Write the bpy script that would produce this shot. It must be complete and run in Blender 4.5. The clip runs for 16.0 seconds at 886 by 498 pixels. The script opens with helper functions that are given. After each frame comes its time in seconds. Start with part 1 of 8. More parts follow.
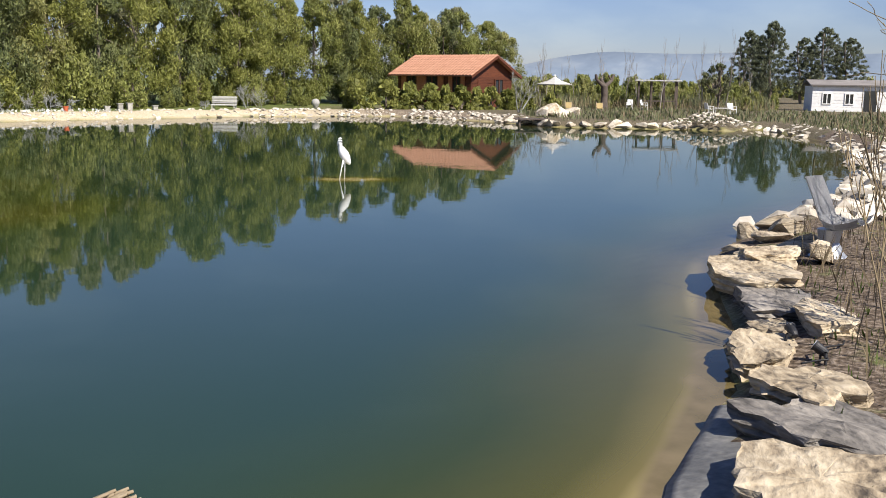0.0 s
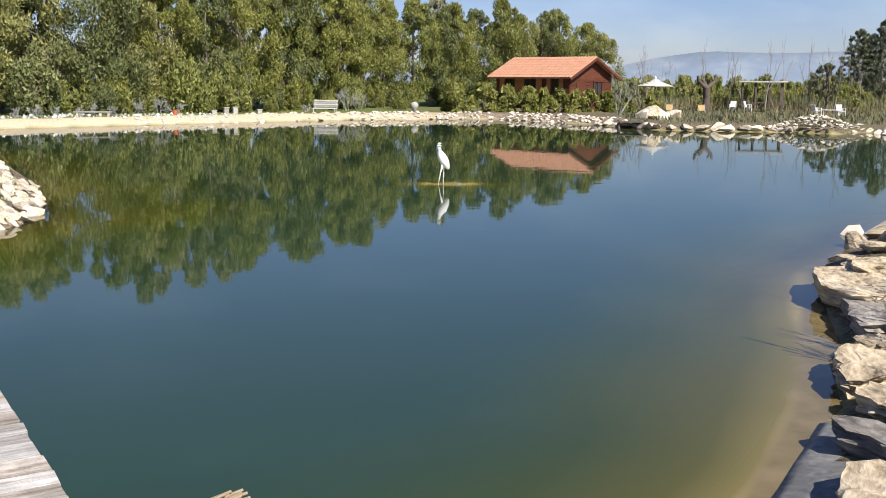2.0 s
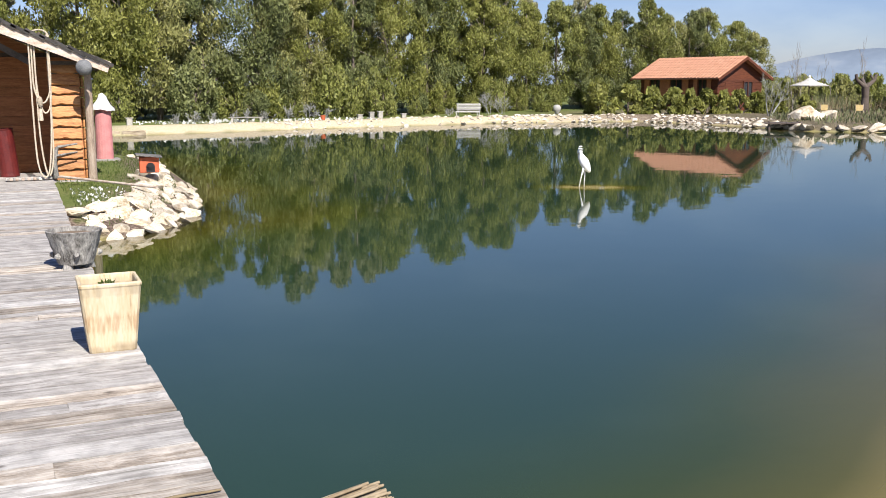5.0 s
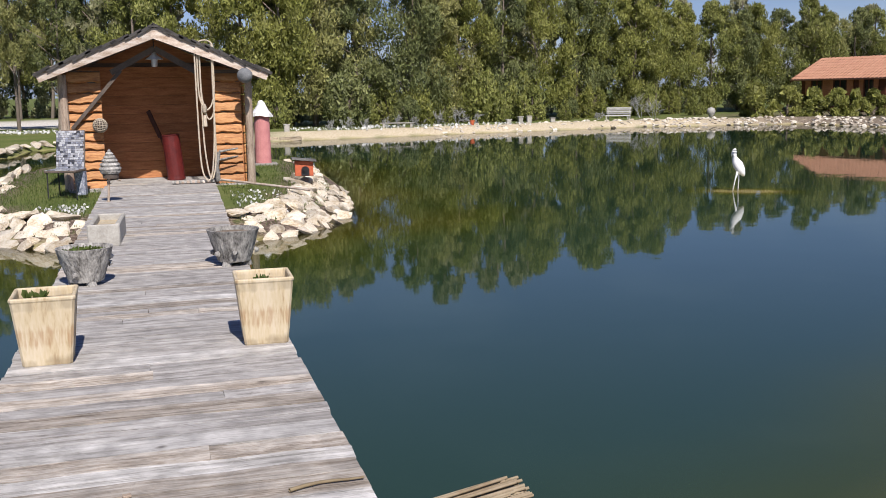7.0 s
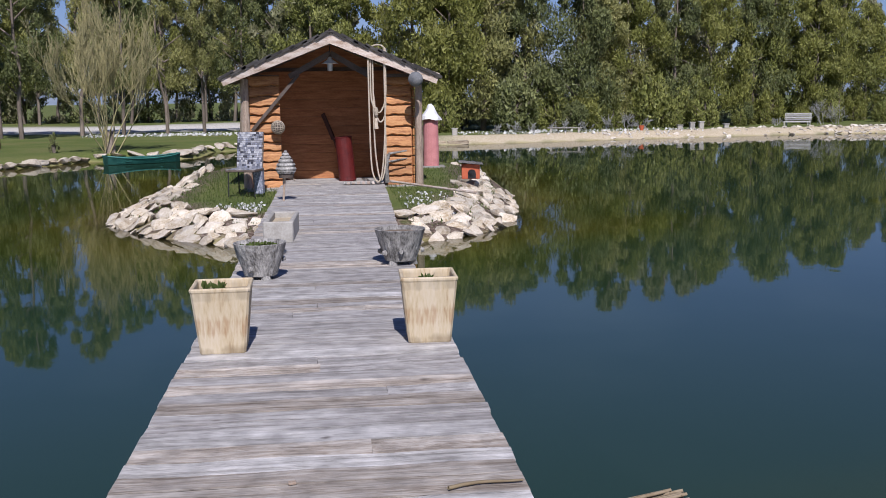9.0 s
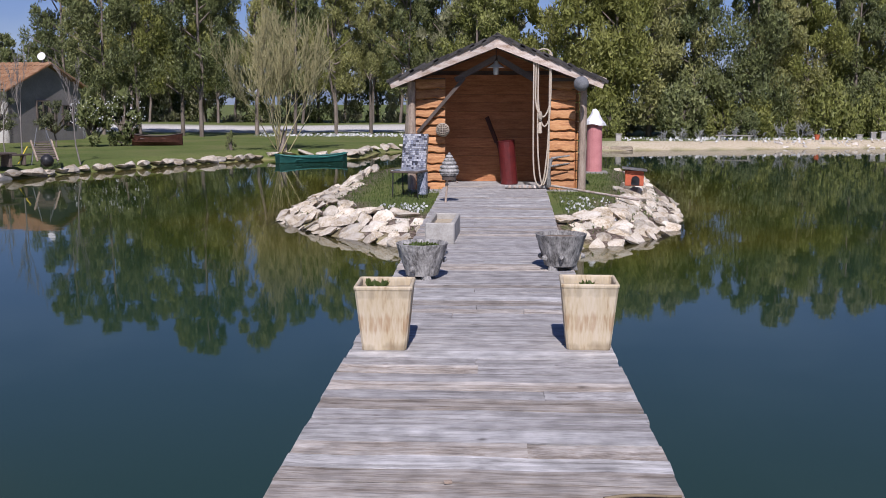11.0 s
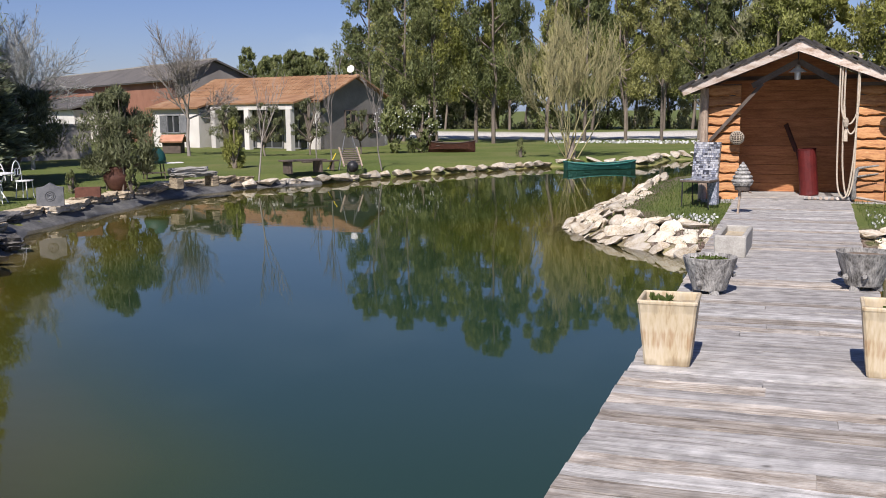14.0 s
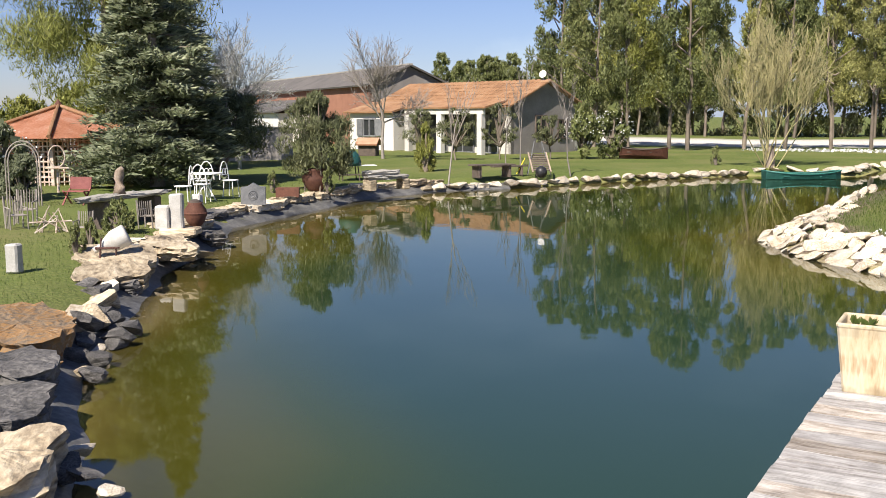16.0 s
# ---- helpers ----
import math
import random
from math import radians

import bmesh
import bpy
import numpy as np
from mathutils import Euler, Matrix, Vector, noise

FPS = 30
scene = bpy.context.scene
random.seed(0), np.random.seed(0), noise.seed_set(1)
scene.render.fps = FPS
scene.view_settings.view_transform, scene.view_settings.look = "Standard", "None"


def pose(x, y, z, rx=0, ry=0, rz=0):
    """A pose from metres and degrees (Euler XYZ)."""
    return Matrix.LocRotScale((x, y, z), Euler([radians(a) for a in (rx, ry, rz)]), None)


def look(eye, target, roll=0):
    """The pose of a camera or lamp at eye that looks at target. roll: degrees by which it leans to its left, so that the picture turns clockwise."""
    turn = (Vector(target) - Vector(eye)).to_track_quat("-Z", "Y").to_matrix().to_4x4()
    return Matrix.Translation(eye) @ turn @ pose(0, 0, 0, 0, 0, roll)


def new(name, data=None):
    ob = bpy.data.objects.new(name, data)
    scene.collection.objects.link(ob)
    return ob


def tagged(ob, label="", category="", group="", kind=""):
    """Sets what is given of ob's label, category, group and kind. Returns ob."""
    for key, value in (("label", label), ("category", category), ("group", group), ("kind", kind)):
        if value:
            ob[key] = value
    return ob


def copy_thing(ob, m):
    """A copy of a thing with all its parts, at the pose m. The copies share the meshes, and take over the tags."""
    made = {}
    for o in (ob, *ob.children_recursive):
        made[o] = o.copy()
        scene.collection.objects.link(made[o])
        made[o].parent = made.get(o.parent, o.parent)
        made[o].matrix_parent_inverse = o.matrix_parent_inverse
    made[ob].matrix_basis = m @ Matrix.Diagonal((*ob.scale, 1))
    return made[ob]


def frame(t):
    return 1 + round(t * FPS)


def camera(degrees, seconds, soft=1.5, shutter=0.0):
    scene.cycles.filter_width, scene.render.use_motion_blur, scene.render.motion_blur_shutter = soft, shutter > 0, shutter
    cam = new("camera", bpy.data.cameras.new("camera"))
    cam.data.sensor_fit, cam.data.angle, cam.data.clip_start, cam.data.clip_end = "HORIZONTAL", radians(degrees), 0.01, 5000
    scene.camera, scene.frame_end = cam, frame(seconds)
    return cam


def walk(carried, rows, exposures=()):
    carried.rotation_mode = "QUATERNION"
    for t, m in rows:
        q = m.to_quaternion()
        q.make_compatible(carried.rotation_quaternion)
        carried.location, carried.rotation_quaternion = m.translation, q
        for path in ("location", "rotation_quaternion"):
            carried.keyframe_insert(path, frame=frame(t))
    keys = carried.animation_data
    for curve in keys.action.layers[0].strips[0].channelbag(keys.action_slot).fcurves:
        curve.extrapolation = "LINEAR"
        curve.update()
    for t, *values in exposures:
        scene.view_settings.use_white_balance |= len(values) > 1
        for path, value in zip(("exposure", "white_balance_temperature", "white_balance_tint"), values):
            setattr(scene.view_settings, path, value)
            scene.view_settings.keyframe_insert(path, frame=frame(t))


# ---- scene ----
cam = camera(48.4, 16.0, 0.9)
walk(cam, [
    (0.0, pose(0.154, 0.151, 1.905, 80.38, -0.88, -38.56)),
    (0.5, pose(0.132, 0.130, 1.927, 80.41, -0.73, -36.81)),
    (1.0, pose(0.112, 0.110, 1.956, 80.42, -0.53, -34.90)),
    (1.5, pose(0.125, 0.118, 1.956, 80.43, -0.54, -33.89)),
    (2.0, pose(0.079, 0.099, 1.977, 80.40, -0.55, -32.96)),
    (2.5, pose(0.064, 0.089, 2.007, 80.42, -0.25, -31.93)),
    (3.0, pose(0.060, 0.085, 2.003, 80.44, -0.26, -30.42)),
    (5.5, pose(0.065, -0.007, 1.988, 80.63, 0.37, -22.76)),
    (6.0, pose(0.072, -0.011, 1.973, 80.75, 0.55, -20.37)),
    (6.5, pose(0.076, -0.014, 1.963, 80.83, 0.81, -18.26)),
    (7.0, pose(0.074, -0.038, 1.964, 80.92, 0.92, -16.20)),
    (7.5, pose(0.072, -0.041, 1.961, 81.02, 0.92, -13.87)),
    (8.0, pose(0.072, -0.028, 1.952, 81.15, 0.96, -11.43)),
    (8.5, pose(0.070, -0.020, 1.950, 81.22, 0.88, -9.17)),
    (9.0, pose(0.073, -0.003, 1.940, 81.35, 0.80, -6.58)),
    (11.5, pose(0.045, -0.004, 1.946, 81.68, -0.00, 5.53)),
    (12.0, pose(0.047, -0.038, 1.958, 81.75, 0.15, 8.67)),
    (12.5, pose(0.051, -0.077, 1.973, 81.84, 0.26, 11.93)),
    (13.0, pose(0.058, -0.094, 1.987, 81.93, 0.42, 15.17)),
    (13.5, pose(0.062, -0.086, 1.992, 81.97, 0.55, 17.17)),
    (14.0, pose(0.065, -0.062, 1.986, 82.06, 0.55, 19.34)),
    (14.5, pose(0.068, -0.047, 1.992, 82.17, 0.56, 22.29)),
    (15.0, pose(0.076, -0.022, 2.002, 82.31, 0.46, 25.88)),
    (15.5, pose(0.075, -0.010, 2.014, 82.33, 0.34, 28.47)),
    (16.0, pose(0.069, -0.023, 2.012, 82.38, 0.14, 30.31)),
], exposures=[(0.0, 0.85, 6500, 10), (3.2, 1.0, 6500, 10), (5.5, 0.94, 6400, 11), (7.0, 0.51, 6300, 13), (9.0, 0.23, 5850, 17), (12.5, 0.24, 5800, 20), (14.0, 0.55, 6250, 15), (16.0, 1.05, 6700, 11)])

# sun and sky: clear spring noon, sun behind the jetty's start
SUN_EL, SUN_AZ = 45.0, 180.0
world = bpy.data.worlds.new("world")
scene.world = world
world.use_nodes = True
wn = world.node_tree
sky = wn.nodes.new("ShaderNodeTexSky")
sky.sky_type, sky.sun_disc = "NISHITA", False
sky.sun_elevation, sky.sun_rotation = radians(SUN_EL), radians(SUN_AZ)
sky.air_density, sky.dust_density, sky.ozone_density = 1.0, 0.25, 3.0
wn.nodes["Background"].inputs[1].default_value = 0.058
tint = wn.nodes.new("ShaderNodeMix")
tint.data_type, tint.blend_type = "RGBA", "MULTIPLY"
tint.inputs[0].default_value, tint.inputs[7].default_value = 1.0, (0.71, 0.73, 0.97, 1)
wn.links.new(sky.outputs[0], tint.inputs[6])
# thin spring cloud over the whole sky
tco, cmap, cno, crp, veil, cmix = [wn.nodes.new("ShaderNode" + k) for k in ("TexCoord", "Mapping", "TexNoise", "MapRange", "Mix", "Mix")]
cmap.inputs["Scale"].default_value = (1.0, 1.0, 2.6)
cno.inputs["Scale"].default_value, cno.inputs["Detail"].default_value = 4.5, 7
crp.inputs["From Min"].default_value, crp.inputs["From Max"].default_value = 0.52, 0.78
veil.data_type = cmix.data_type = "RGBA"
cmix.blend_type, cmix.inputs[0].default_value = "MULTIPLY", 1.0
veil.inputs[6].default_value, veil.inputs[7].default_value = (1, 1, 1, 1), (1.4, 1.28, 1.12, 1)
wn.links.new(tco.outputs["Generated"], cmap.inputs["Vector"])
wn.links.new(cmap.outputs[0], cno.inputs["Vector"])
wn.links.new(cno.outputs["Fac"], crp.inputs["Value"])
wn.links.new(crp.outputs[0], veil.inputs[0])
wn.links.new(tint.outputs[2], cmix.inputs[6])
wn.links.new(veil.outputs[2], cmix.inputs[7])
wn.links.new(cmix.outputs[2], wn.nodes["Background"].inputs[0])
sun = new("sun", bpy.data.lights.new("sun", "SUN"))
sun.data.energy, sun.data.angle, sun.data.color = 4.3, radians(0.5), (1.0, 0.93, 0.84)
sun.matrix_world = look((3, -math.cos(radians(SUN_EL)) * 100, math.sin(radians(SUN_EL)) * 100), (0, 0, 0))

# ---- materials ----


def surf(name, cols, scale=6.0, rough=0.8, bump=0.3, fine=60.0, metal=0.0, stretch=(1, 1, 1), vary=0.25, leaf=0.0, spec=0.4, depth=0.02, world_space=False, patch=0.0, crack=0.0):
    """A worn surface: colours mixed by coarse and fine noise, with a fine relief."""
    m = bpy.data.materials.new(name)
    m.use_nodes = True
    t = m.node_tree
    N, L = t.nodes, t.links
    b = N["Principled BSDF"]
    tc, oi, mp = N.new("ShaderNodeTexCoord"), N.new("ShaderNodeObjectInfo"), N.new("ShaderNodeMapping")
    mp.inputs["Scale"].default_value = stretch
    if world_space:
        g = N.new("ShaderNodeNewGeometry")
        L.new(g.outputs["Position"], mp.inputs["Vector"])
    else:
        add, mul = N.new("ShaderNodeVectorMath"), N.new("ShaderNodeMath")
        mul.operation, mul.inputs[1].default_value = "MULTIPLY", 47.0
        L.new(oi.outputs["Random"], mul.inputs[0])
        L.new(tc.outputs["Object"], add.inputs[0])
        L.new(mul.outputs[0], add.inputs[1])
        L.new(add.outputs[0], mp.inputs["Vector"])
    n1, n2 = N.new("ShaderNodeTexNoise"), N.new("ShaderNodeTexNoise")
    n1.inputs["Scale"].default_value, n1.inputs["Detail"].default_value = scale, 5
    n2.inputs["Scale"].default_value, n2.inputs["Detail"].default_value = fine, 4
    L.new(mp.outputs[0], n1.inputs["Vector"])
    L.new(mp.outputs[0], n2.inputs["Vector"])
    mix = N.new("ShaderNodeMath")
    mix.operation = "MULTIPLY_ADD"
    mix.inputs[1].default_value, mix.inputs[2].default_value = 0.45, 0.0
    L.new(n2.outputs["Fac"], mix.inputs[0])
    add2 = N.new("ShaderNodeMath")
    add2.operation = "MULTIPLY_ADD"
    add2.inputs[1].default_value = 0.55
    L.new(n1.outputs["Fac"], add2.inputs[0])
    L.new(mix.outputs[0], add2.inputs[2])
    ramp = N.new("ShaderNodeValToRGB")
    el = ramp.color_ramp.elements
    while len(el) < len(cols):
        el.new(0.5)
    for i, c in enumerate(cols):
        el[i].position = 0.34 + 0.32 * i / max(1, len(cols) - 1)
        el[i].color = (*c, 1)
    L.new(add2.outputs[0], ramp.inputs[0])
    hsv = N.new("ShaderNodeHueSaturation")
    vm = N.new("ShaderNodeMapRange")
    vm.inputs["To Min"].default_value, vm.inputs["To Max"].default_value = 1 - vary, 1 + vary
    if leaf:
        g2 = N.new("ShaderNodeNewGeometry")
        L.new(g2.outputs["Random Per Island"], vm.inputs["Value"])
    else:
        L.new(oi.outputs["Random"], vm.inputs["Value"])
    L.new(vm.outputs[0], hsv.inputs["Value"])
    if patch:
        gp, np_, pm = N.new("ShaderNodeNewGeometry"), N.new("ShaderNodeTexNoise"), N.new("ShaderNodeMapRange")
        np_.inputs["Scale"].default_value, np_.inputs["Detail"].default_value = 8.0, 8
        pm.inputs["From Min"].default_value, pm.inputs["From Max"].default_value = 0.32, 0.68
        pm.inputs["To Min"].default_value, pm.inputs["To Max"].default_value = 1 - patch, 1 + patch
        pv = N.new("ShaderNodeMath")
        pv.operation = "MULTIPLY"
        L.new(gp.outputs["Position"], np_.inputs["Vector"])
        L.new(np_.outputs["Fac"], pm.inputs["Value"])
        L.new(pm.outputs[0], pv.inputs[0])
        L.new(vm.outputs[0], pv.inputs[1])
        L.new(pv.outputs[0], hsv.inputs["Value"])
    colour = ramp.outputs[0]
    if crack:
        # dark splits along the grain, and a few brown knots
        n3, cm, kn, km, mx = N.new("ShaderNodeTexNoise"), N.new("ShaderNodeMapRange"), N.new("ShaderNodeTexVoronoi"), N.new("ShaderNodeMapRange"), N.new("ShaderNodeMath")
        n3.inputs["Scale"].default_value, n3.inputs["Detail"].default_value = 6.0, 4
        L.new(mp.outputs[0], n3.inputs["Vector"])
        cm.inputs["From Min"].default_value, cm.inputs["From Max"].default_value = 0.57, 0.66
        cm.inputs["To Max"].default_value = crack
        L.new(n3.outputs["Fac"], cm.inputs["Value"])
        kmap = N.new("ShaderNodeMapping")
        kmap.inputs["Scale"].default_value = (4.5, 0.8, 1.0)
        L.new(add.outputs[0], kmap.inputs["Vector"])
        kn.inputs["Scale"].default_value = 1.0
        L.new(kmap.outputs[0], kn.inputs["Vector"])
        km.inputs["From Min"].default_value, km.inputs["From Max"].default_value = 0.10, 0.03
        km.inputs["To Max"].default_value = 0.75
        L.new(kn.outputs["Distance"], km.inputs["Value"])
        mx.operation = "MAXIMUM"
        L.new(cm.outputs[0], mx.inputs[0])
        L.new(km.outputs[0], mx.inputs[1])
        dk = N.new("ShaderNodeMix")
        dk.data_type = "RGBA"
        dk.inputs[7].default_value = (0.085, 0.07, 0.058, 1)
        L.new(mx.outputs[0], dk.inputs[0])
        L.new(colour, dk.inputs[6])
        colour = dk.outputs[2]
    L.new(colour, hsv.inputs["Color"])
    L.new(hsv.outputs[0], b.inputs["Base Color"])
    b.inputs["Roughness"].default_value, b.inputs["Metallic"].default_value = rough, metal
    b.inputs["Specular IOR Level"].default_value = spec
    if bump:
        bp = N.new("ShaderNodeBump")
        bp.inputs["Strength"].default_value, bp.inputs["Distance"].default_value = bump, depth
        L.new(add2.outputs[0], bp.inputs["Height"])
        L.new(bp.outputs[0], b.inputs["Normal"])
    if leaf:
        tr, ms = N.new("ShaderNodeBsdfTranslucent"), N.new("ShaderNodeMixShader")
        ms.inputs[0].default_value = leaf
        L.new(hsv.outputs[0], tr.inputs["Color"])
        L.new(b.outputs[0], ms.inputs[1])
        L.new(tr.outputs[0], ms.inputs[2])
        L.new(ms.outputs[0], N["Material Output"].inputs["Surface"])
    return m


M = {}
M["stone"] = surf("limestone", [(0.30, 0.225, 0.13), (0.53, 0.465, 0.36), (0.65, 0.605, 0.52)], 3, 0.9, 1.0, 20, vary=0.28, depth=0.03)
M["slab"] = surf("slab_stone", [(0.07, 0.055, 0.04), (0.30, 0.24, 0.16), (0.46, 0.385, 0.27), (0.58, 0.50, 0.375)], 1.7, 0.9, 1.0, 10, stretch=(0.8, 1.7, 3.5), vary=0.25, depth=0.05)
M["grey_slab"] = surf("grey_slab_stone", [(0.06, 0.056, 0.05), (0.22, 0.20, 0.175), (0.38, 0.345, 0.295)], 1.7, 0.9, 1.0, 10, stretch=(0.8, 1.7, 3.5), vary=0.2, depth=0.05)
M["dark_slab"] = surf("dark_slab_stone", [(0.03, 0.03, 0.029), (0.105, 0.10, 0.095), (0.21, 0.20, 0.185)], 2.6, 0.85, 1.0, 22, stretch=(1, 1, 2.5), vary=0.25, depth=0.05)
M["rust_slab"] = surf("rust_stained_stone", [(0.06, 0.05, 0.04), (0.19, 0.14, 0.09), (0.27, 0.145, 0.05), (0.36, 0.30, 0.22)], 2.0, 0.9, 1.0, 22, vary=0.15, depth=0.05)
M["deck"] = surf("weathered_deck_wood", [(0.15, 0.14, 0.125), (0.30, 0.28, 0.26), (0.40, 0.385, 0.365), (0.48, 0.465, 0.44)], 1.6, 0.85, 1.0, 12.0, stretch=(1.3, 2.6, 2), vary=0.12, depth=0.008, patch=0.20, crack=0.3)
M["deck_b"] = surf("browned_deck_wood", [(0.15, 0.12, 0.09), (0.31, 0.265, 0.215), (0.44, 0.40, 0.35), (0.52, 0.48, 0.43)], 1.6, 0.85, 1.0, 12.0, stretch=(1.3, 2.6, 2), vary=0.25, depth=0.008, patch=0.24, crack=0.4)
M["deck_c"] = surf("bleached_deck_wood", [(0.20, 0.19, 0.17), (0.37, 0.355, 0.33), (0.47, 0.455, 0.435), (0.55, 0.535, 0.51)], 1.6, 0.85, 1.0, 12.0, stretch=(1.3, 2.6, 2), vary=0.15, depth=0.008, patch=0.26, crack=0.25)
M["beam"] = surf("dark_timber", [(0.07, 0.055, 0.045), (0.14, 0.11, 0.09)], 5, 0.85, 0.4, 40, stretch=(1, 1, 1))
M["log"] = surf("larch_cladding", [(0.20, 0.08, 0.03), (0.42, 0.19, 0.065), (0.56, 0.31, 0.13)], 3.0, 0.65, 0.4, 18, stretch=(1, 8, 8), vary=0.15, depth=0.01)
M["log_in"] = surf("larch_boards", [(0.25, 0.095, 0.04), (0.40, 0.165, 0.065), (0.50, 0.23, 0.095)], 3.0, 0.7, 0.3, 18, stretch=(1, 8, 8), vary=0.12, depth=0.01)
M["post"] = surf("weathered_post", [(0.15, 0.11, 0.08), (0.32, 0.25, 0.19), (0.42, 0.35, 0.28)], 4, 0.85, 0.5, 30, stretch=(5, 5, 0.8))
M["barge"] = surf("pale_weathered_board", [(0.26, 0.17, 0.11), (0.48, 0.40, 0.33), (0.62, 0.57, 0.51)], 3, 0.85, 0.5, 30, stretch=(1, 5, 5))
M["shingle"] = surf("dark_shingle", [(0.03, 0.028, 0.026), (0.075, 0.07, 0.065)], 6, 0.9, 0.5, 40, vary=0.4)
M["rope"] = surf("hemp_rope", [(0.35, 0.29, 0.21), (0.55, 0.48, 0.38)], 30, 0.95, 0.6, 160)
M["iron"] = surf("rusted_iron", [(0.06, 0.035, 0.03), (0.13, 0.06, 0.05)], 8, 0.7, 0.3, 60, metal=0.3)
M["red_paint"] = surf("dark_red_paint", [(0.07, 0.010, 0.010), (0.14, 0.019, 0.017)], 8, 0.5, 0.2, 60)
M["terracotta_red"] = surf("orange_red_paint", [(0.32, 0.07, 0.03), (0.48, 0.12, 0.05)], 10, 0.7, 0.2, 60)
M["pink"] = surf("faded_pink_paint", [(0.42, 0.16, 0.16), (0.55, 0.24, 0.23)], 6, 0.75, 0.2, 60)
M["rose_paint"] = surf("rose_red_paint", [(0.16, 0.045, 0.04), (0.26, 0.09, 0.08)], 8, 0.7, 0.2, 60)
M["white"] = surf("white_paint", [(0.70, 0.69, 0.66), (0.82, 0.82, 0.80)], 5, 0.6, 0.1, 60, vary=0.06)
M["white_stone"] = surf("white_stone", [(0.36, 0.35, 0.32), (0.54, 0.53, 0.50)], 7, 0.8, 0.3, 50)
M["concrete"] = surf("cast_concrete", [(0.26, 0.245, 0.215), (0.40, 0.385, 0.345)], 7, 0.9, 0.5, 60)
M["bark_pot"] = surf("grey_cast_pot", [(0.07, 0.065, 0.058), (0.27, 0.26, 0.24), (0.46, 0.445, 0.41)], 14, 0.9, 1.0, 70, stretch=(1, 1, 0.45))
M["yellow_pot"] = surf("ochre_cast_stone", [(0.36, 0.26, 0.15), (0.50, 0.41, 0.265), (0.55, 0.465, 0.325), (0.58, 0.50, 0.37)], 4.0, 0.8, 0.15, 22, stretch=(3.0, 3.0, 0.5), vary=0.05)
M["sand_soil"] = surf("dry_sand", [(0.34, 0.27, 0.17), (0.52, 0.45, 0.33)], 14, 0.95, 0.6, 70)
M["soil"] = surf("dry_soil", [(0.10, 0.07, 0.05), (0.22, 0.17, 0.12)], 14, 0.95, 0.8, 70)
M["mosaic"] = surf("mosaic_tile", [(0.025, 0.03, 0.05), (0.16, 0.175, 0.22), (0.50, 0.51, 0.56)], 30, 0.35, 0.2, 90, vary=0.5)
M["metal"] = surf("galvanised_steel", [(0.40, 0.42, 0.44), (0.58, 0.60, 0.62)], 9, 0.4, 0.1, 60, metal=0.6)
M["black"] = surf("black_plastic", [(0.012, 0.012, 0.013), (0.03, 0.03, 0.032)], 9, 0.45, 0.1, 60)
M["tile_roof"] = surf("clay_roof_tile", [(0.36, 0.17, 0.10), (0.50, 0.27, 0.175)], 3, 0.8, 0.3, 25, vary=0.15)
M["old_roof"] = surf("old_clay_tile", [(0.16, 0.085, 0.045), (0.28, 0.15, 0.075), (0.34, 0.22, 0.13)], 1.5, 0.85, 0.3, 15, vary=0.15)
M["chalet"] = surf("red_stained_wood", [(0.06, 0.016, 0.008), (0.14, 0.045, 0.018)], 3, 0.6, 0.3, 25, stretch=(1, 1, 6), vary=0.15)
M["plaster"] = surf("white_plaster", [(0.50, 0.48, 0.44), (0.64, 0.62, 0.57)], 1.2, 0.9, 0.2, 30)
M["grey_plaster"] = surf("grey_render", [(0.17, 0.155, 0.145), (0.28, 0.26, 0.24)], 1.2, 0.9, 0.3, 25)
M["orange_wall"] = surf("orange_brick_wall", [(0.24, 0.11, 0.07), (0.35, 0.17, 0.11)], 1.2, 0.9, 0.3, 25)
M["fibre_roof"] = surf("grey_fibre_cement", [(0.07, 0.065, 0.06), (0.12, 0.11, 0.10)], 0.8, 0.9, 0.3, 12)
M["green_paint"] = surf("green_boat_paint", [(0.02, 0.10, 0.085), (0.035, 0.16, 0.13)], 6, 0.45, 0.15, 50)
M["teal"] = surf("teal_cover", [(0.012, 0.065, 0.062), (0.02, 0.12, 0.11)], 6, 0.6, 0.2, 50)
M["yellow"] = surf("yellow_paint", [(0.5, 0.38, 0.03), (0.65, 0.5, 0.05)], 6, 0.5, 0.1, 50)
M["terracotta"] = surf("old_terracotta", [(0.07, 0.027, 0.018), (0.14, 0.06, 0.038)], 8, 0.8, 0.3, 50)
M["stone_grey"] = surf("grey_carved_stone", [(0.10, 0.105, 0.11), (0.21, 0.215, 0.22)], 8, 0.9, 0.4, 50)
M["glass"] = surf("dark_window", [(0.02, 0.022, 0.025), (0.035, 0.038, 0.042)], 2, 0.06, 0.0, 30, spec=0.8)
M["bark"] = surf("tree_bark", [(0.11, 0.09, 0.07), (0.24, 0.20, 0.16)], 6, 0.9, 0.6, 40, stretch=(1, 1, 0.3))
M["pale_bark"] = surf("pale_bark", [(0.22, 0.20, 0.17), (0.40, 0.37, 0.32)], 6, 0.9, 0.5, 40, stretch=(1, 1, 0.3))
M["twig"] = surf("bare_twigs", [(0.16, 0.12, 0.07), (0.28, 0.22, 0.13)], 3, 0.85, 0.0, 20)
M["twig_grey"] = surf("grey_twigs", [(0.18, 0.16, 0.14), (0.30, 0.27, 0.24)], 3, 0.85, 0.0, 20)
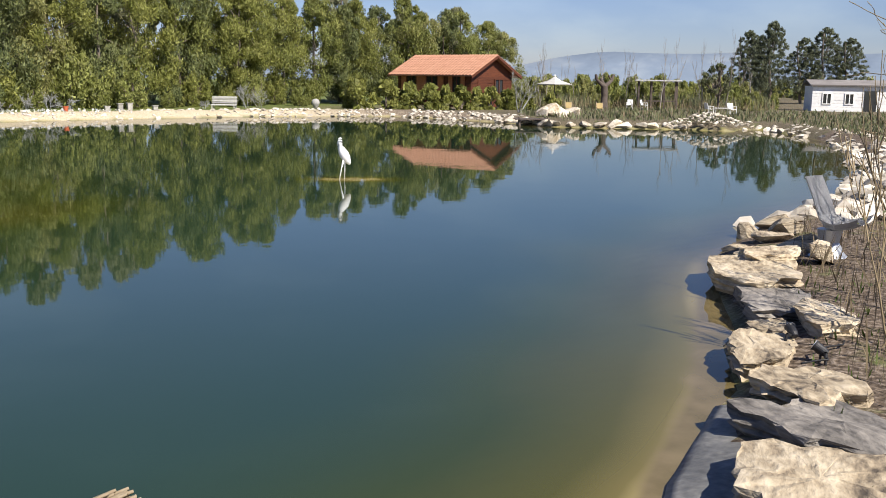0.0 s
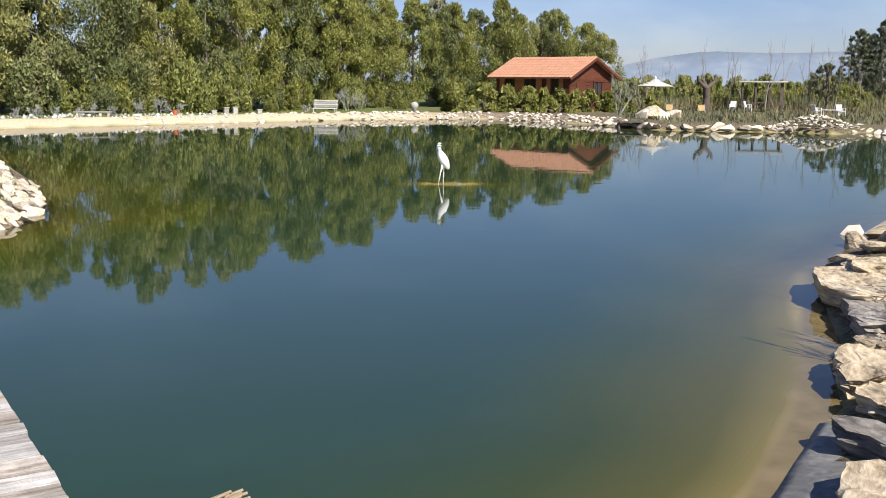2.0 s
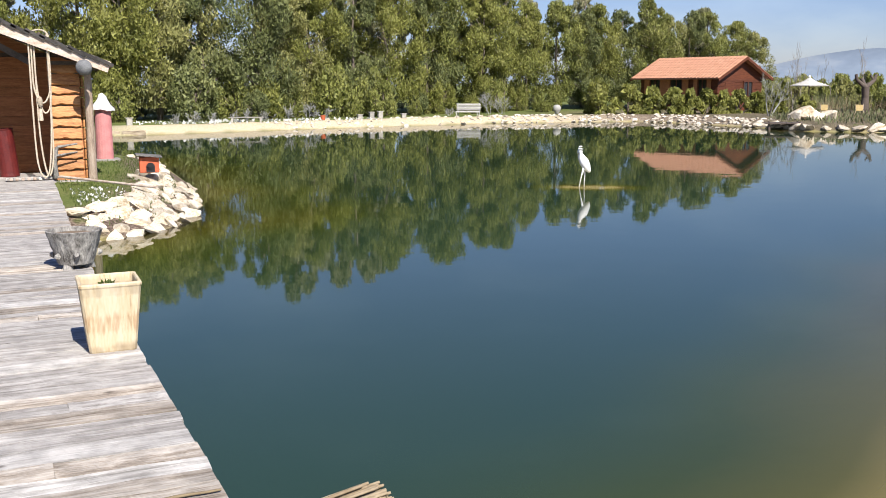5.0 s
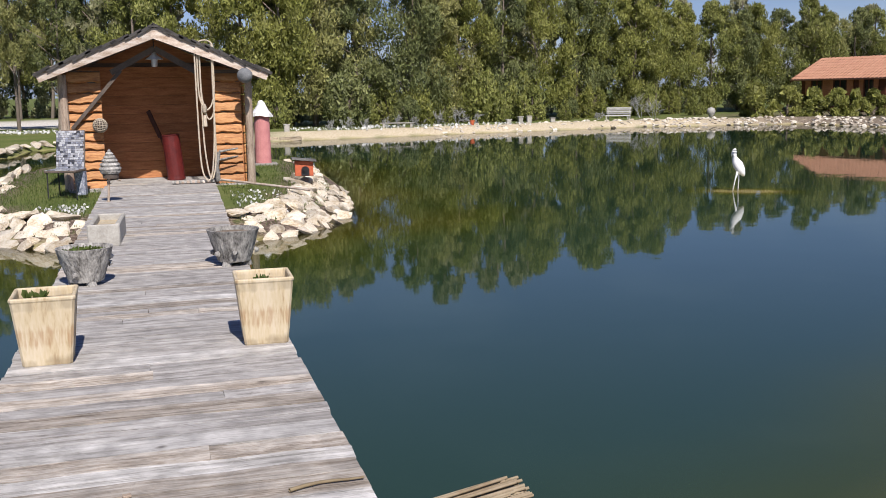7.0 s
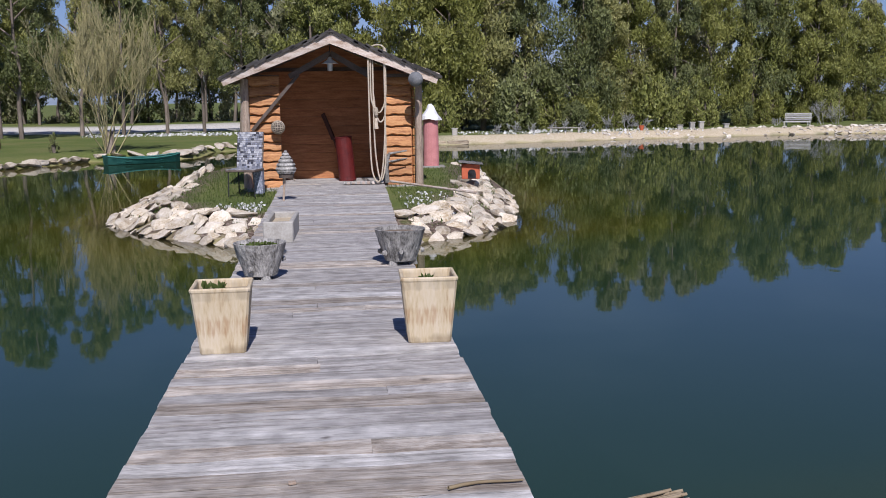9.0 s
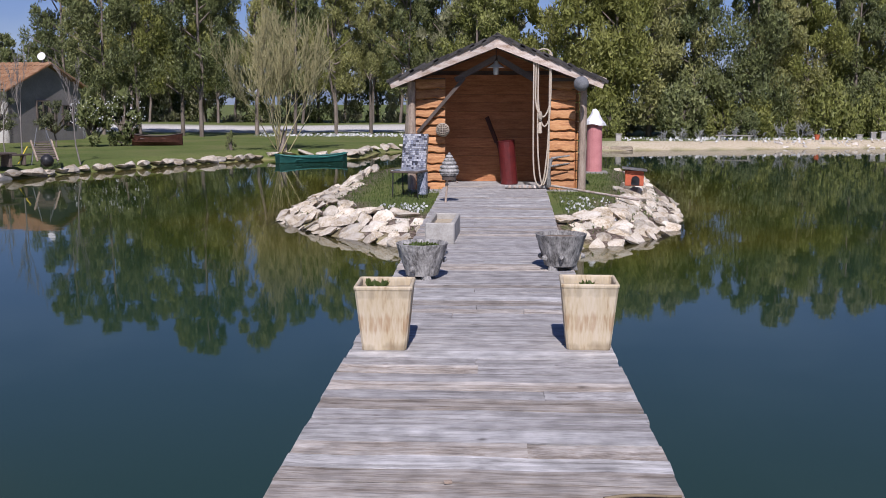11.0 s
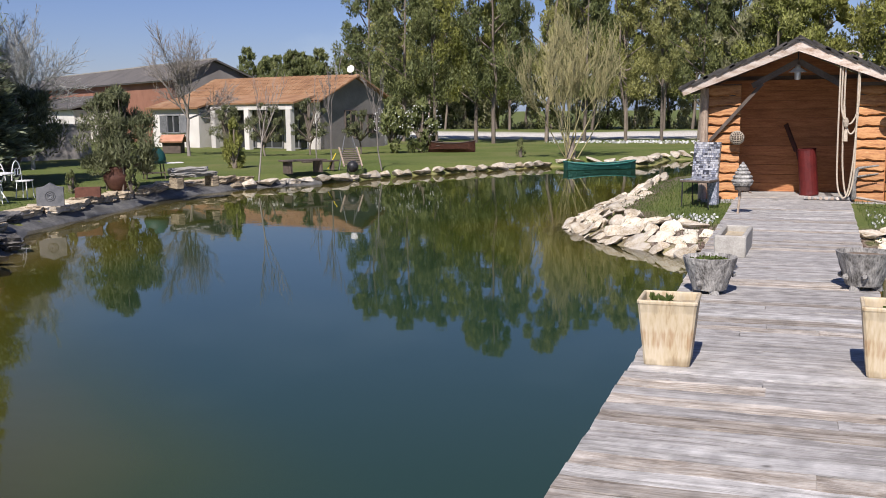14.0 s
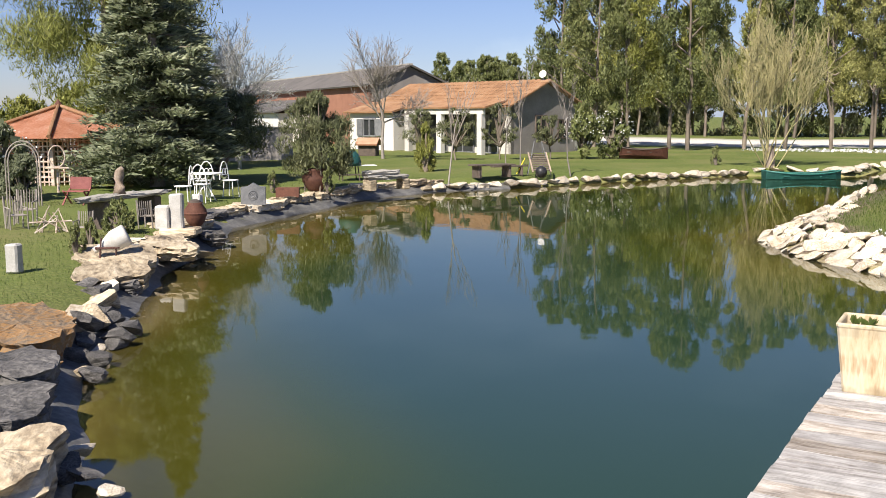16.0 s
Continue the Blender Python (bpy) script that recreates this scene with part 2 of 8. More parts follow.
M["willow_twig"] = surf("willow_twigs", [(0.27, 0.245, 0.11), (0.43, 0.385, 0.20)], 3, 0.85, 0.0, 20)
M["reed"] = surf("reed_stems", [(0.30, 0.22, 0.13), (0.50, 0.41, 0.28)], 6, 0.85, 0.0, 30, vary=0.4)
M["leaf_a"] = surf("leaf_olive", [(0.110, 0.128, 0.030), (0.21, 0.228, 0.058), (0.315, 0.32, 0.10)], 0.35, 0.6, 0, 3, leaf=0.35, vary=0.5)
M["leaf_b"] = surf("leaf_deep", [(0.085, 0.105, 0.036), (0.150, 0.172, 0.060), (0.225, 0.240, 0.090)], 0.35, 0.6, 0, 3, leaf=0.3, vary=0.5)
M["leaf_c"] = surf("leaf_yellow_green", [(0.135, 0.155, 0.032), (0.245, 0.256, 0.062), (0.35, 0.35, 0.11)], 0.35, 0.6, 0, 3, leaf=0.4, vary=0.4)
M["leaf_pale"] = surf("leaf_pale_olive", [(0.169, 0.179, 0.058), (0.293, 0.293, 0.104), (0.403, 0.390, 0.156)], 0.35, 0.6, 0, 3, leaf=0.4, vary=0.4)
M["leaf_grey"] = surf("leaf_grey_green", [(0.17, 0.175, 0.085), (0.28, 0.28, 0.15), (0.40, 0.39, 0.25)], 0.35, 0.6, 0, 3, leaf=0.4, vary=0.4)
M["leaf_blue"] = surf("leaf_blue_cedar", [(0.125, 0.150, 0.085), (0.240, 0.270, 0.165), (0.38, 0.41, 0.27)], 0.6, 0.65, 0, 4, leaf=0.35, vary=0.45)
M["leaf_dark"] = surf("leaf_dark_pine", [(0.075, 0.09, 0.05), (0.155, 0.172, 0.095)], 0.5, 0.65, 0, 4, leaf=0.15, vary=0.45)
M["leaf_olive_grey"] = surf("leaf_olive_grey", [(0.10, 0.115, 0.05), (0.19, 0.20, 0.10)], 0.5, 0.6, 0, 4, leaf=0.3, vary=0.4)
M["leaf_silver"] = surf("leaf_silver", [(0.30, 0.30, 0.28), (0.48, 0.48, 0.46)], 2, 0.7, 0, 8, leaf=0.3, vary=0.3)
M["grass"] = surf("grass_blades", [(0.065, 0.10, 0.018), (0.115, 0.155, 0.036)], 0.5, 0.6, 0, 4, leaf=0.35, vary=0.4)
M["flower"] = surf("white_flowers", [(0.7, 0.7, 0.68), (0.8, 0.8, 0.78)], 2, 0.7, 0, 8, leaf=0.3, vary=0.1)
M["bird"] = surf("white_resin", [(0.74, 0.74, 0.72), (0.82, 0.82, 0.80)], 8, 0.55, 0.1, 50)
M["gazebo_roof"] = surf("faded_orange_tile", [(0.42, 0.17, 0.09), (0.58, 0.27, 0.16), (0.62, 0.40, 0.30)], 2.0, 0.8, 0.3, 20, vary=0.1)
# aerial haze is painted into the hills' blue-grey base colours
M["hill"] = surf("hazed_hills", [(0.15, 0.19, 0.245), (0.18, 0.225, 0.285), (0.25, 0.29, 0.33)], 0.006, 1.0, 0, 0.02, world_space=True, spec=0)

# ---- mesh helpers ----
def mesh_np(name, verts, faces, material, smooth=False):
    me = bpy.data.meshes.new(name)
    me.from_pydata([tuple(v) for v in verts], [], [tuple(f) for f in faces])
    me.materials.append(material)
    if smooth:
        me.shade_smooth()
    return me


def quads_np(name, V, material, nside=4, smooth=False):
    """A mesh of separate n-sided faces from an array (faces * nside, 3)."""
    V = np.asarray(V, dtype=np.float32).reshape(-1, 3)
    nf = len(V) // nside
    me = bpy.data.meshes.new(name)
    me.vertices.add(len(V))
    me.vertices.foreach_set("co", V.ravel())
    me.loops.add(len(V))
    me.loops.foreach_set("vertex_index", np.arange(len(V), dtype=np.int32))
    me.polygons.add(nf)
    me.polygons.foreach_set("loop_start", np.arange(nf, dtype=np.int32) * nside)
    me.polygons.foreach_set("loop_total", np.full(nf, nside, dtype=np.int32))
    me.update(calc_edges=True)
    me.materials.append(material)
    return me


def thing(name, label="", category="", group="", kind="", at=None, data=None):
    ob = new(name, data)
    if at is not None:
        ob.matrix_world = at
    return tagged(ob, label, category, group, kind)


def bm_mesh(name, bm, material, smooth=False):
    me = bpy.data.meshes.new(name)
    bm.to_mesh(me)
    bm.free()
    me.materials.append(material)
    if smooth:
        me.shade_smooth()
    return me


def part(name, bm, material, parent, label="", smooth=False):
    """One bmesh (or finished mesh) as one object under a thing or a part."""
    me = bm if isinstance(bm, bpy.types.Mesh) else bm_mesh(name, bm, material, smooth)
    ob = new(name, me)
    ob.parent = parent
    return tagged(ob, label)


def box(sx, sy, sz, c=(0, 0, 0), bevel=0.0, bm=None, m=None):
    bm = bm or bmesh.new()
    r = bmesh.ops.create_cube(bm, size=1, matrix=Matrix.Translation(c) @ (m or Matrix()) @ Matrix.Diagonal((sx, sy, sz, 1)))
    if bevel:
        es = {e for v in r["verts"] for e in v.link_edges}
        bmesh.ops.bevel(bm, geom=list(es), offset=bevel, segments=1, affect="EDGES")
    return bm


def cyl(r0, r1, h, c=(0, 0, 0), seg=16, bm=None, m=None, caps=True):
    bm = bm or bmesh.new()
    bmesh.ops.create_cone(bm, cap_ends=caps, segments=seg, radius1=r0, radius2=r1, depth=h, matrix=Matrix.Translation(c) @ (m or Matrix()) @ Matrix.Translation((0, 0, h / 2)))
    return bm


def rod(a, b, r, r2=None, seg=8, bm=None):
    """A round bar from a to b."""
    a, b = Vector(a), Vector(b)
    d = b - a
    bm = bm or bmesh.new()
    bmesh.ops.create_cone(bm, cap_ends=True, segments=seg, radius1=r, radius2=r if r2 is None else r2, depth=d.length, matrix=Matrix.Translation((a + b) / 2) @ d.to_track_quat("Z", "Y").to_matrix().to_4x4())
    return bm


def beam(a, b, w, h, bm=None, bevel=0.0):
    """A squared bar from a to b, w wide and h high."""
    a, b = Vector(a), Vector(b)
    d = b - a
    q = d.to_track_quat("X", "Z").to_matrix().to_4x4()
    return box(d.length, w, h, (a + b) / 2, bevel, bm, q)


def lathe(profile, seg=20, bm=None):
    """A turned body from (radius, height) pairs."""
    bm = bm or bmesh.new()
    rings = [[bm.verts.new((r * math.cos(2 * math.pi * k / seg), r * math.sin(2 * math.pi * k / seg), z)) for k in range(seg)] for r, z in profile]
    for a, b in zip(rings, rings[1:]):
        for k in range(seg):
            bm.faces.new((a[k], a[(k + 1) % seg], b[(k + 1) % seg], b[k]))
    if profile[0][0] > 1e-4:
        bm.faces.new(rings[0][::-1])
    if profile[-1][0] > 1e-4:
        bm.faces.new(rings[-1])
    return bm


def rough_up(bm, amount, scale=3.0, seed=0.0):
    for v in bm.verts:
        n = noise.noise_vector(v.co * scale + Vector((seed, seed * 1.7, -seed)))
        v.co += n * amount
    return bm


def rock_mesh(name, seed, material, flat=0.6, cuts=2, pointy=0.35):
    """An angular boulder about 1 m across, flattened, cut by random planes."""
    r = random.Random(seed)
    bm = bmesh.new()
    bmesh.ops.create_icosphere(bm, subdivisions=cuts, radius=0.5)
    planes = [(Vector((r.gauss(0, 1), r.gauss(0, 1), r.gauss(0, 0.8))).normalized(), r.uniform(0.17, 0.36)) for _ in range(14)]
    for v in bm.verts:
        for n, d in planes:
            k = v.co.dot(n) - d
            if k > 0:
                v.co -= n * k
        v.co += noise.noise_vector(v.co * 3.1 + Vector((seed, 0, seed))) * 0.05 * pointy
        v.co.z *= flat
    return bm_mesh(name, bm, material)


# ---- the pond's outline ----
SHORE = [(0.9, 1.0), (1.9, 1.6), (2.8, 2.25), (3.8, 2.95), (5.15, 3.62), (6.1, 4.3), (7.1, 5.05), (8.2, 5.85), (9.3, 6.75), (11.9, 8.0), (15.5, 8.9), (20.6, 11.2),
         (25.6, 14.1), (29.6, 16.6), (32.8, 19.2), (35.5, 21.9), (38.8, 25.8), (38.2, 26.5), (36.3, 25.5), (35.5, 27.5), (33.9, 28.8), (32.6, 30.0), (31.4, 31.5),
         (32.3, 36.0), (32.6, 40.2), (32.1, 44.2), (29.0, 45.2), (24.3, 46.0), (19.5, 45.2), (14.5, 44.3), (10.4, 43.2), (5.5, 42.0), (0.0, 42.2), (-3.0, 41.4),
         (-4.5, 39.3), (-4.5, 36.0), (-4.9, 35.2), (-6.5, 34.9), (-8.1, 34.3), (-8.8, 32.8), (-10.5, 30.0), (-11.7, 27.2), (-12.4, 25.0), (-13.5, 23.2), (-13.9, 21.0),
         (-13.6, 18.6), (-12.9, 15.9), (-12.4, 13.5), (-10.7, 11.3), (-9.5, 9.0), (-7.6, 6.7), (-6.2, 5.0), (-4.5, 3.5), (-3.0, 2.3), (-1.6, 1.2), (-0.8, 0.75)]
ISLE = [(1.0, 13.1), (1.46, 13.42), (2.09, 13.88), (2.57, 14.45), (3.0, 15.8), (3.33, 17.4), (3.68, 19.8), (3.95, 22.2), (4.15, 24.8), (3.6, 27.2), (0.5, 28.6), (-2.2, 27.8), (-3.6, 25.6), (-3.65, 22.6),
        (-3.6, 19.0), (-3.58, 16.4), (-2.65, 14.72), (-1.94, 13.99), (-1.4, 13.55), (-0.9, 13.2)]


def sdist(P, poly):
    """Signed distance of points to a closed outline, negative inside."""
    Q = np.array(poly, float)
    best = np.full(len(P), 1e9)
    inside = np.zeros(len(P), bool)
    for a, b in zip(Q, np.roll(Q, -1, 0)):
        d = b - a
        u = np.clip(((P - a) @ d) / (d @ d), 0, 1)
        best = np.minimum(best, np.hypot(*(P - a - u[:, None] * d).T))
        cross = ((a[1] > P[:, 1]) != (b[1] > P[:, 1])) & (P[:, 0] < (b[0] - a[0]) * (P[:, 1] - a[1]) / (b[1] - a[1] + 1e-12) + a[0])
        inside ^= cross
    return np.where(inside, -best, best)


def smooth_noise(P, s, seed=0.0):
    return np.array([noise.noise(Vector((x * s + seed, y * s - seed, seed))) for x, y in P])


def land_height(P):
    """Ground height, and how far each point lies inside the water (metres)."""
    s, i = sdist(P, SHORE), sdist(P, ISLE)
    wet = np.minimum(-s, i * 1.9)
    far = np.clip((P[:, 1] - 24) / 10, 0, 1) * np.clip((P[:, 0] + 6) / 6, 0, 1)
    right = np.clip((P[:, 0] - 1.2) / 1.5, 0, 1) * np.clip((16 - P[:, 1]) / 4, 0, 1)
    top = 0.30 + 0.02 * far - 0.16 * right
    run = 0.7 + 0.5 * far
    dry = np.where(i < 0, 0.34 * np.clip(-i / 1.1, 0, 1) ** 0.8, top * np.clip(s / run, 0, 1) ** 0.8 + 0.002 * np.clip(s - 6, 0, 60))
    bed = -np.minimum(1.9, 0.06 + 0.24 * np.clip(wet, 0, 20))
    z = np.where(wet > 0, bed, dry)
    return z, wet


def axis(lo, hi, step, out, grow=1.25):
    a = list(np.arange(lo, hi + 1e-6, step))
    d = step
    while a[-1] < out:
        d *= grow
        a.append(a[-1] + d)
    d = step
    while a[0] > -out:
        d *= grow
        a.insert(0, a[0] - d)
    return np.array(a)


def sheet(gx, gy):
    X, Y = np.meshgrid(gx, gy)
    P = np.stack([X.ravel(), Y.ravel()], -1)
    nx, ny = len(gx), len(gy)
    k = (np.arange(ny - 1)[:, None] * nx + np.arange(nx - 1)[None]).ravel()
    return P, np.stack([k, k + 1, k + 1 + nx, k + nx], -1)


def float_layer(me, name, values):
    a = me.attributes.new(name, "FLOAT", "POINT")
    a.data.foreach_set("value", np.asarray(values, dtype=np.float32))


# ground: one sheet from the pond bed to the horizon
P, F = sheet(axis(-24, 46, 0.42, 2500), axis(-7, 60, 0.42, 2500))
z, wet = land_height(P)
z = z + np.where(wet < -0.6, smooth_noise(P, 0.5, 3.0) * 0.04 + smooth_noise(P, 0.09, 5.0) * 0.10 * np.clip(-wet / 8, 0, 1), smooth_noise(P, 0.6, 2.0) * 0.015)
me = bpy.data.meshes.new("ground")
V = np.concatenate([P, z[:, None]], 1)
me.from_pydata(V.tolist(), [], F.tolist())
me.shade_smooth()
isl = sdist(P, ISLE)
far = np.clip((P[:, 1] - 34) / 4, 0, 1) * np.clip((P[:, 0] - 3) / 3, 0, 1)
sd_shore = -wet
# bare, stony or dusty stretches: the far beach, the road behind the trunks, the planted bank by the jetty
road = np.clip(1.3 - np.abs(P[:, 1] - 66.0 + 0.04 * (P[:, 0] + 12)) / 7.5, 0, 1) ** 0.3 * (P[:, 0] < 2) * (P[:, 0] > -60) * (P[:, 1] > 54)
right_bank = np.clip((P[:, 0] - 2.0) / 2, 0, 1) * (P[:, 1] < 20) * (sd_shore > 0)
beach = far * (sd_shore > 0) * np.clip(1 - (sd_shore - 1.3) / 0.6, 0, 1)
ring = (isl < 0) * np.clip(1 - (-isl - 1.05) / 0.2, 0, 1)
float_layer(me, "bare", np.clip(beach, 0, 1))
float_layer(me, "gravel", np.clip(road, 0, 1))
far_plain = np.clip((P[:, 0] - 26) / 6, 0, 1) * np.clip((44 - P[:, 1] + 0.35 * P[:, 0]) / 10, 0, 1) * (sd_shore > 0)
float_layer(me, "soil", np.clip(np.maximum(np.maximum(right_bank * 0.95, ring), far_plain * 0.8), 0, 1))
float_layer(me, "under", np.clip(wet * 8, 0, 1))
float_layer(me, "bed", np.clip((wet + 0.25 * smooth_noise(P, 0.8, 9.0)) / 1.7, 0, 1))


def ground_material():
    m = bpy.data.materials.new("ground")
    m.use_nodes = True
    N, L = m.node_tree.nodes, m.node_tree.links
    b = N["Principled BSDF"]
    g = N.new("ShaderNodeNewGeometry")

    def noise_tex(s, d=5):
        n = N.new("ShaderNodeTexNoise")
        n.inputs["Scale"].default_value, n.inputs["Detail"].default_value = s, d
        L.new(g.outputs["Position"], n.inputs["Vector"])
        return n

    def ramp(src, cols, lo=0.35, hi=0.65):
        r = N.new("ShaderNodeValToRGB")
        e = r.color_ramp.elements
        while len(e) < len(cols):
            e.new(0.5)
        for i, c in enumerate(cols):
            e[i].position, e[i].color = lo + (hi - lo) * i / (len(cols) - 1), (*c, 1)
        L.new(src, r.inputs[0])
        return r

    def mix(fac, a, c):
        x = N.new("ShaderNodeMix")
        x.data_type = "RGBA"
        L.new(fac, x.inputs[0])
        L.new(a, x.inputs[6])
        L.new(c, x.inputs[7])
        return x.outputs[2]

    def layer(name):
        a = N.new("ShaderNodeAttribute")
        a.attribute_name = name
        return a.outputs["Fac"]
    n_big, n_mid, n_fine = noise_tex(0.35), noise_tex(2.5), noise_tex(22)
    grass = mix(n_mid.outputs["Fac"], ramp(n_fine.outputs["Fac"], [(0.06, 0.09, 0.02), (0.115, 0.15, 0.036), (0.17, 0.19, 0.06)]).outputs[0],
                ramp(n_big.outputs["Fac"], [(0.075, 0.105, 0.024), (0.12, 0.14, 0.04), (0.17, 0.16, 0.065)]).outputs[0])
    sand = ramp(n_fine.outputs["Fac"], [(0.36, 0.29, 0.18), (0.53, 0.45, 0.31), (0.61, 0.54, 0.41)]).outputs[0]
    soil = ramp(n_fine.outputs["Fac"], [(0.06, 0.042, 0.032), (0.13, 0.095, 0.072), (0.25, 0.20, 0.16)]).outputs[0]
    silt = ramp(n_mid.outputs["Fac"], [(0.36, 0.29, 0.11), (0.48, 0.40, 0.18), (0.52, 0.45, 0.25)]).outputs[0]
    algae = ramp(n_mid.outputs["Fac"], [(0.21, 0.21, 0.045), (0.32, 0.31, 0.085)]).outputs[0]
    soilmask = N.new("ShaderNodeMath")
    soilmask.operation = "MULTIPLY"
    sm = N.new("ShaderNodeMapRange")
    sm.inputs["From Min"].default_value, sm.inputs["From Max"].default_value = 0.22, 0.42
    L.new(n_mid.outputs["Fac"], sm.inputs["Value"])
    L.new(layer("soil"), soilmask.inputs[0])
    L.new(sm.outputs[0], soilmask.inputs[1])
    col = mix(layer("bare"), grass, sand)
    col = mix(layer("gravel"), col, ramp(n_fine.outputs["Fac"], [(0.44, 0.41, 0.36), (0.60, 0.57, 0.51), (0.70, 0.67, 0.61)]).outputs[0])
    col = mix(soilmask.outputs[0], col, soil)
    col = mix(layer("under"), col, mix(layer("bed"), silt, algae))
    L.new(col, b.inputs["Base Color"])
    b.inputs["Roughness"].default_value, b.inputs["Specular IOR Level"].default_value = 0.95, 0.2
    bp = N.new("ShaderNodeBump")
    bp.inputs["Strength"].default_value, bp.inputs["Distance"].default_value = 0.6, 0.05
    dry = N.new("ShaderNodeMath")
    dry.operation, dry.inputs[0].default_value = "SUBTRACT", 1.0
    L.new(layer("under"), dry.inputs[1])
    hgt = N.new("ShaderNodeMath")
    hgt.operation = "MULTIPLY"
    L.new(dry.outputs[0], hgt.inputs[0])
    L.new(n_fine.outputs["Fac"], hgt.inputs[1])
    L.new(hgt.outputs[0], bp.inputs["Height"])
    L.new(bp.outputs[0], b.inputs["Normal"])
    return m


me.materials.append(ground_material())
thing("ground", "green spring lawn, stony banks and pond bed", "ground", kind="structure", data=me)


# water: clouded, with a mirror-like surface
def water_material():
    m = bpy.data.materials.new("pond_water")
    m.use_nodes = True
    N, L = m.node_tree.nodes, m.node_tree.links
    N.remove(N["Principled BSDF"])
    out = N["Material Output"]
    g = N.new("ShaderNodeNewGeometry")
    mp = N.new("ShaderNodeMapping")
    L.new(g.outputs["Position"], mp.inputs["Vector"])
    n1, n2 = N.new("ShaderNodeTexNoise"), N.new("ShaderNodeTexNoise")
    n1.inputs["Scale"].default_value, n1.inputs["Detail"].default_value = 1.3, 2
    n2.inputs["Scale"].default_value, n2.inputs["Detail"].default_value = 0.12, 3
    L.new(mp.outputs[0], n1.inputs["Vector"])
    L.new(mp.outputs[0], n2.inputs["Vector"])
    bp = N.new("ShaderNodeBump")
    bp.inputs["Strength"].default_value, bp.inputs["Distance"].default_value = 0.07, 0.02
    L.new(n1.outputs["Fac"], bp.inputs["Height"])
    fr = N.new("ShaderNodeFresnel")
    fr.inputs["IOR"].default_value = 1.50
    L.new(bp.outputs[0], fr.inputs["Normal"])
    gl = N.new("ShaderNodeBsdfGlossy")
    gl.inputs["Roughness"].default_value = 0.03
    L.new(bp.outputs[0], gl.inputs["Normal"])
    body, clear, mixb, mixf = N.new("ShaderNodeBsdfDiffuse"), N.new("ShaderNodeBsdfTransparent"), N.new("ShaderNodeMixShader"), N.new("ShaderNodeMixShader")
    rp = N.new("ShaderNodeValToRGB")
    rp.color_ramp.elements[0].position, rp.color_ramp.elements[0].color = 0.35, (0.0178, 0.0415, 0.0228, 1)
    rp.color_ramp.elements[1].position, rp.color_ramp.elements[1].color = 0.65, (0.0205, 0.0425, 0.0205, 1)
    L.new(n2.outputs["Fac"], rp.inputs[0])
    deep, hue = N.new("ShaderNodeAttribute"), N.new("ShaderNodeMix")
    deep.attribute_name, hue.data_type = "deep", "RGBA"
    silty = N.new("ShaderNodeValToRGB")
    silty.color_ramp.elements.new(0.07)
    silty.color_ramp.elements.new(0.22)
    silty.color_ramp.elements.new(0.52)
    for e, p_, c_ in zip(silty.color_ramp.elements, (0.0, 0.07, 0.22, 0.52, 1.0), ((0.36, 0.29, 0.12, 1), (0.165, 0.135, 0.035, 1), (0.080, 0.076, 0.010, 1), (0.036, 0.052, 0.010, 1), (0.0192, 0.042, 0.0218, 1))):
        e.position, e.color = p_, c_
    fade = N.new("ShaderNodeMapRange")
    fade.inputs["From Min"].default_value, fade.inputs["From Max"].default_value = 0.55, 1.0
    L.new(deep.outputs["Fac"], silty.inputs[0])
    L.new(deep.outputs["Fac"], fade.inputs["Value"])
    L.new(fade.outputs[0], hue.inputs[0])
    L.new(silty.outputs[0], hue.inputs[6])
    L.new(rp.outputs[0], hue.inputs[7])
    # clear shallows over the sandy shelf by the banks, its edge ragged
    shelf, edge, pale, sandy = N.new("ShaderNodeAttribute"), N.new("ShaderNodeMath"), N.new("ShaderNodeValToRGB"), N.new("ShaderNodeMix")
    n4, smooth = N.new("ShaderNodeTexNoise"), N.new("ShaderNodeMapRange")
    shelf.attribute_name, sandy.data_type, edge.operation = "shelf", "RGBA", "MULTIPLY_ADD"
    n4.inputs["Scale"].default_value, n4.inputs["Detail"].default_value = 2.6, 7
    L.new(g.outputs["Position"], n4.inputs["Vector"])
    edge.inputs[1].default_value = 0.45
    L.new(n4.outputs["Fac"], edge.inputs[0])
    L.new(shelf.outputs["Fac"], edge.inputs[2])
    smooth.interpolation_type = "SMOOTHSTEP"
    smooth.inputs["From Min"].default_value, smooth.inputs["From Max"].default_value = 0.35, 0.85
    L.new(edge.outputs[0], smooth.inputs["Value"])
    pale.color_ramp.elements[0].position, pale.color_ramp.elements[0].color = 0.35, (0.135, 0.105, 0.038, 1)
    pale.color_ramp.elements[1].position, pale.color_ramp.elements[1].color = 0.65, (0.22, 0.168, 0.08, 1)
    L.new(n4.outputs["Fac"], pale.inputs[0])
    L.new(smooth.outputs[0], sandy.inputs[0])
    L.new(hue.outputs[2], sandy.inputs[6])
    L.new(pale.outputs[0], sandy.inputs[7])
    L.new(sandy.outputs[2], body.inputs["Color"])
    clear.inputs["Color"].default_value = (0.92, 0.90, 0.76, 1)
    a = N.new("ShaderNodeAttribute")
    a.attribute_name = "turbid"
    L.new(a.outputs["Fac"], mixb.inputs[0])
    L.new(clear.outputs[0], mixb.inputs[1])
    L.new(body.outputs[0], mixb.inputs[2])
    L.new(fr.outputs[0], mixf.inputs[0])
    L.new(mixb.outputs[0], mixf.inputs[1])
    L.new(gl.outputs[0], mixf.inputs[2])
    L.new(mixf.outputs[0], out.inputs["Surface"])
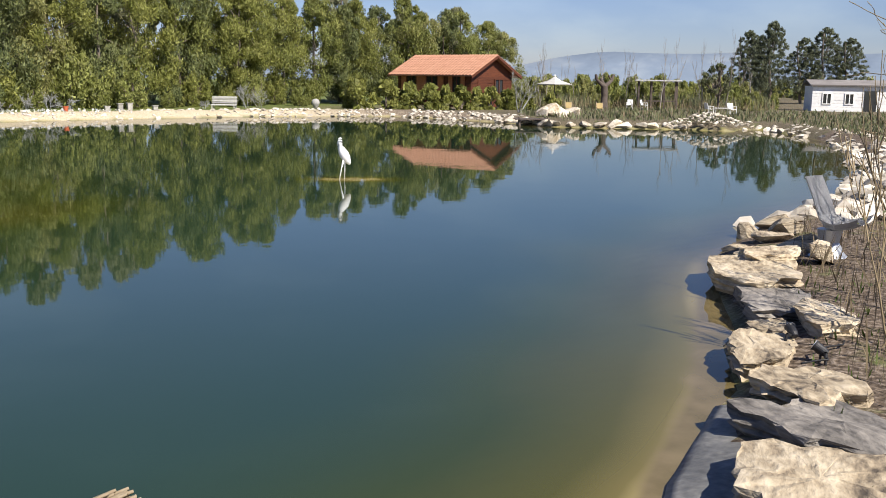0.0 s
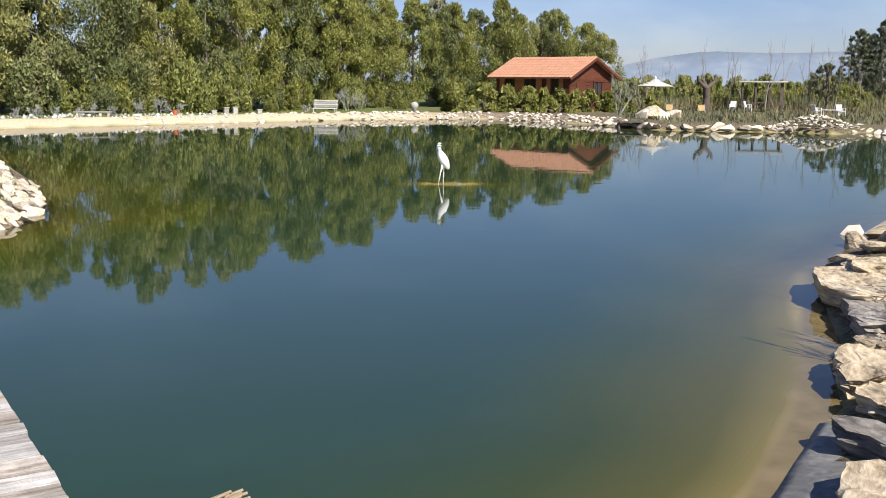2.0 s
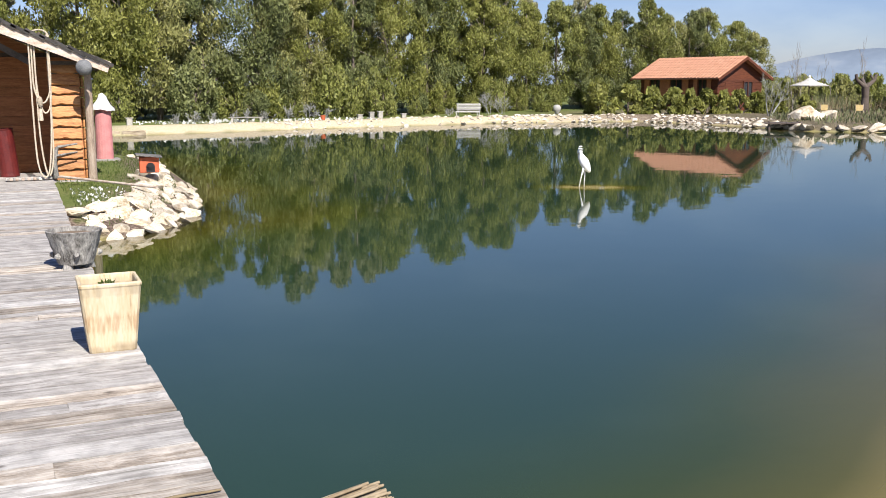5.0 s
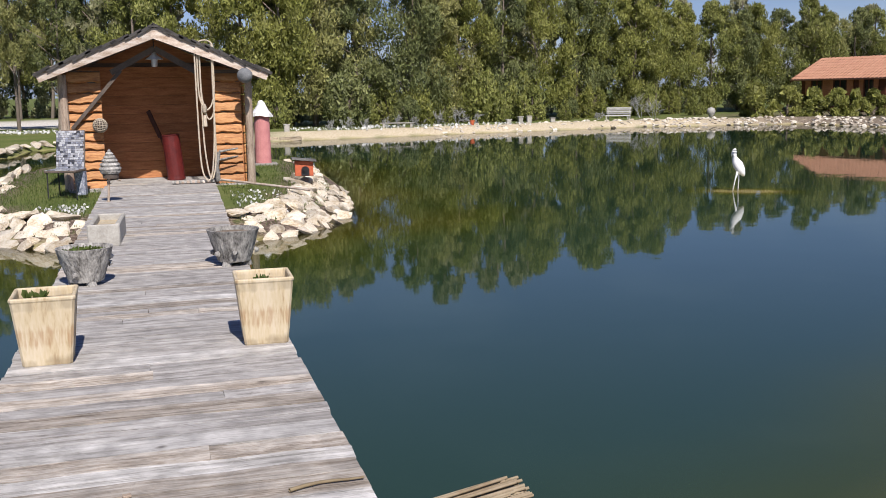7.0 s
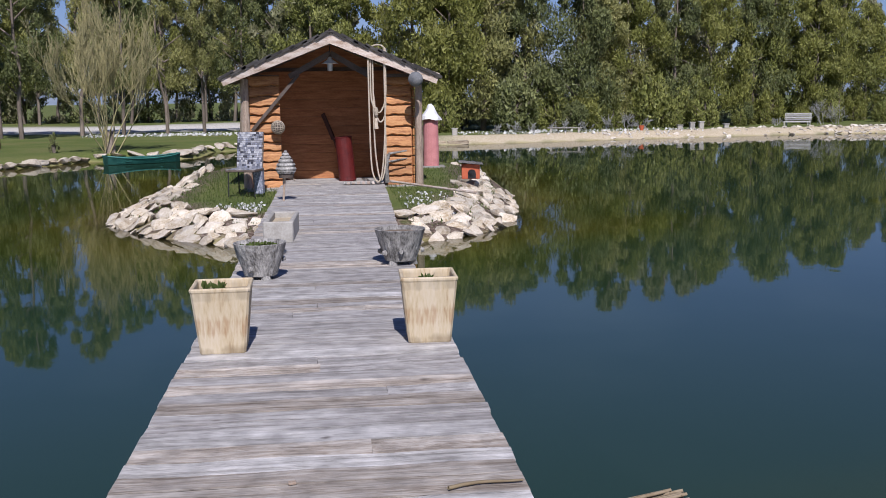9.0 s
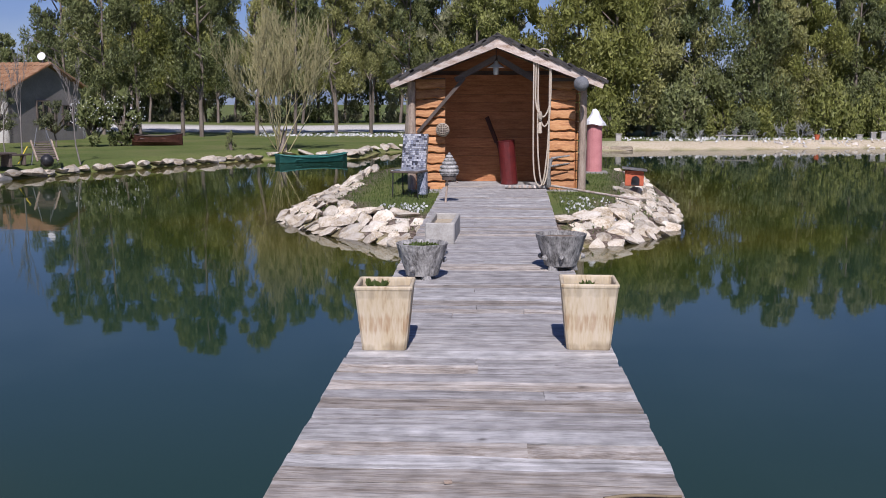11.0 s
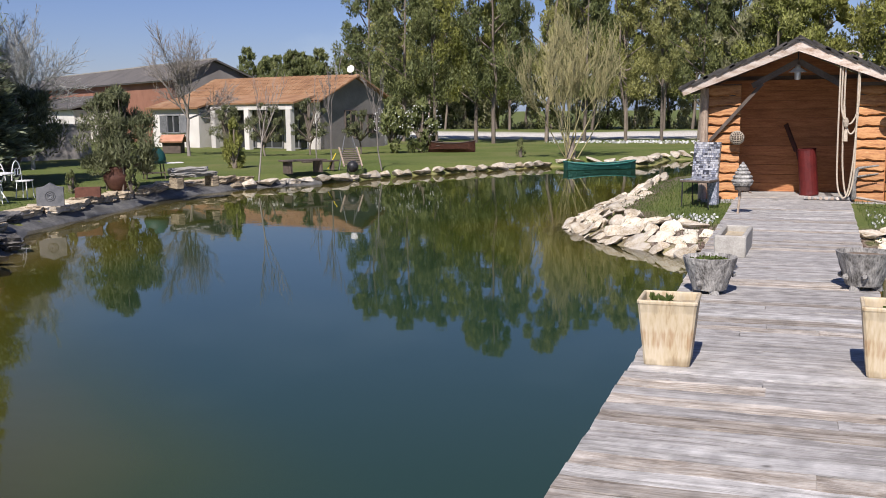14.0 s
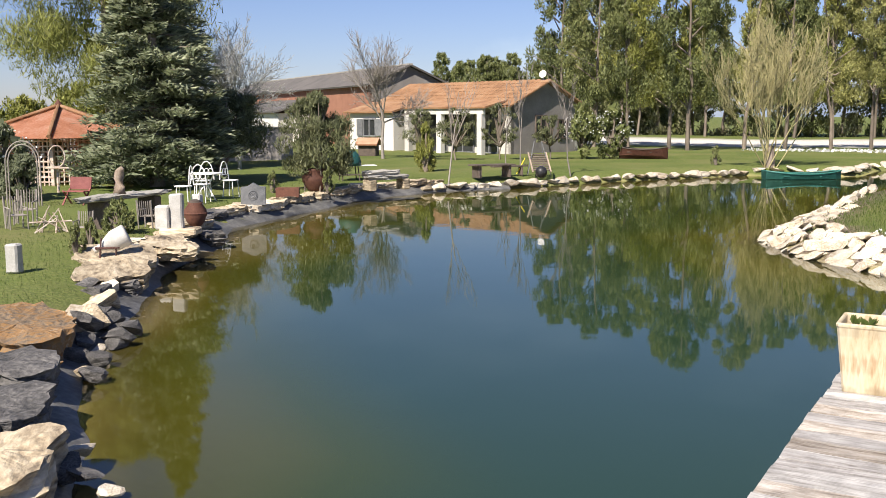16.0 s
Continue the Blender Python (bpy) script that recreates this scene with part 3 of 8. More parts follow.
    return m


P, F = sheet(np.concatenate([np.arange(-16, -8, 0.25), np.arange(-8, 9.5, 0.1), np.arange(9.5, 42, 0.25)]), np.concatenate([np.arange(-0.5, 8.0, 0.1), np.arange(8.0, 47, 0.25)]))
wet = land_height(P)[1]
keep = (wet[F] > -1.0).any(1)
used = np.unique(F[keep])
remap = np.full(len(P), -1)
remap[used] = np.arange(len(used))
me = bpy.data.meshes.new("water")
me.from_pydata([(x, y, 0.0) for x, y in P[used]], [], remap[F[keep]].tolist())
depth = 0.06 + 0.24 * np.clip(wet[used], 0, 20)
U = P[used] - np.array((10.75, 16.3))
hump = np.hypot((U[:, 0] * 0.84 - U[:, 1] * 0.54) / 1.15, (U[:, 0] * 0.54 + U[:, 1] * 0.84) / 0.7)
clouded = 1 - np.exp(-9.0 * np.clip(depth - 0.06, 0, 5) ** 1.1)
open_water = np.minimum(-sdist(P[used], SHORE), sdist(P[used], ISLE) * 0.5 + 0.45)
float_layer(me, "deep", np.clip((open_water + 0.5 * smooth_noise(P[used], 0.45, 4.0) - 0.1) / ((2.5 + 2.6 * np.clip((-6.0 - P[used][:, 0]) / 3, 0, 1) * np.clip((P[used][:, 1] - 8) / 4, 0, 1)) * np.clip(0.35 + 0.65 * (P[used][:, 1] - 1.5) / 3, 0.35, 1)), 0, 1) * np.clip((hump - 0.5) / 0.8, 0, 1))
bank_d = -sdist(P[used], SHORE)
beside = np.maximum(np.clip((P[used][:, 0] - 1.5) / 1.5, 0, 1) * np.clip((9.5 - P[used][:, 1]) / 4, 0, 1), 0.62 * np.clip((-P[used][:, 0] - 2.5) / 1.5, 0, 1) * np.clip((7.5 - P[used][:, 1]) / 3, 0, 1))
float_layer(me, "turbid", np.maximum(clouded, 0.88 * beside))
float_layer(me, "shelf", np.clip(1.15 - bank_d / (0.15 + 0.08 * np.clip(P[used][:, 0] - 3.5, 0, 1.5)), 0, 1) * beside - 0.35 * (1 - beside))
me.shade_smooth()
me.materials.append(water_material())
thing("water", "still teal-green pond water mirroring the trees", "water", kind="structure", data=me)

# ---- the jetty: crosswise planks on joists and posts ----
jetty = thing("jetty", "long weathered grey plank jetty over the water", "jetty", kind="structure")
DECK = 0.40


def half_right(y):
    return 0.828 + 0.252 * min(1, max(0, (y - 10) / 8.7))


plank_r = random.Random(5)
plank_shapes = []
for k in range(14):
    bm = box(1.0, 1.0, 1.0, (0, 0, -0.5))
    bmesh.ops.subdivide_edges(bm, edges=[e for e in bm.edges if abs(e.verts[0].co.x - e.verts[1].co.x) > 0.5], cuts=5)
    for v in bm.verts:
        v.co.y += plank_r.uniform(-0.022, 0.022)
        v.co.z += plank_r.uniform(-0.10, 0.10) if v.co.z > -0.5 else 0
        if abs(v.co.x) > 0.45:
            v.co.x += plank_r.uniform(-0.003, 0.003)
    plank_shapes.append(bm_mesh("plank", bm, M[("deck", "deck", "deck", "deck_c", "deck", "deck_b", "deck")[k % 7]]))
y = -2.6
while y < 18.62:
    w = plank_r.choice((0.145, 0.165, 0.18, 0.2))
    left, right = -0.842 + plank_r.uniform(-0.008, 0.008), half_right(y) + plank_r.uniform(-0.008, 0.01)
    cuts = [left, right]
    if plank_r.random() < 0.28:
        cuts.insert(1, plank_r.uniform(-0.35, 0.35))
    for a, b in zip(cuts, cuts[1:]):
        ob = new("plank", plank_shapes[plank_r.choice((3, 5, 10, 12, 5, 12)) if y < 4.5 else plank_r.randrange(14)])
        ob.parent = jetty
        ob.matrix_world = Matrix.Translation(((a + b) / 2, y + w / 2, DECK + plank_r.uniform(-0.004, 0.004))) @ Matrix.Rotation(plank_r.uniform(-0.004, 0.004), 4, "Z") @ Matrix.Diagonal((b - a - 0.003, w - plank_r.uniform(0.003, 0.009), 0.04, 1))
    y += w
for x in (-0.66, 0.0, 0.66):
    part("joist", box(0.09, 21.0, 0.16, (x, 8.0, DECK - 0.13)), M["beam"], jetty)
for k in range(8):
    for x in (-0.66, 0.66):
        part("jetty_post", cyl(0.075, 0.075, 2.3, (x, 1.4 + 2.2 * k, -2.0), 10), M["beam"], jetty)

# ---- the hut ----
HX, HY = 0.14, 18.5
hut = thing("hut", "small open-fronted larch log hut with dark shingle roof", "hut")
WL, WR, FL = HX - 1.58, HX + 1.52, 0.36
EAVE, PEAK = 2.30, 3.09
BACK = HY + 2.0
r = random.Random(11)


def wavy_log(x0, x1, z0, z1, y, wav, along="x"):
    """A half-log board with a waney lower edge, its face rounded."""
    bm = bmesh.new()
    n = 12
    rows = []
    ph, ph2 = r.uniform(0, 6), r.uniform(0, 6)
    for i in range(n + 1):
        u = i / n
        x = x0 + (x1 - x0) * u
        w = wav * (math.sin(u * 7 + ph) + 0.7 * math.sin(u * 17 + ph2)) * 0.5
        prof = [(0.02, z1 + 0.01), (-0.02, z1 - 0.015), (-0.045, (z0 + z1) / 2 + 0.02 + w * 0.3), (-0.062, z0 + 0.03 + w), (0.0, z0 + 0.004 + w)]
        rows.append([bm.verts.new((x, y + d, zz) if along == "x" else (y + d, x, zz)) for d, zz in prof])
    for a, b in zip(rows, rows[1:]):
        for k in range(4):
            f = (a[k], b[k], b[k + 1], a[k + 1])
            bm.faces.new(f if along == "x" else f[::-1])
    bm.faces.new(rows[0])
    bm.faces.new(rows[-1][::-1])
    return bm


for x0, x1 in ((WL + 0.08, -0.81), (1.10, WR - 0.06)):
    z = FL - 0.05
    while z < 2.3:
        h = r.uniform(0.15, 0.215)
        part("wall_log", wavy_log(x0, x1, z, z + h, HY + 0.06, 0.022), M["log"], hut)
        z += h
    part("wall_backing", box(x1 - x0, 0.04, 2.12, ((x0 + x1) / 2, HY + 0.085, FL + 1.0)), M["beam"], hut)
z = FL
while z < 2.42:
    h = r.uniform(0.16, 0.21)
    part("inner_board", box(WR - WL - 0.1, 0.03, h - 0.003, (HX - 0.03, BACK - 0.05, z + h / 2), 0.003), M["log_in"], hut)
    for x in (WL + 0.05, WR - 0.05):
        part("side_board", box(0.03, BACK - HY - 0.12, h - 0.008, (x, (HY + BACK) / 2 + 0.03, z + h / 2), 0.006), M["log_in"], hut)
    for x, sgn in ((WL, -1), (WR, 1)):
        part("side_log", wavy_log(HY + 0.1, BACK, z, z + h, x, 0.04, "y") if sgn < 0 else box(0.05, BACK - HY - 0.1, h - 0.01, (x, (HY + BACK) / 2 + 0.05, z + h / 2), 0.015), M["log"], hut)
    z += h
part("back_wall", box(WR - WL, 0.05, 2.3, (HX - 0.03, BACK, FL + 1.1)), M["beam"], hut)
bm = bmesh.new()
bm.faces.new([bm.verts.new(p) for p in ((WL, BACK, 2.3), (WR, BACK, 2.3), (WR, BACK, 2.43), (HX, BACK, PEAK - 0.025), (WL, BACK, 2.43))])
f = bmesh.ops.extrude_face_region(bm, geom=bm.faces[:])
bmesh.ops.translate(bm, vec=(0, 0.04, 0), verts=[v for v in f["geom"] if isinstance(v, bmesh.types.BMVert)])
part("gable_board", bm, M["log_in"], hut)
part("floor", box(WR - WL, BACK - HY + 0.25, 0.08, (HX - 0.03, (HY + BACK) / 2 - 0.1, FL - 0.04)), M["deck"], hut, "weathered plank floor")
part("corner_post", rough_up(cyl(0.085, 0.07, 2.1, (WL + 0.0, HY - 0.03, 0.25), 12), 0.03, 4), M["post"], hut, "bleached round log post")
part("corner_post", rough_up(cyl(0.075, 0.06, 2.1, (WR + 0.08, HY - 0.03, 0.25), 12), 0.03, 4, 3.0), M["post"], hut, "bleached round log post")
part("brace", beam((WL + 0.12, HY - 0.05, 1.42), (-0.45, HY - 0.05, 2.42), 0.05, 0.06), M["beam"], hut)
part("brace", beam((-0.62, HY - 0.02, 2.38), (HX, HY - 0.02, 2.80), 0.06, 0.10), M["beam"], hut)
part("brace", beam((0.85, HY - 0.02, 2.38), (HX, HY - 0.02, 2.80), 0.06, 0.10), M["beam"], hut)
# roof: two pitches of shingles, barge boards in front
FRONT = HY - 0.45
for sgn in (-1, 1):
    ex = HX + sgn * 1.93
    slope = Vector((ex - HX, 0, EAVE - PEAK))
    part("roof_deck", beam((HX, (FRONT + BACK) / 2 + 0.1, PEAK), (ex, (FRONT + BACK) / 2 + 0.1, EAVE), BACK - FRONT + 0.1, 0.035), M["beam"], hut)
    bm = rough_up(beam((HX - sgn * 0.02, FRONT - 0.02, PEAK - 0.04), (ex, FRONT - 0.02, EAVE - 0.0), 0.06, 0.18), 0.02, 6, sgn)
    part("barge_board", bm, M["barge"], hut, "pale weathered barge board")
    L_, n = slope.length, 9
    s = slope.normalized()
    up = Vector((-s.z * sgn, 0, s.x * sgn)) if sgn > 0 else Vector((s.z, 0, -s.x))
    for i in range(n):
        base = Vector((HX, 0, PEAK)) + s * (L_ * (i + 0.5) / n)
        yy = FRONT - 0.10
        while yy < BACK + 0.1:
            w = r.uniform(0.2, 0.34)
            c = base + up * (0.05 + r.uniform(0, 0.02)) + Vector((0, yy + w / 2, 0))
            q = s.to_track_quat("X", "Z").to_matrix().to_4x4() @ Matrix.Rotation(0.11, 4, "Y")
            part("shingle", box(L_ / n * r.uniform(1.3, 1.5), w - 0.02, 0.055, c, 0, None, q @ Matrix.Rotation(r.uniform(-0.04, 0.04), 4, "Y")), M["shingle"], hut)
            yy += w
    part("ridge_cap", beam((HX, FRONT - 0.1, PEAK + 0.06), (HX, BACK + 0.1, PEAK + 0.06), 0.16, 0.03, None), M["shingle"], hut) if sgn > 0 else None

# ---- plants ----
def leaf_tris(C, D, S, rg, wide=0.5, face=None):
    """Pointed three-sided sprays at C along D of length S."""
    D = D / (np.linalg.norm(D, axis=1, keepdims=True) + 1e-9)
    A = np.cross(D, rg.normal(size=C.shape) if face is None else face + rg.normal(size=C.shape) * 0.5)
    A /= np.linalg.norm(A, axis=1, keepdims=True) + 1e-9
    S = S[:, None]
    return np.stack([C - D * S * 0.5 + A * S * wide * 0.5, C + D * S * 0.6, C - D * S * 0.5 - A * S * wide * 0.5], 1).reshape(-1, 3)


def leaf_quads(C, D, S, rg, wide=0.5, face=None):
    """Diamond leaves at C along D of length S, turned at random about their length."""
    D = D / (np.linalg.norm(D, axis=1, keepdims=True) + 1e-9)
    A = np.cross(D, rg.normal(size=C.shape) if face is None else face + rg.normal(size=C.shape) * 0.45)
    A /= np.linalg.norm(A, axis=1, keepdims=True) + 1e-9
    S = S[:, None]
    return np.stack([C - D * S * 0.5, C + A * S * wide * 0.5, C + D * S * 0.5, C - A * S * wide * 0.5], 1).reshape(-1, 3)


def tubes(name, segs, material, sides=5):
    """Tapered limbs from rows (a, b, ra, rb)."""
    V, F = [], []
    for a, b, ra, rb in segs:
        a, b = np.asarray(a, float), np.asarray(b, float)
        d = b - a
        d = d / (np.linalg.norm(d) + 1e-9)
        u = np.cross(d, (0, 0, 1.0) if abs(d[2]) < 0.9 else (1.0, 0, 0))
        u /= np.linalg.norm(u)
        w = np.cross(d, u)
        k0 = len(V)
        for c, rr in ((a, ra), (b, rb)):
            for k in range(sides):
                th = 2 * math.pi * k / sides
                V.append(c + rr * (math.cos(th) * u + math.sin(th) * w))
        for k in range(sides):
            F.append((k0 + k, k0 + (k + 1) % sides, k0 + sides + (k + 1) % sides, k0 + sides + k))
    return mesh_np(name, V, F, material, True)


def limbs(base, direction, length, radius, rg, levels=3, kids=4, spread=0.6, up=0.15, steps=3, shrink=0.62):
    """Branch segments that fork and taper."""
    segs, tips = [], []

    def grow(p, d, ln, ra, lev):
        d = np.array(d, float)
        for s in range(steps):
            d = d + rg.normal(size=3) * 0.10 + np.array((0, 0, up * 0.3))
            d /= np.linalg.norm(d)
            q = p + d * ln / steps
            rb = ra * (0.86 if s < steps - 1 else 0.7)
            segs.append((p, q, ra, rb))
            if lev > 0 and (s > 0 or lev < levels):
                for _ in range(max(1, kids // steps + (rg.random() < 0.5))):
                    e = d + rg.normal(size=3) * spread + np.array((0, 0, up))
                    grow(q, e / np.linalg.norm(e), ln * shrink * rg.uniform(0.7, 1.1), max(rb * 0.58, 0.006), lev - 1)
            p, ra = q, rb
        tips.append(p)

    grow(np.array(base, float), np.array(direction, float), length, radius, levels)
    return segs, np.array(tips)


def leafy_tree(seed, H, R, base, leaf_mat, lobes=46, leaves=5200, size=0.30, taper=0.55, wide=0.5, bark="bark", trunk_r=0.16, column=1.0, stems=1, lump=1.0, core=8):
    """An evergreen-like tree: trunk and limbs, and a crown of leaf clumps with an uneven outline."""
    rg = np.random.default_rng(seed)
    root = new("tree")
    segs = []
    for s in range(stems):
        off = rg.normal(size=2) * 0.25 * (stems > 1)
        p = np.array((off[0], off[1], -0.2))
        hh = np.linspace(0, H * 0.92, 7)
        lean = rg.normal(size=2) * 0.05
        rad = trunk_r
        for h in hh[1:]:
            q = np.array((off[0] + lean[0] * h + rg.normal() * 0.05, off[1] + lean[1] * h + rg.normal() * 0.05, h))
            segs.append((p, q, rad, rad * 0.82))
            p, rad = q, rad * 0.82
    # clump centres in a column that narrows to the top
    t = rg.random(lobes) ** 0.85
    zc = base + (H - base) * t
    prof = np.sin(np.clip(t * (1 - 0.12) + 0.12, 0, 1) * math.pi) ** 0.5 * (1 - taper * t)
    th = rg.random(lobes) * 2 * math.pi
    rr = R * prof * np.sqrt(rg.random(lobes)) * 0.85
    C = np.stack([rr * np.cos(th), rr * np.sin(th), zc], 1)
    for c in C[:: max(1, lobes // 14)]:
        segs.append((np.array((0, 0, max(base * 0.8, c[2] - 1.0))), c, 0.05, 0.015))
    LR = R * rg.uniform(0.17, 0.36, lobes) * (1 - 0.5 * t) * lump
    k = rg.integers(0, lobes, leaves)
    n = rg.normal(size=(leaves, 3))
    n /= np.linalg.norm(n, axis=1, keepdims=True)
    shell = rg.random(leaves) ** 0.33
    pos = C[k] + n * (LR[k] * shell)[:, None] * np.array((1, 1, 2.0 * column))
    pos[:, 2] = np.maximum(pos[:, 2], base * 0.75)
    d = n * 0.35 + np.array((0, 0, 0.9)) + rg.normal(size=n.shape) * 0.55
    S = size * rg.uniform(0.6, 1.4, leaves)
    V = leaf_tris(pos, d, S, rg, wide, n + pos * (0.5, 0.5, 0) / R + (0, 0, 0.45))
    inner = leaves // core // 2
    k = rg.integers(0, lobes, inner)
    pos2 = C[k] * np.array((0.75, 0.75, 1)) + rg.normal(size=(inner, 3)) * (LR[k] * 0.35)[:, None]
    V = np.concatenate([V, leaf_tris(pos2, rg.normal(size=(inner, 3)), np.full(inner, size * (3.2 if core <= 8 else 1.3)), rg, 0.8)])
    for nm, me in (("trunk", tubes("trunk", segs, M[bark], 6)), ("crown", quads_np("crown", V, M[leaf_mat], 3))):
        ob = new(nm, me)
        ob.parent = root
    return root


def bare_tree(name, seed, H, material, levels=4, spread=0.5, trunk=0.1, up=0.2, kids=5, lean=(0, 0, 1), first=0.5, stems=1, shrink=0.62):
    rg = np.random.default_rng(seed)
    root = new(name)
    segs, tips = [], []
    for s in range(stems):
        d = np.array(lean, float) + (rg.normal(size=3) * (0.35, 0.35, 0) if stems > 1 else 0)
        a, b = limbs((rg.normal() * 0.08 * (stems > 1), rg.normal() * 0.08 * (stems > 1), -0.1), d / np.linalg.norm(d), H * first, trunk, rg, levels, kids, spread, up, 3, shrink)
        segs += a
        tips.append(b)
    ob = new("bare_crown", tubes("bare_crown", segs, M[material], 4))
    ob.parent = root
    return root, np.concatenate(tips), rg


def put_copies(src, spots, label, category, group, rg, lo=0.9, hi=1.12):
    """Copies of a plant at spots (x, y, z, scale)."""
    for x, y, z, s in spots:
        m = pose(x, y, z, 0, 0, rg.uniform(0, 360))
        c = copy_thing(src, m)
        c.scale = (s * rg.uniform(0.92, 1.08), s * rg.uniform(0.92, 1.08), s)
        tagged(c, label, category, group)


def drop_source(src):
    for o in [*src.children_recursive, src]:
        bpy.data.objects.remove(o)


tr = np.random.default_rng(21)
kinds = [leafy_tree(100 + i, 8.8, 3.3, 0.7, mt, lobes=64, leaves=17000, size=0.19, wide=0.44, taper=tp, lump=0.95, core=24, column=0.55) for i, (mt, tp) in enumerate((("leaf_a", 0.05), ("leaf_a", 0.18), ("leaf_c", 0.12), ("leaf_b", 0.1), ("leaf_c", 0.15), ("leaf_pale", 0.05)))]
thin = [leafy_tree(115 + i, 8.8, 3.0, 0.1, mt, lobes=80, leaves=6500, size=0.27, wide=0.42, taper=0.25, lump=0.66, core=30, column=0.6) for i, mt in enumerate(("leaf_b", "leaf_grey"))]
# the hedge along the far shore
line = [(-2.5, 49.0), (5, 49.5), (16, 52.5), (27, 55.5), (40, 59), (54, 59.5)]
pts = []
for (x0, y0), (x1, y1) in zip(line, line[1:]):
    n = int(math.hypot(x1 - x0, y1 - y0) / 2.0)
    for i in range(n):
        u = (i + 0.5) / n
        pts.append((x0 + (x1 - x0) * u, y0 + (y1 - y0) * u))
spots, back = [[] for _ in kinds], []
for x, y in pts:
    k = int(tr.integers(0, len(kinds)))
    fall = 1.0 - 0.22 * min(1, max(0, (x - 20) / 26))
    spots[k].append((x + tr.normal() * 0.4, y + tr.normal() * 0.6, 0.5, tr.uniform(0.80, 1.03) * fall))
    if tr.random() < 0.75 and x < 52:
        back.append((x + tr.normal() * 0.8, y + 3.5 + tr.normal() * 0.8, 0.5, tr.uniform(0.98, 1.14) * fall))
thin_sp = [[], []]
for i in range(15):
    thin_sp[i % 2].append((-35 + 2.5 * i, 86 + tr.normal() * 1.0, 0.3, tr.uniform(0.9, 1.2)))
for src, sp in zip(thin, thin_sp):
    put_copies(src, sp, "olive-green tree beyond the gravel road", "tree", "trees beyond the road", tr)
put_copies(thin[1], back, "pale olive tree standing behind the hedge", "tree", "trees behind the hedge", tr)
for src, sp in zip(kinds, spots):
    put_copies(src, sp, "tall dense olive-green hedge tree", "tree", "hedge trees", tr)
# low growth at the hedge's foot
low = [leafy_tree(130 + i, 2.4, 1.5, 0.05, mt, lobes=40, leaves=3900, size=0.17, wide=0.5, taper=0.2, trunk_r=0.05, core=14) for i, mt in enumerate(("leaf_a", "leaf_c", "leaf_b"))]
spots = [[] for _ in low]
for x, y in pts:
    for dy in (1.6, 3.0):
        if tr.random() < 0.35:
            continue
        spots[int(tr.integers(0, 3))].append((x + tr.normal() * 0.6, y - dy + tr.normal() * 0.4, 0.3, tr.uniform(0.5, 1.15) * (1.0 if dy < 2 else 0.7)))
for src, sp in zip(low, spots):
    put_copies(src, sp, "bushy green shrub at the foot of the hedge", "shrub", "hedge shrubs", tr)
# the trees with bare trunks beside the road
tall = [leafy_tree(150 + i, 10.5, 2.7, 2.6, mt, lobes=90, leaves=18000, size=0.14, wide=0.45, lump=0.62, core=40, taper=0.2, trunk_r=0.12, column=0.7) for i, mt in enumerate(("leaf_pale", "leaf_c", "leaf_b"))]
spots = [[] for _ in tall]
for x, y in ((-23.0, 53.5), (-20.7, 51.9), (-18.4, 51.2), (-16.4, 51.9), (-14.4, 50.5), (-12.4, 52.1), (-10.4, 51.2), (-8.4, 52.6), (-6.5, 52.2), (-4.4, 53.4), (-2.4, 52.8)):
    spots[int(tr.integers(0, 3))].append((x + tr.normal() * 0.35, y + tr.normal() * 0.5, 0.3, tr.uniform(0.92, 1.05) if x < -12 else tr.uniform(0.84, 0.96)))
for k in range(12):
    spots[int(tr.integers(0, 3))].append((-34 + 3.0 * k + tr.normal() * 0.6, 81 + tr.normal() * 1.5, 0.3, tr.uniform(1.05, 1.25)))
for src, sp in zip(tall, spots):
    put_copies(src, sp, "tall olive-green tree with a bare trunk", "tree", "roadside trees", tr)
# farther trees beyond the house, and pines and scrub beyond the right-hand shore
far_sp = [(-57 + 0.85 * i + tr.normal(), 96 + tr.normal() * 3, 0.3, tr.uniform(0.7, 1.0)) for i in range(34)]
put_copies(thin[0], far_sp, "distant green tree behind the house", "tree", "distant trees", tr)
pine = leafy_tree(170, 7.6, 2.7, 0.9, "leaf_dark", lobes=300, leaves=32000, size=0.2, wide=0.13, taper=0.3, trunk_r=0.2, column=0.3, lump=0.42, core=200)
put_copies(pine, [(79.9, 55.0, 0.3, 0.88), (81.3, 53.4, 0.3, 0.99), (83.2, 51.4, 0.3, 0.8), (84.4, 50.0, 0.3, 0.92), (85.8, 48.4, 0.3, 0.8), (84.0, 56.5, 0.3, 0.85)], "dark spreading pine on the far plain", "tree", "dark pines", tr)
scrub_sp = []
for i in range(46):
    a, d = radians(tr.uniform(42.5, 56.2)), tr.uniform(72, 110)
    scrub_sp.append((d * math.sin(a), d * math.cos(a), 0.35, tr.uniform(0.4, 0.75)))
for i in range(64):
    a, d = radians(tr.uniform(42.0, 57.0)), tr.uniform(66, 82)
    scrub_sp.append((d * math.sin(a), d * math.cos(a), 0.3, tr.uniform(0.22, 0.5)))
for i in range(60):
    a, d = radians(tr.uniform(42.0, 64.0)), tr.uniform(120, 150)
    scrub_sp.append((d * math.sin(a), d * math.cos(a), 0.3, tr.uniform(0.7, 1.15)))
scrub = [leafy_tree(140 + i, 2.4, 1.5, 0.05, mt, lobes=36, leaves=1500, size=0.27, wide=0.45, taper=0.2, trunk_r=0.05, core=14) for i, mt in enumerate(("leaf_c", "leaf_pale", "leaf_a"))]
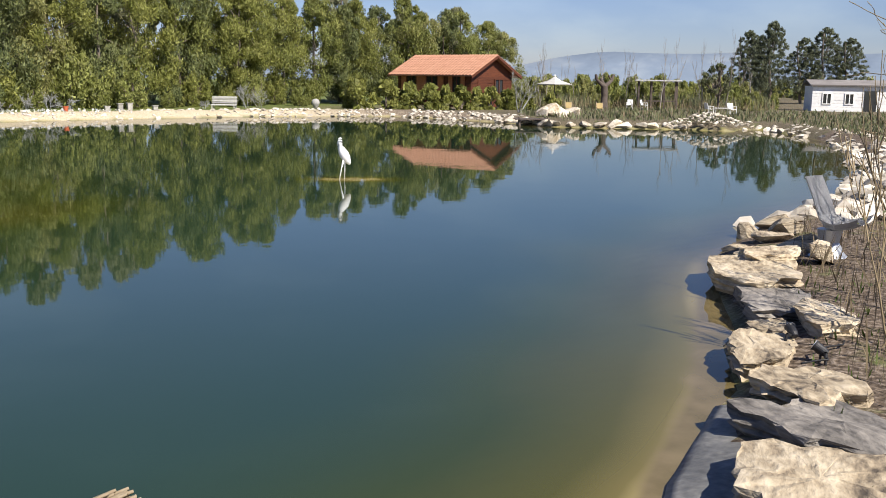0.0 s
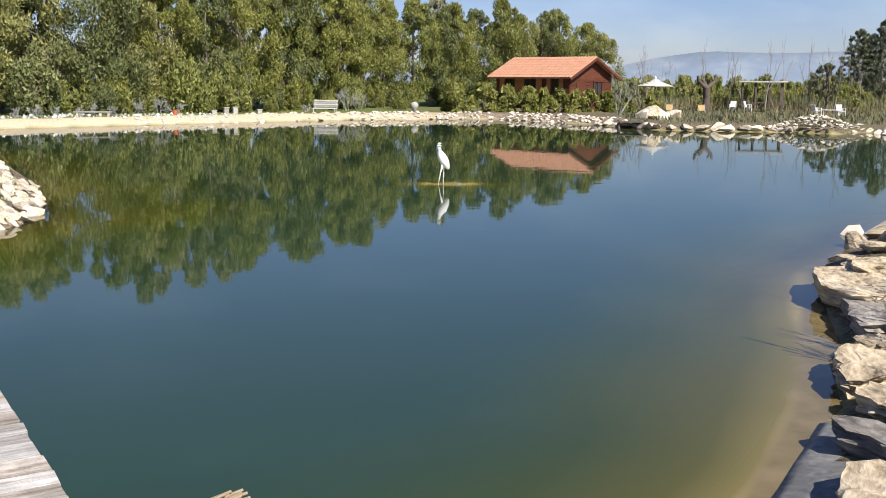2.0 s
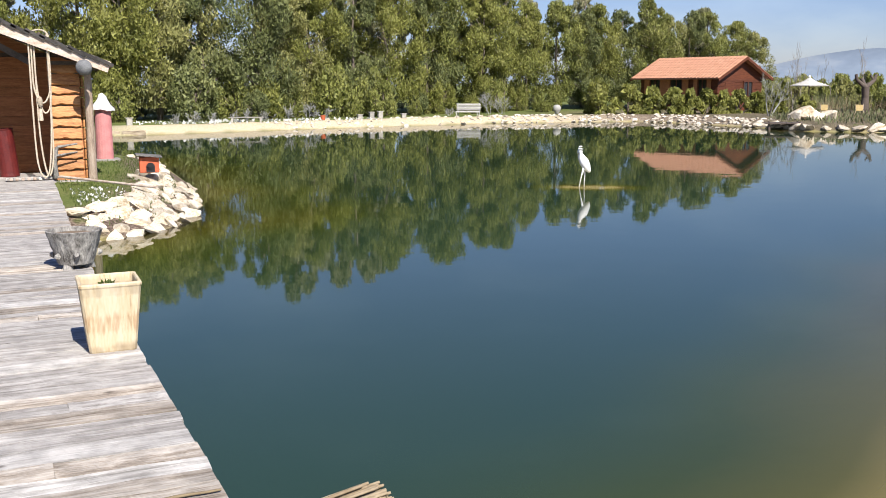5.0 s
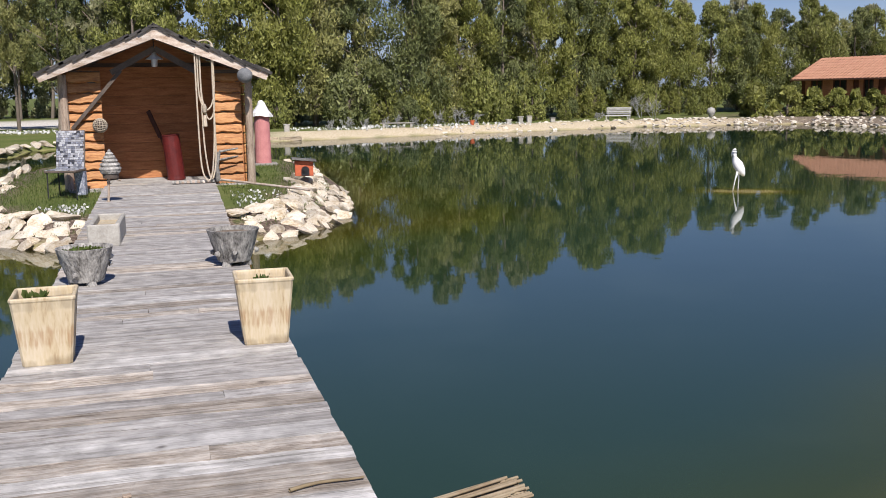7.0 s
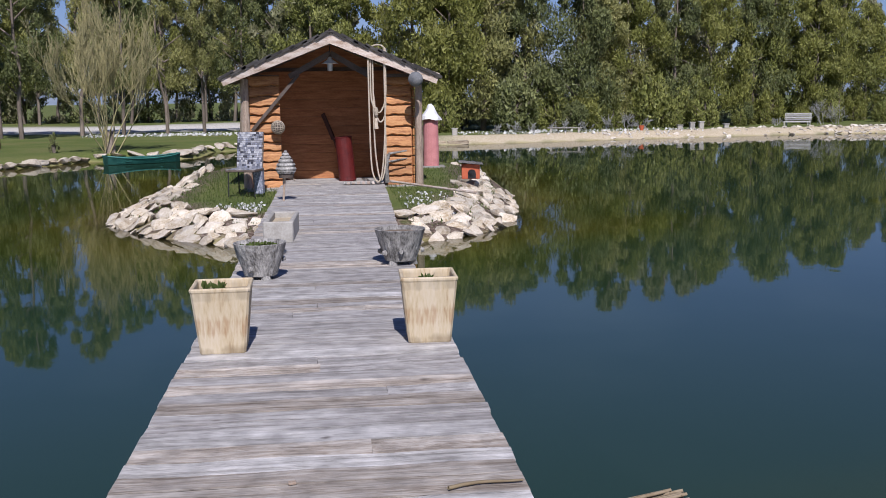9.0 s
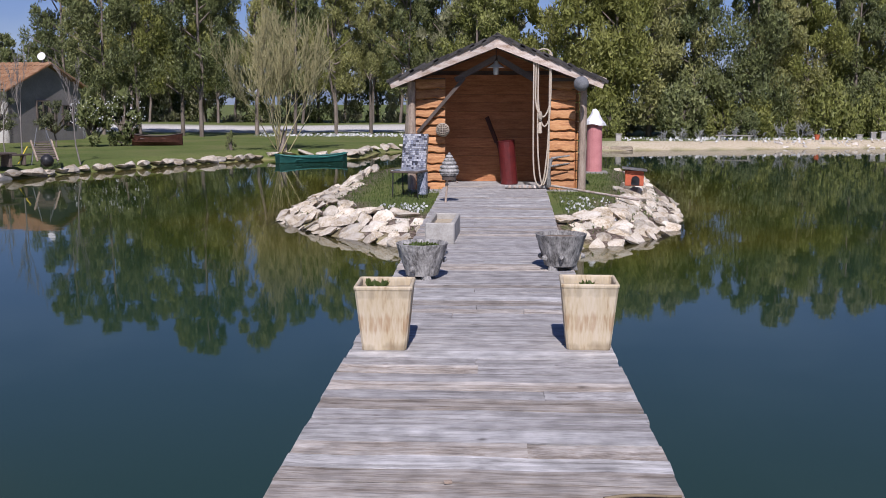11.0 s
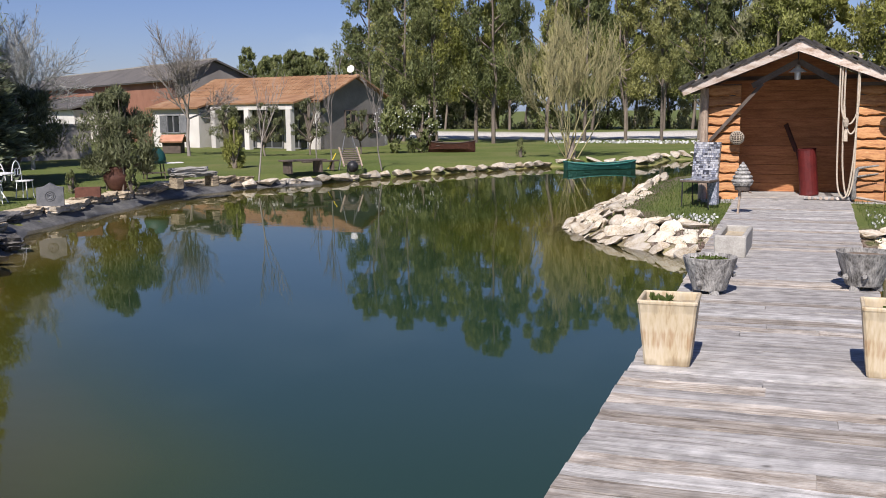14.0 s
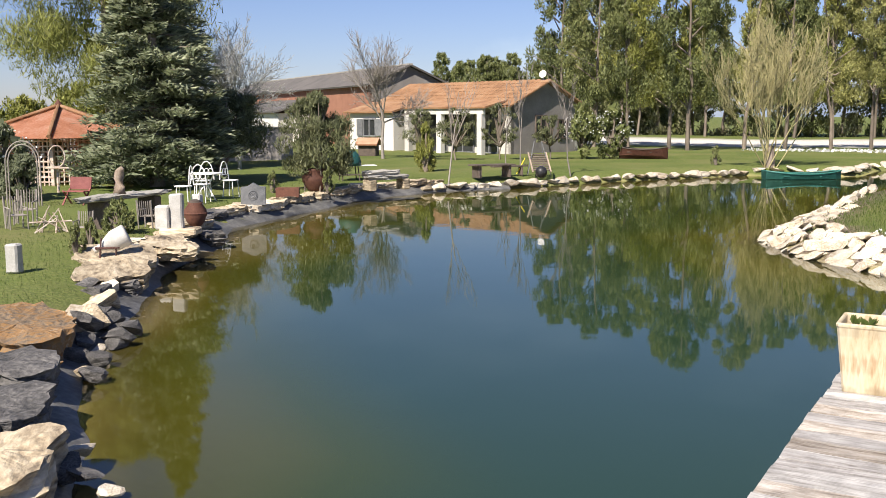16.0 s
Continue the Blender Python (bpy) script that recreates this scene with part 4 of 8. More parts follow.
for k, src in enumerate(scrub):
    put_copies(src, scrub_sp[k::3], "olive scrub bush on the far plain", "shrub", "far scrub", tr)
for s in kinds + thin + low + tall + scrub + [pine]:
    drop_source(s)

# bare poplar whips on the plain
whip, tips, _ = bare_tree("bare_tree", 180, 5.0, "twig_grey", 3, 0.28, 0.06, 0.5, 5, first=0.55)
put_copies(whip, [(math.sin(a) * d, math.cos(a) * d, 0.3, s) for a, d, s in ((radians(tr.uniform(43.5, 56)), tr.uniform(62, 100), tr.uniform(0.4, 0.9)) for _ in range(34))], "thin leafless grey tree", "tree", "bare trees", tr)
drop_source(whip)

# ---- buildings ----
def frame_at(origin, u):
    """A level pose whose x axis runs along u."""
    return Matrix.Translation(origin) @ Matrix.Rotation(math.atan2(u[1], u[0]), 4, "Z")


def gable_end(w, eave, ridge, x, thick):
    bm = bmesh.new()
    vs = [bm.verts.new((x, y, z)) for y, z in ((0, 0), (w, 0), (w, eave), (w / 2, ridge), (0, eave))]
    bm.faces.new(vs)
    f = bmesh.ops.extrude_face_region(bm, geom=bm.faces[:])
    bmesh.ops.translate(bm, vec=(thick, 0, 0), verts=[v for v in f["geom"] if isinstance(v, bmesh.types.BMVert)])
    bmesh.ops.recalc_face_normals(bm, faces=bm.faces[:])
    return bm


def tiled_pitch(parent, L, p_eave, p_ridge, material, rows=7, tile=0.30, over=0.3):
    """One roof pitch from eave to ridge: courses of half-round tiles on a deck."""
    (ye, ze), (yr, zr) = p_eave, p_ridge
    s = Vector((0, yr - ye, zr - ze))
    part("roof_deck", beam((L / 2, ye, ze), (L / 2, yr, zr), L + 2 * over, 0.06), material, parent)
    nt = int((L + 2 * over) / tile)
    V, F = [], []
    for i in range(nt):
        x = -over + (i + 0.5) * (L + 2 * over) / nt
        for j in range(rows):
            a = Vector((x, ye, ze)) + s * (j / rows)
            b = Vector((x, ye, ze)) + s * ((j + 1.08) / rows)
            up = Vector((0, -s.z, s.y)).normalized()
            if up.z < 0:
                up = -up
            k0 = len(V)
            for p, lift in ((a, 0.05), (b, 0.03)):
                for q in range(4):
                    th = math.pi * q / 3
                    V.append(p + Vector((math.cos(th) * tile * 0.5, 0, 0)) + up * (lift + math.sin(th) * 0.06))
            for q in range(3):
                F.append((k0 + q, k0 + q + 1, k0 + 5 + q, k0 + 4 + q))
    return part("roof_tiles", mesh_np("roof_tiles", V, F, material), material, parent)


def window(parent, m, w, h, frame_mat, shutters=None):
    """A window in the wall's plane x-z, facing -y: frame, panes, perhaps shutters."""
    win = new("window")
    win.parent = parent
    win.matrix_local = m
    part("pane", box(w, 0.02, h, (0, 0.02, h / 2)), M["glass"], win)
    bm = bmesh.new()
    for x in (-w / 2, 0, w / 2):
        box(0.06, 0.06, h + 0.06, (x, -0.01, h / 2), 0, bm)
    for zz in (0, h):
        box(w + 0.06, 0.06, 0.06, (0, -0.012, zz), 0, bm)
    part("window_frame", bm, frame_mat, win)
    if shutters:
        for sg in (-1, 1):
            part("shutter", box(w / 2, 0.04, h, (sg * (w * 0.75 + 0.05), -0.03, h / 2)), shutters, win)
    return win


# red chalet on the far shore
A = radians(39.0)
er, aw = Vector((math.cos(A), -math.sin(A), 0)), Vector((math.sin(A), math.cos(A), 0))
th = radians(38)
u = er * math.cos(th) - aw * math.sin(th)
L, W = 6.0, 4.4
corner = Vector((40.3, 47.7, 0.32))
chalet = thing("chalet", "red-stained wooden chalet with an orange tile roof", "house", at=frame_at(corner - u * L, u))
EV, RG = 2.23, 3.28
part("wall", box(L, 0.1, EV, (L / 2, 0.05, EV / 2)), M["chalet"], chalet)
part("wall", box(L, 0.1, EV, (L / 2, W - 0.05, EV / 2)), M["chalet"], chalet)
for x in (0.0, L - 0.1):
    part("gable_wall", gable_end(W, EV, RG - 0.08, x, 0.1), M["chalet"], chalet)
for k in range(9):
    part("wall_board", box(L, 0.03, 0.2, (L / 2, -0.01, 0.12 + k * 0.215), 0.01), M["chalet"], chalet)
    part("wall_board", box(0.03, W, 0.2, (L + 0.012, W / 2, 0.12 + k * 0.215), 0.01), M["chalet"], chalet)
for x, w in ((1.2, 0.8), (2.9, 0.9), (4.9, 0.6)):
    window(chalet, pose(x, -0.05, 0.95), w, 1.0, M["chalet"], M["log_in"])
window(chalet, pose(L + 0.06, 2.9, 0.9, 0, 0, 90), 0.9, 0.9, M["chalet"])
part("door", box(0.05, 0.9, 1.75, (L + 0.04, 1.1, 0.9), 0.01), M["chalet"], chalet, "red-brown plank door")
ov, dz = 0.55, 0.55 * (RG - EV) / (W / 2)
tiled_pitch(chalet, L, (-ov, EV - dz), (W / 2, RG), M["tile_roof"], 8, 0.26, 0.45)
tiled_pitch(chalet, L, (W + ov, EV - dz), (W / 2, RG), M["tile_roof"], 8, 0.26, 0.45)
for sg, ye in ((0, -ov), (1, W + ov)):
    for x in (-0.45, L + 0.45):
        part("barge_board", beam((x, ye, EV - dz - 0.06), (x, W / 2, RG - 0.06), 0.04, 0.16), M["chalet"], chalet)

# white house with an old tile roof
u = Vector((0.97, -0.24, 0)).normalized()
L, W = 9.2, 5.2
corner = Vector((-20.5, 41.4, 0.28))
house = thing("house", "low white-plastered house with an old orange tile roof", "house", at=frame_at(corner - u * L, u))
EV, RG = 2.35, 3.45
part("wall", box(L, 0.25, EV, (L / 2, 0.125, EV / 2)), M["plaster"], house)
part("wall", box(L, 0.25, EV, (L / 2, W - 0.125, EV / 2)), M["plaster"], house)
for x in (0.0, L - 0.25):
    part("gable_wall", gable_end(W, EV, RG - 0.1, x, 0.25), M["grey_plaster"], house, "grey gable wall")
for x, w, h, z in ((1.0, 1.1, 1.0, 0.85), (4.5, 1.3, 1.9, 0.05), (6.2, 1.4, 1.9, 0.05), (7.9, 1.1, 1.9, 0.05)):
    window(house, pose(x, -0.03, z), w, h, M["stone_grey"], M["stone_grey"] if x < 2 else None)
window(house, pose(L + 0.03, 2.2, 0.9, 0, 0, 90), 0.8, 0.9, M["beam"])
window(house, pose(L + 0.03, 3.9, 0.7, 0, 0, 90), 0.7, 0.9, M["beam"])
tiled_pitch(house, L, (-0.4, EV - 0.15), (W / 2, RG), M["old_roof"], 7, 0.3, 0.3)
tiled_pitch(house, L, (W + 0.4, EV - 0.15), (W / 2, RG), M["old_roof"], 7, 0.3, 0.3)
part("porch_beam", box(5.2, 0.2, 0.3, (6.2, -1.4, 2.0), 0.02), M["plaster"], house)
for x in (3.8, 6.0, 8.6):
    part("porch_pillar", box(0.3, 0.3, 1.95, (x, -1.4, 0.95), 0.02), M["plaster"], house)
part("porch_roof", beam((6.2, -1.6, 2.16), (6.2, 0.0, 2.5), 5.6, 0.08), M["old_roof"], house)
part("wing", box(3.3, 1.6, 1.95, (1.35, -0.9, 0.97), 0.03), M["plaster"], house)
window(house, pose(1.3, -1.74, 0.8), 0.9, 0.85, M["stone_grey"], M["stone_grey"])
part("wing_roof", beam((1.35, -1.95, 1.98), (1.35, 0.1, 2.5), 3.7, 0.09), M["old_roof"], house)
dish = thing("satellite_dish", "white satellite dish on a thin mast", "dish", at=pose(*(corner + Vector((0.5, 2.5, 0.0)))))
part("mast", rod((0, 0, 2.6), (0, 0, 3.7), 0.03), M["metal"], dish)
bm = lathe([(0.0, 0.0), (0.2, 0.03), (0.38, 0.1), (0.37, 0.12), (0.2, 0.05), (0.0, 0.02)], 18)
bmesh.ops.transform(bm, matrix=Matrix.Translation((0, -0.06, 3.75)) @ Matrix.Scale(0.5, 4) @ Matrix.Rotation(radians(70), 4, "X"), verts=bm.verts)
part("reflector", bm, M["white"], dish, smooth=True)

# long barn behind it
u = Vector((0.8286, -0.5627, 0)).normalized()
L, W = 34.0, 4.95
corner = Vector((-32.4, 47.15, 0.3))
barn = thing("barn", "long barn with grey fibre roof and orange walls", "barn", at=frame_at(corner - u * L, u))
EV, RG = 3.62, 4.72
part("wall", box(L, 0.3, EV, (L / 2, 0.15, EV / 2)), M["orange_wall"], barn)
part("wall", box(L, 0.3, EV, (L / 2, W - 0.15, EV / 2)), M["orange_wall"], barn)
for x in (0.0, L - 0.3):
    part("gable_wall", gable_end(W, EV, RG - 0.08, x, 0.3), M["grey_plaster"], barn)
for ye in (-0.3, W + 0.3):
    part("roof", beam((L / 2, ye, EV - 0.1), (L / 2, W / 2, RG), L + 0.6, 0.1), M["fibre_roof"], barn)
part("ridge_cap", beam((-0.3, W / 2, RG + 0.04), (L + 0.3, W / 2, RG + 0.04), 0.3, 0.08), M["concrete"], barn)
part("vent_pipe", rod((L - 1.8, W / 2 + 0.3, RG - 0.3), (L - 1.8, W / 2 + 0.3, RG + 0.42), 0.13), M["metal"], barn)
part("lean_to", box(13, 3, 2.0, (19.5, -1.6, 1.0), 0.03), M["plaster"], barn)
part("lean_to_roof", beam((19.5, -3.4, 2.05), (19.5, 0, 2.9), 13.6, 0.1), M["fibre_roof"], barn)

# garden wall in front of it
gw = thing("garden_wall", "plain grey rendered garden wall", "wall", kind="structure")
part("wall_run", beam((-34, 24.5, 0.85), (-25.4, 31.5, 0.85), 0.25, 1.5, None, 0.02), M["grey_plaster"], gw)
part("wall_coping", beam((-34, 24.5, 1.62), (-25.4, 31.5, 1.62), 0.34, 0.06), M["concrete"], gw)

# white cabin beyond the right-hand shore
u = Vector((0.66, -0.75, 0)).normalized()
mh = thing("mobile_home", "long white mobile home with grey roof", "mobile home", at=frame_at((62.2, 37.6, -0.12), u))
part("wall", box(11, 3, 1.9, (5.5, 1.5, 1.2), 0.02), M["white"], mh)
for k in range(8):
    part("cladding_board", box(11.02, 0.02, 0.2, (5.5, -0.006, 0.4 + k * 0.225), 0.004), M["white"], mh)
part("roof", beam((5.5, -0.25, 2.2), (5.5, 1.5, 2.55), 11.4, 0.08), M["grey_plaster"], mh)
part("roof", beam((5.5, 3.25, 2.2), (5.5, 1.5, 2.55), 11.4, 0.08), M["stone_grey"], mh)
for x in (0.95, 2.4, 6.4, 8.6):
    window(mh, pose(x, -0.03, 0.95), 0.55, 0.7, M["white"])
part("door", box(0.8, 0.05, 1.6, (3.75, -0.03, 1.05), 0.01), M["glass"], mh)

# far hills, their haze carried by the colour alone
def ridge(x):
    return 62 + 22 * math.exp(-((x - 54) / 9) ** 2) - 22 * math.exp(-((x - 42) / 4.5) ** 2) + 8 * math.sin(x * 0.31) + 4 * math.sin(x * 0.83)


V, F = [], []
n = 140
for i in range(n + 1):
    a = radians(-75 + 150 * i / n)
    az = math.degrees(a)
    h = 30 + (ridge(az) - 30) * min(1, max(0, (az - 36) / 8))
    for d, zz in ((2300, -4), (2380, h * 0.5), (2460, h), (2600, -4)):
        V.append((math.sin(a) * d, math.cos(a) * d, zz + noise.noise(Vector((az * 0.4, d * 0.01, 0))) * 5))
for i in range(n):
    for k in range(3):
        F.append((4 * i + k, 4 * i + 4 + k, 4 * i + 5 + k, 4 * i + 1 + k))
thing("backdrop", "far hills with haze painted in as blue", "hills", kind="structure", data=mesh_np("hills", V, F, M["hill"], True))

# ---- stones along the banks ----
rk = random.Random(31)
ROCKS = {m: [rock_mesh("stone", 40 + 7 * i, M[m], fl, 2, 0.35) for i, fl in enumerate((0.45, 0.55, 0.65, 0.5, 0.75, 0.6))] for m in ("stone", "dark_slab", "slab")}
CHIPS = [rock_mesh("stone", 90 + 5 * i, M["stone"], 0.6, 1, 0.4) for i in range(5)]


def slab_mesh(seed, material, lx, ly, thick):
    """A flat layered slab with a ragged outline, its top at z = 0."""
    r = random.Random(seed)
    n = 30
    ang = sorted((k + r.uniform(-0.3, 0.3)) * 2 * math.pi / n for k in range(n))
    ph = [r.uniform(0, 6.28) for _ in range(3)]
    rad = [1.0 + 0.10 * math.sin(2 * a + ph[0]) + 0.09 * math.sin(3 * a + ph[1]) + 0.07 * math.sin(5 * a + ph[2]) + r.uniform(-0.09, 0.09) for a in ang]
    lx, ly = lx * 0.84, ly * 0.84
    bm = bmesh.new()
    layers = [(0.86, -1.0), (0.95, -0.72), (0.91, -0.62), (0.99, -0.42), (0.95, -0.30), (1.0, -0.08), (0.97, 0.0), (0.65, 0.0), (0.3, 0.0)]
    rings = []
    for li, (s, zz) in enumerate(layers):
        ring = []
        for a, q in zip(ang, rad):
            e = abs(math.cos(a)) ** 4 + abs(math.sin(a)) ** 4
            p = Vector((math.cos(a) * lx / 2 * q * s / e ** 0.25, math.sin(a) * ly / 2 * q * s / e ** 0.25, zz * thick))
            j = noise.noise_vector(p * 4 + Vector((seed, li * 3.1, 0)))
            p += Vector((j.x, j.y, j.z * 0.35 if zz < -0.01 else j.z * 0.5)) * 0.06
            p += noise.noise_vector(p * 13 + Vector((0, seed, li))) * 0.018
            if zz >= -0.06:
                p.z += noise.noise(p * 2.2 + Vector((0, seed, 0))) * 0.045
            ring.append(bm.verts.new(p))
        rings.append(ring)
    for a, b in zip(rings, rings[1:]):
        for k in range(n):
            bm.faces.new((a[k], a[(k + 1) % n], b[(k + 1) % n], b[k]))
    mid = bm.verts.new((0, 0, sum(v.co.z for v in rings[-1]) / n))
    for k in range(n):
        bm.faces.new((rings[-1][k], rings[-1][(k + 1) % n], mid))
    bm.faces.new(rings[0][::-1])
    return bm_mesh("slab", bm, M[material])


def edging(name, label):
    return thing(name, label, "stone edging", kind="structure")


def stone_at(parent, me, x, y, z, sx, sy, sz, rz, tilt=0.2, name="stone"):
    ob = new(name, me)
    ob.parent = parent
    ob.matrix_world = Matrix.Translation((x, y, z)) @ Matrix.Rotation(rz, 4, "Z") @ Matrix.Rotation(rk.uniform(-tilt, tilt), 4, "X") @ Matrix.Rotation(rk.uniform(-tilt, tilt), 4, "Y") @ Matrix.Diagonal((sx, sy, sz, 1))
    return ob


def along(poly, step, closed=False):
    """Evenly spaced places on an outline with the outward normal (to the left of travel is inside for these outlines)."""
    pts = [Vector(p) for p in poly]
    if closed:
        pts.append(pts[0])
    out, carry = [], 0.0
    for a, b in zip(pts, pts[1:]):
        d = b - a
        L_ = d.length
        s = carry
        while s < L_:
            q = a + d * (s / L_)
            out.append((q.x, q.y, math.atan2(d.y, d.x)))
            s += step
        carry = s - L_
    return out


def chain(a, b):
    """The shore's points from number a to number b."""
    return SHORE[a:b + 1]


# island: rough courses of pale limestone leaning on the bank
isle_edge = edging("island_edging", "pale limestone rubble ring round the small island")
for off, zz, size in ((0.05, 0.01, 0.33), (0.24, 0.07, 0.36), (0.44, 0.14, 0.38), (0.66, 0.21, 0.42), (0.90, 0.275, 0.44)):
    for x, y, a in along(ISLE, 0.31 if off < 0.6 else 0.39, True):
        if y > 19.5 and off not in (0.44, 0.66) or y > 25.5:
            continue
        nx, ny = -math.sin(a), math.cos(a)
        o = off + rk.uniform(-0.07, 0.07)
        px, py = x + nx * o, y + ny * o
        if -0.94 < px < 1.12 and 12.5 < py < 18.5:
            continue
        s = size * rk.uniform(0.7, 1.3)
        ob = new("stone", ROCKS["stone"][rk.randrange(6)])
        ob.parent = isle_edge
        ob.matrix_world = Matrix.Translation((px, py, zz + rk.uniform(-0.02, 0.05))) @ Matrix.Rotation(a + rk.uniform(-0.6, 0.6), 4, "Z") @ Matrix.Rotation((0.58 if off < 0.8 else 0.15) + rk.uniform(-0.3, 0.3), 4, "X") @ Matrix.Rotation(rk.uniform(-0.22, 0.22), 4, "Y") @ Matrix.Diagonal((s * rk.uniform(1.1, 1.6), s * rk.uniform(1.0, 1.3), s * rk.uniform(0.62, 0.95), 1))

# near banks: large flat slabs
right_bank = edging("right_bank_edging", "big flat layered limestone slabs along the planted bank")
left_bank = edging("left_bank_edging", "flat limestone slabs along the lawn's edge")
for i, (x, y, zt, lx, ly, ang, th, m) in enumerate((
        (3.98, 2.36, 0.29, 1.25, 0.9, 33, 0.24, "slab"), (4.74, 2.78, 0.28, 1.15, 0.72, 66, 0.22, "grey_slab"), (5.34, 3.24, 0.27, 1.02, 0.58, 62, 0.2, "slab"), (5.88, 3.93, 0.25, 0.95, 0.52, 38, 0.2, "slab"),
        (6.50, 4.26, 0.23, 0.62, 0.34, 30, 0.16, "slab"), (6.84, 4.02, 0.33, 0.92, 0.42, 52, 0.18, "slab"), (8.15, 5.52, 0.31, 1.9, 1.0, 42, 0.24, "slab"), (7.34, 4.76, 0.25, 1.5, 0.72, 40, 0.2, "grey_slab"), (8.75, 5.75, 0.36, 1.0, 0.6, 30, 0.14, "slab"),
        (3.1, 1.75, 0.33, 1.2, 0.8, 30, 0.22, "slab"), (2.0, 0.85, 0.33, 1.1, 0.8, 20, 0.22, "slab"))):
    ob = new("slab", slab_mesh(200 + i, m, lx, ly, th))
    ob.parent = right_bank
    ob.matrix_world = pose(x + 0.03, y - 0.06, zt - 0.07, rk.uniform(-3, 3), rk.uniform(-3, 3), ang) @ Matrix.Diagonal((0.94, 0.94, 0.8, 1))
for i, (x, y, zt, lx, ly, ang, th, m) in enumerate((
        (-4.42, 3.0, 0.30, 1.05, 0.9, 135, 0.28, "slab"), (-5.25, 3.6, 0.29, 1.2, 0.8, 141, 0.2, "dark_slab"), (-6.05, 4.3, 0.31, 1.0, 0.8, 132, 0.22, "dark_slab"), (-7.0, 5.12, 0.34, 1.75, 0.95, 134, 0.26, "rust_slab"),
        (-9.3, 8.12, 0.33, 2.5, 1.15, 140, 0.22, "slab"), (-9.95, 9.65, 0.34, 1.9, 0.75, 138, 0.2, "slab"), (-8.75, 7.55, 0.2, 0.9, 0.4, 30, 0.2, "dark_slab"), (-10.95, 11.5, 0.24, 1.3, 0.5, 140, 0.2, "dark_slab"),
        (-3.2, 1.9, 0.33, 1.1, 0.8, 40, 0.24, "slab"), (-2.0, 1.0, 0.33, 1.1, 0.7, 30, 0.24, "slab"), (-11.5, 11.4, 0.36, 1.2, 0.8, 60, 0.2, "slab"))):
    ob = new("slab", slab_mesh(260 + i, m, lx, ly, th))
    ob.parent = left_bank
    ob.matrix_world = pose(x, y, zt, rk.uniform(-3, 3), rk.uniform(-3, 3), ang)
for x, y, z, s, m in ((-4.47, 3.62, 0.13, 0.26, "stone"), (-4.2, 3.42, 0.10, 0.26, "dark_slab"), (-4.33, 3.42, 0.12, 0.25, "dark_slab"), (-4.0, 3.4, 0.05, 0.2, "stone"), (-7.19, 6.16, 0.13, 0.36, "dark_slab"), (-7.02, 6.21, 0.08, 0.3, "dark_slab"), (-7.3, 5.9, 0.24, 0.4, "stone"),
                      (-6.8, 5.6, 0.12, 0.3, "dark_slab"), (-6.74, 5.86, 0.08, 0.32, "dark_slab"), (-7.9, 6.85, 0.16, 0.45, "slab"), (-8.3, 7.0, 0.2, 0.4, "dark_slab"), (-8.5, 7.3, 0.16, 0.4, "stone"), (-7.6, 6.4, 0.14, 0.3, "dark_slab"), (-6.6, 5.55, 0.05, 0.2, "stone"), (-9.9, 10.2, 0.1, 0.4, "slab"), (-6.25, 5.3, 0.08, 0.3, "dark_slab"), (-6.7, 5.9, 0.12, 0.3, "dark_slab"), (-7.1, 5.95, 0.22, 0.4, "slab"), (-6.45, 5.2, 0.10, 0.3, "dark_slab"),
                      (-7.35, 6.3, 0.15, 0.4, "dark_slab"), (-7.75, 6.6, 0.2, 0.45, "slab"), (-8.6, 7.1, 0.2, 0.4, "dark_slab"), (-9.3, 8.2, 0.12, 0.5, "dark_slab"), (-10.1, 10.0, 0.15, 0.5, "slab"), (-6.9, 5.7, 0.26, 0.4, "dark_slab"), (-5.9, 4.95, 0.08, 0.28, "dark_slab"),
                      (-3.75, 2.95, 0.1, 0.3, "slab"), (-6.1, 5.0, 0.06, 0.22, "slab"), (-6.9, 6.25, 0.1, 0.3, "dark_slab")):
    stone_at(left_bank, ROCKS[m][rk.randrange(6)], x, y, z, s * 1.3, s, s, rk.uniform(0, 6), 0.3)
for x, y, z, s in ((10.4, 6.75, 0.22, 0.75), (9.95, 5.95, 0.25, 0.85), (9.95, 6.85, 0.08, 0.5), (11.0, 6.9, 0.25, 0.75), (9.4, 6.35, 0.15, 0.55), (10.9, 7.4, 0.1, 0.6), (11.7, 7.4, 0.2, 0.7), (9.3, 5.4, 0.3, 0.6), (7.0, 4.5, 0.2, 0.4), (8.9, 5.6, 0.3, 0.35)):
    stone_at(right_bank, ROCKS["slab"][rk.randrange(6)], x, y, z - 0.06, s * 1.1, s * 0.8, s * 0.75, rk.uniform(0, 6), 0.2)

# the lawn's kerb: long ragged slabs laid end to end over the liner
KERB = [slab_mesh(620 + i, ("slab", "stone", "slab", "dark_slab", "slab")[i], 1.15, 0.62, 0.15) for i in range(5)]
for x, y, a in along(chain(43, 49), 0.82):
    nx, ny = math.sin(a), -math.cos(a)
    o = 0.50 + rk.uniform(-0.08, 0.08)
    ob = new("slab", KERB[rk.choice((0, 1, 2, 2, 4, 0, 4, 3))])
    ob.parent = left_bank
    ob.matrix_world = pose(x + nx * o, y + ny * o, 0.29 + rk.uniform(-0.02, 0.03), rk.uniform(-4, 4), rk.uniform(-4, 4), math.degrees(a) + rk.uniform(-12, 12))
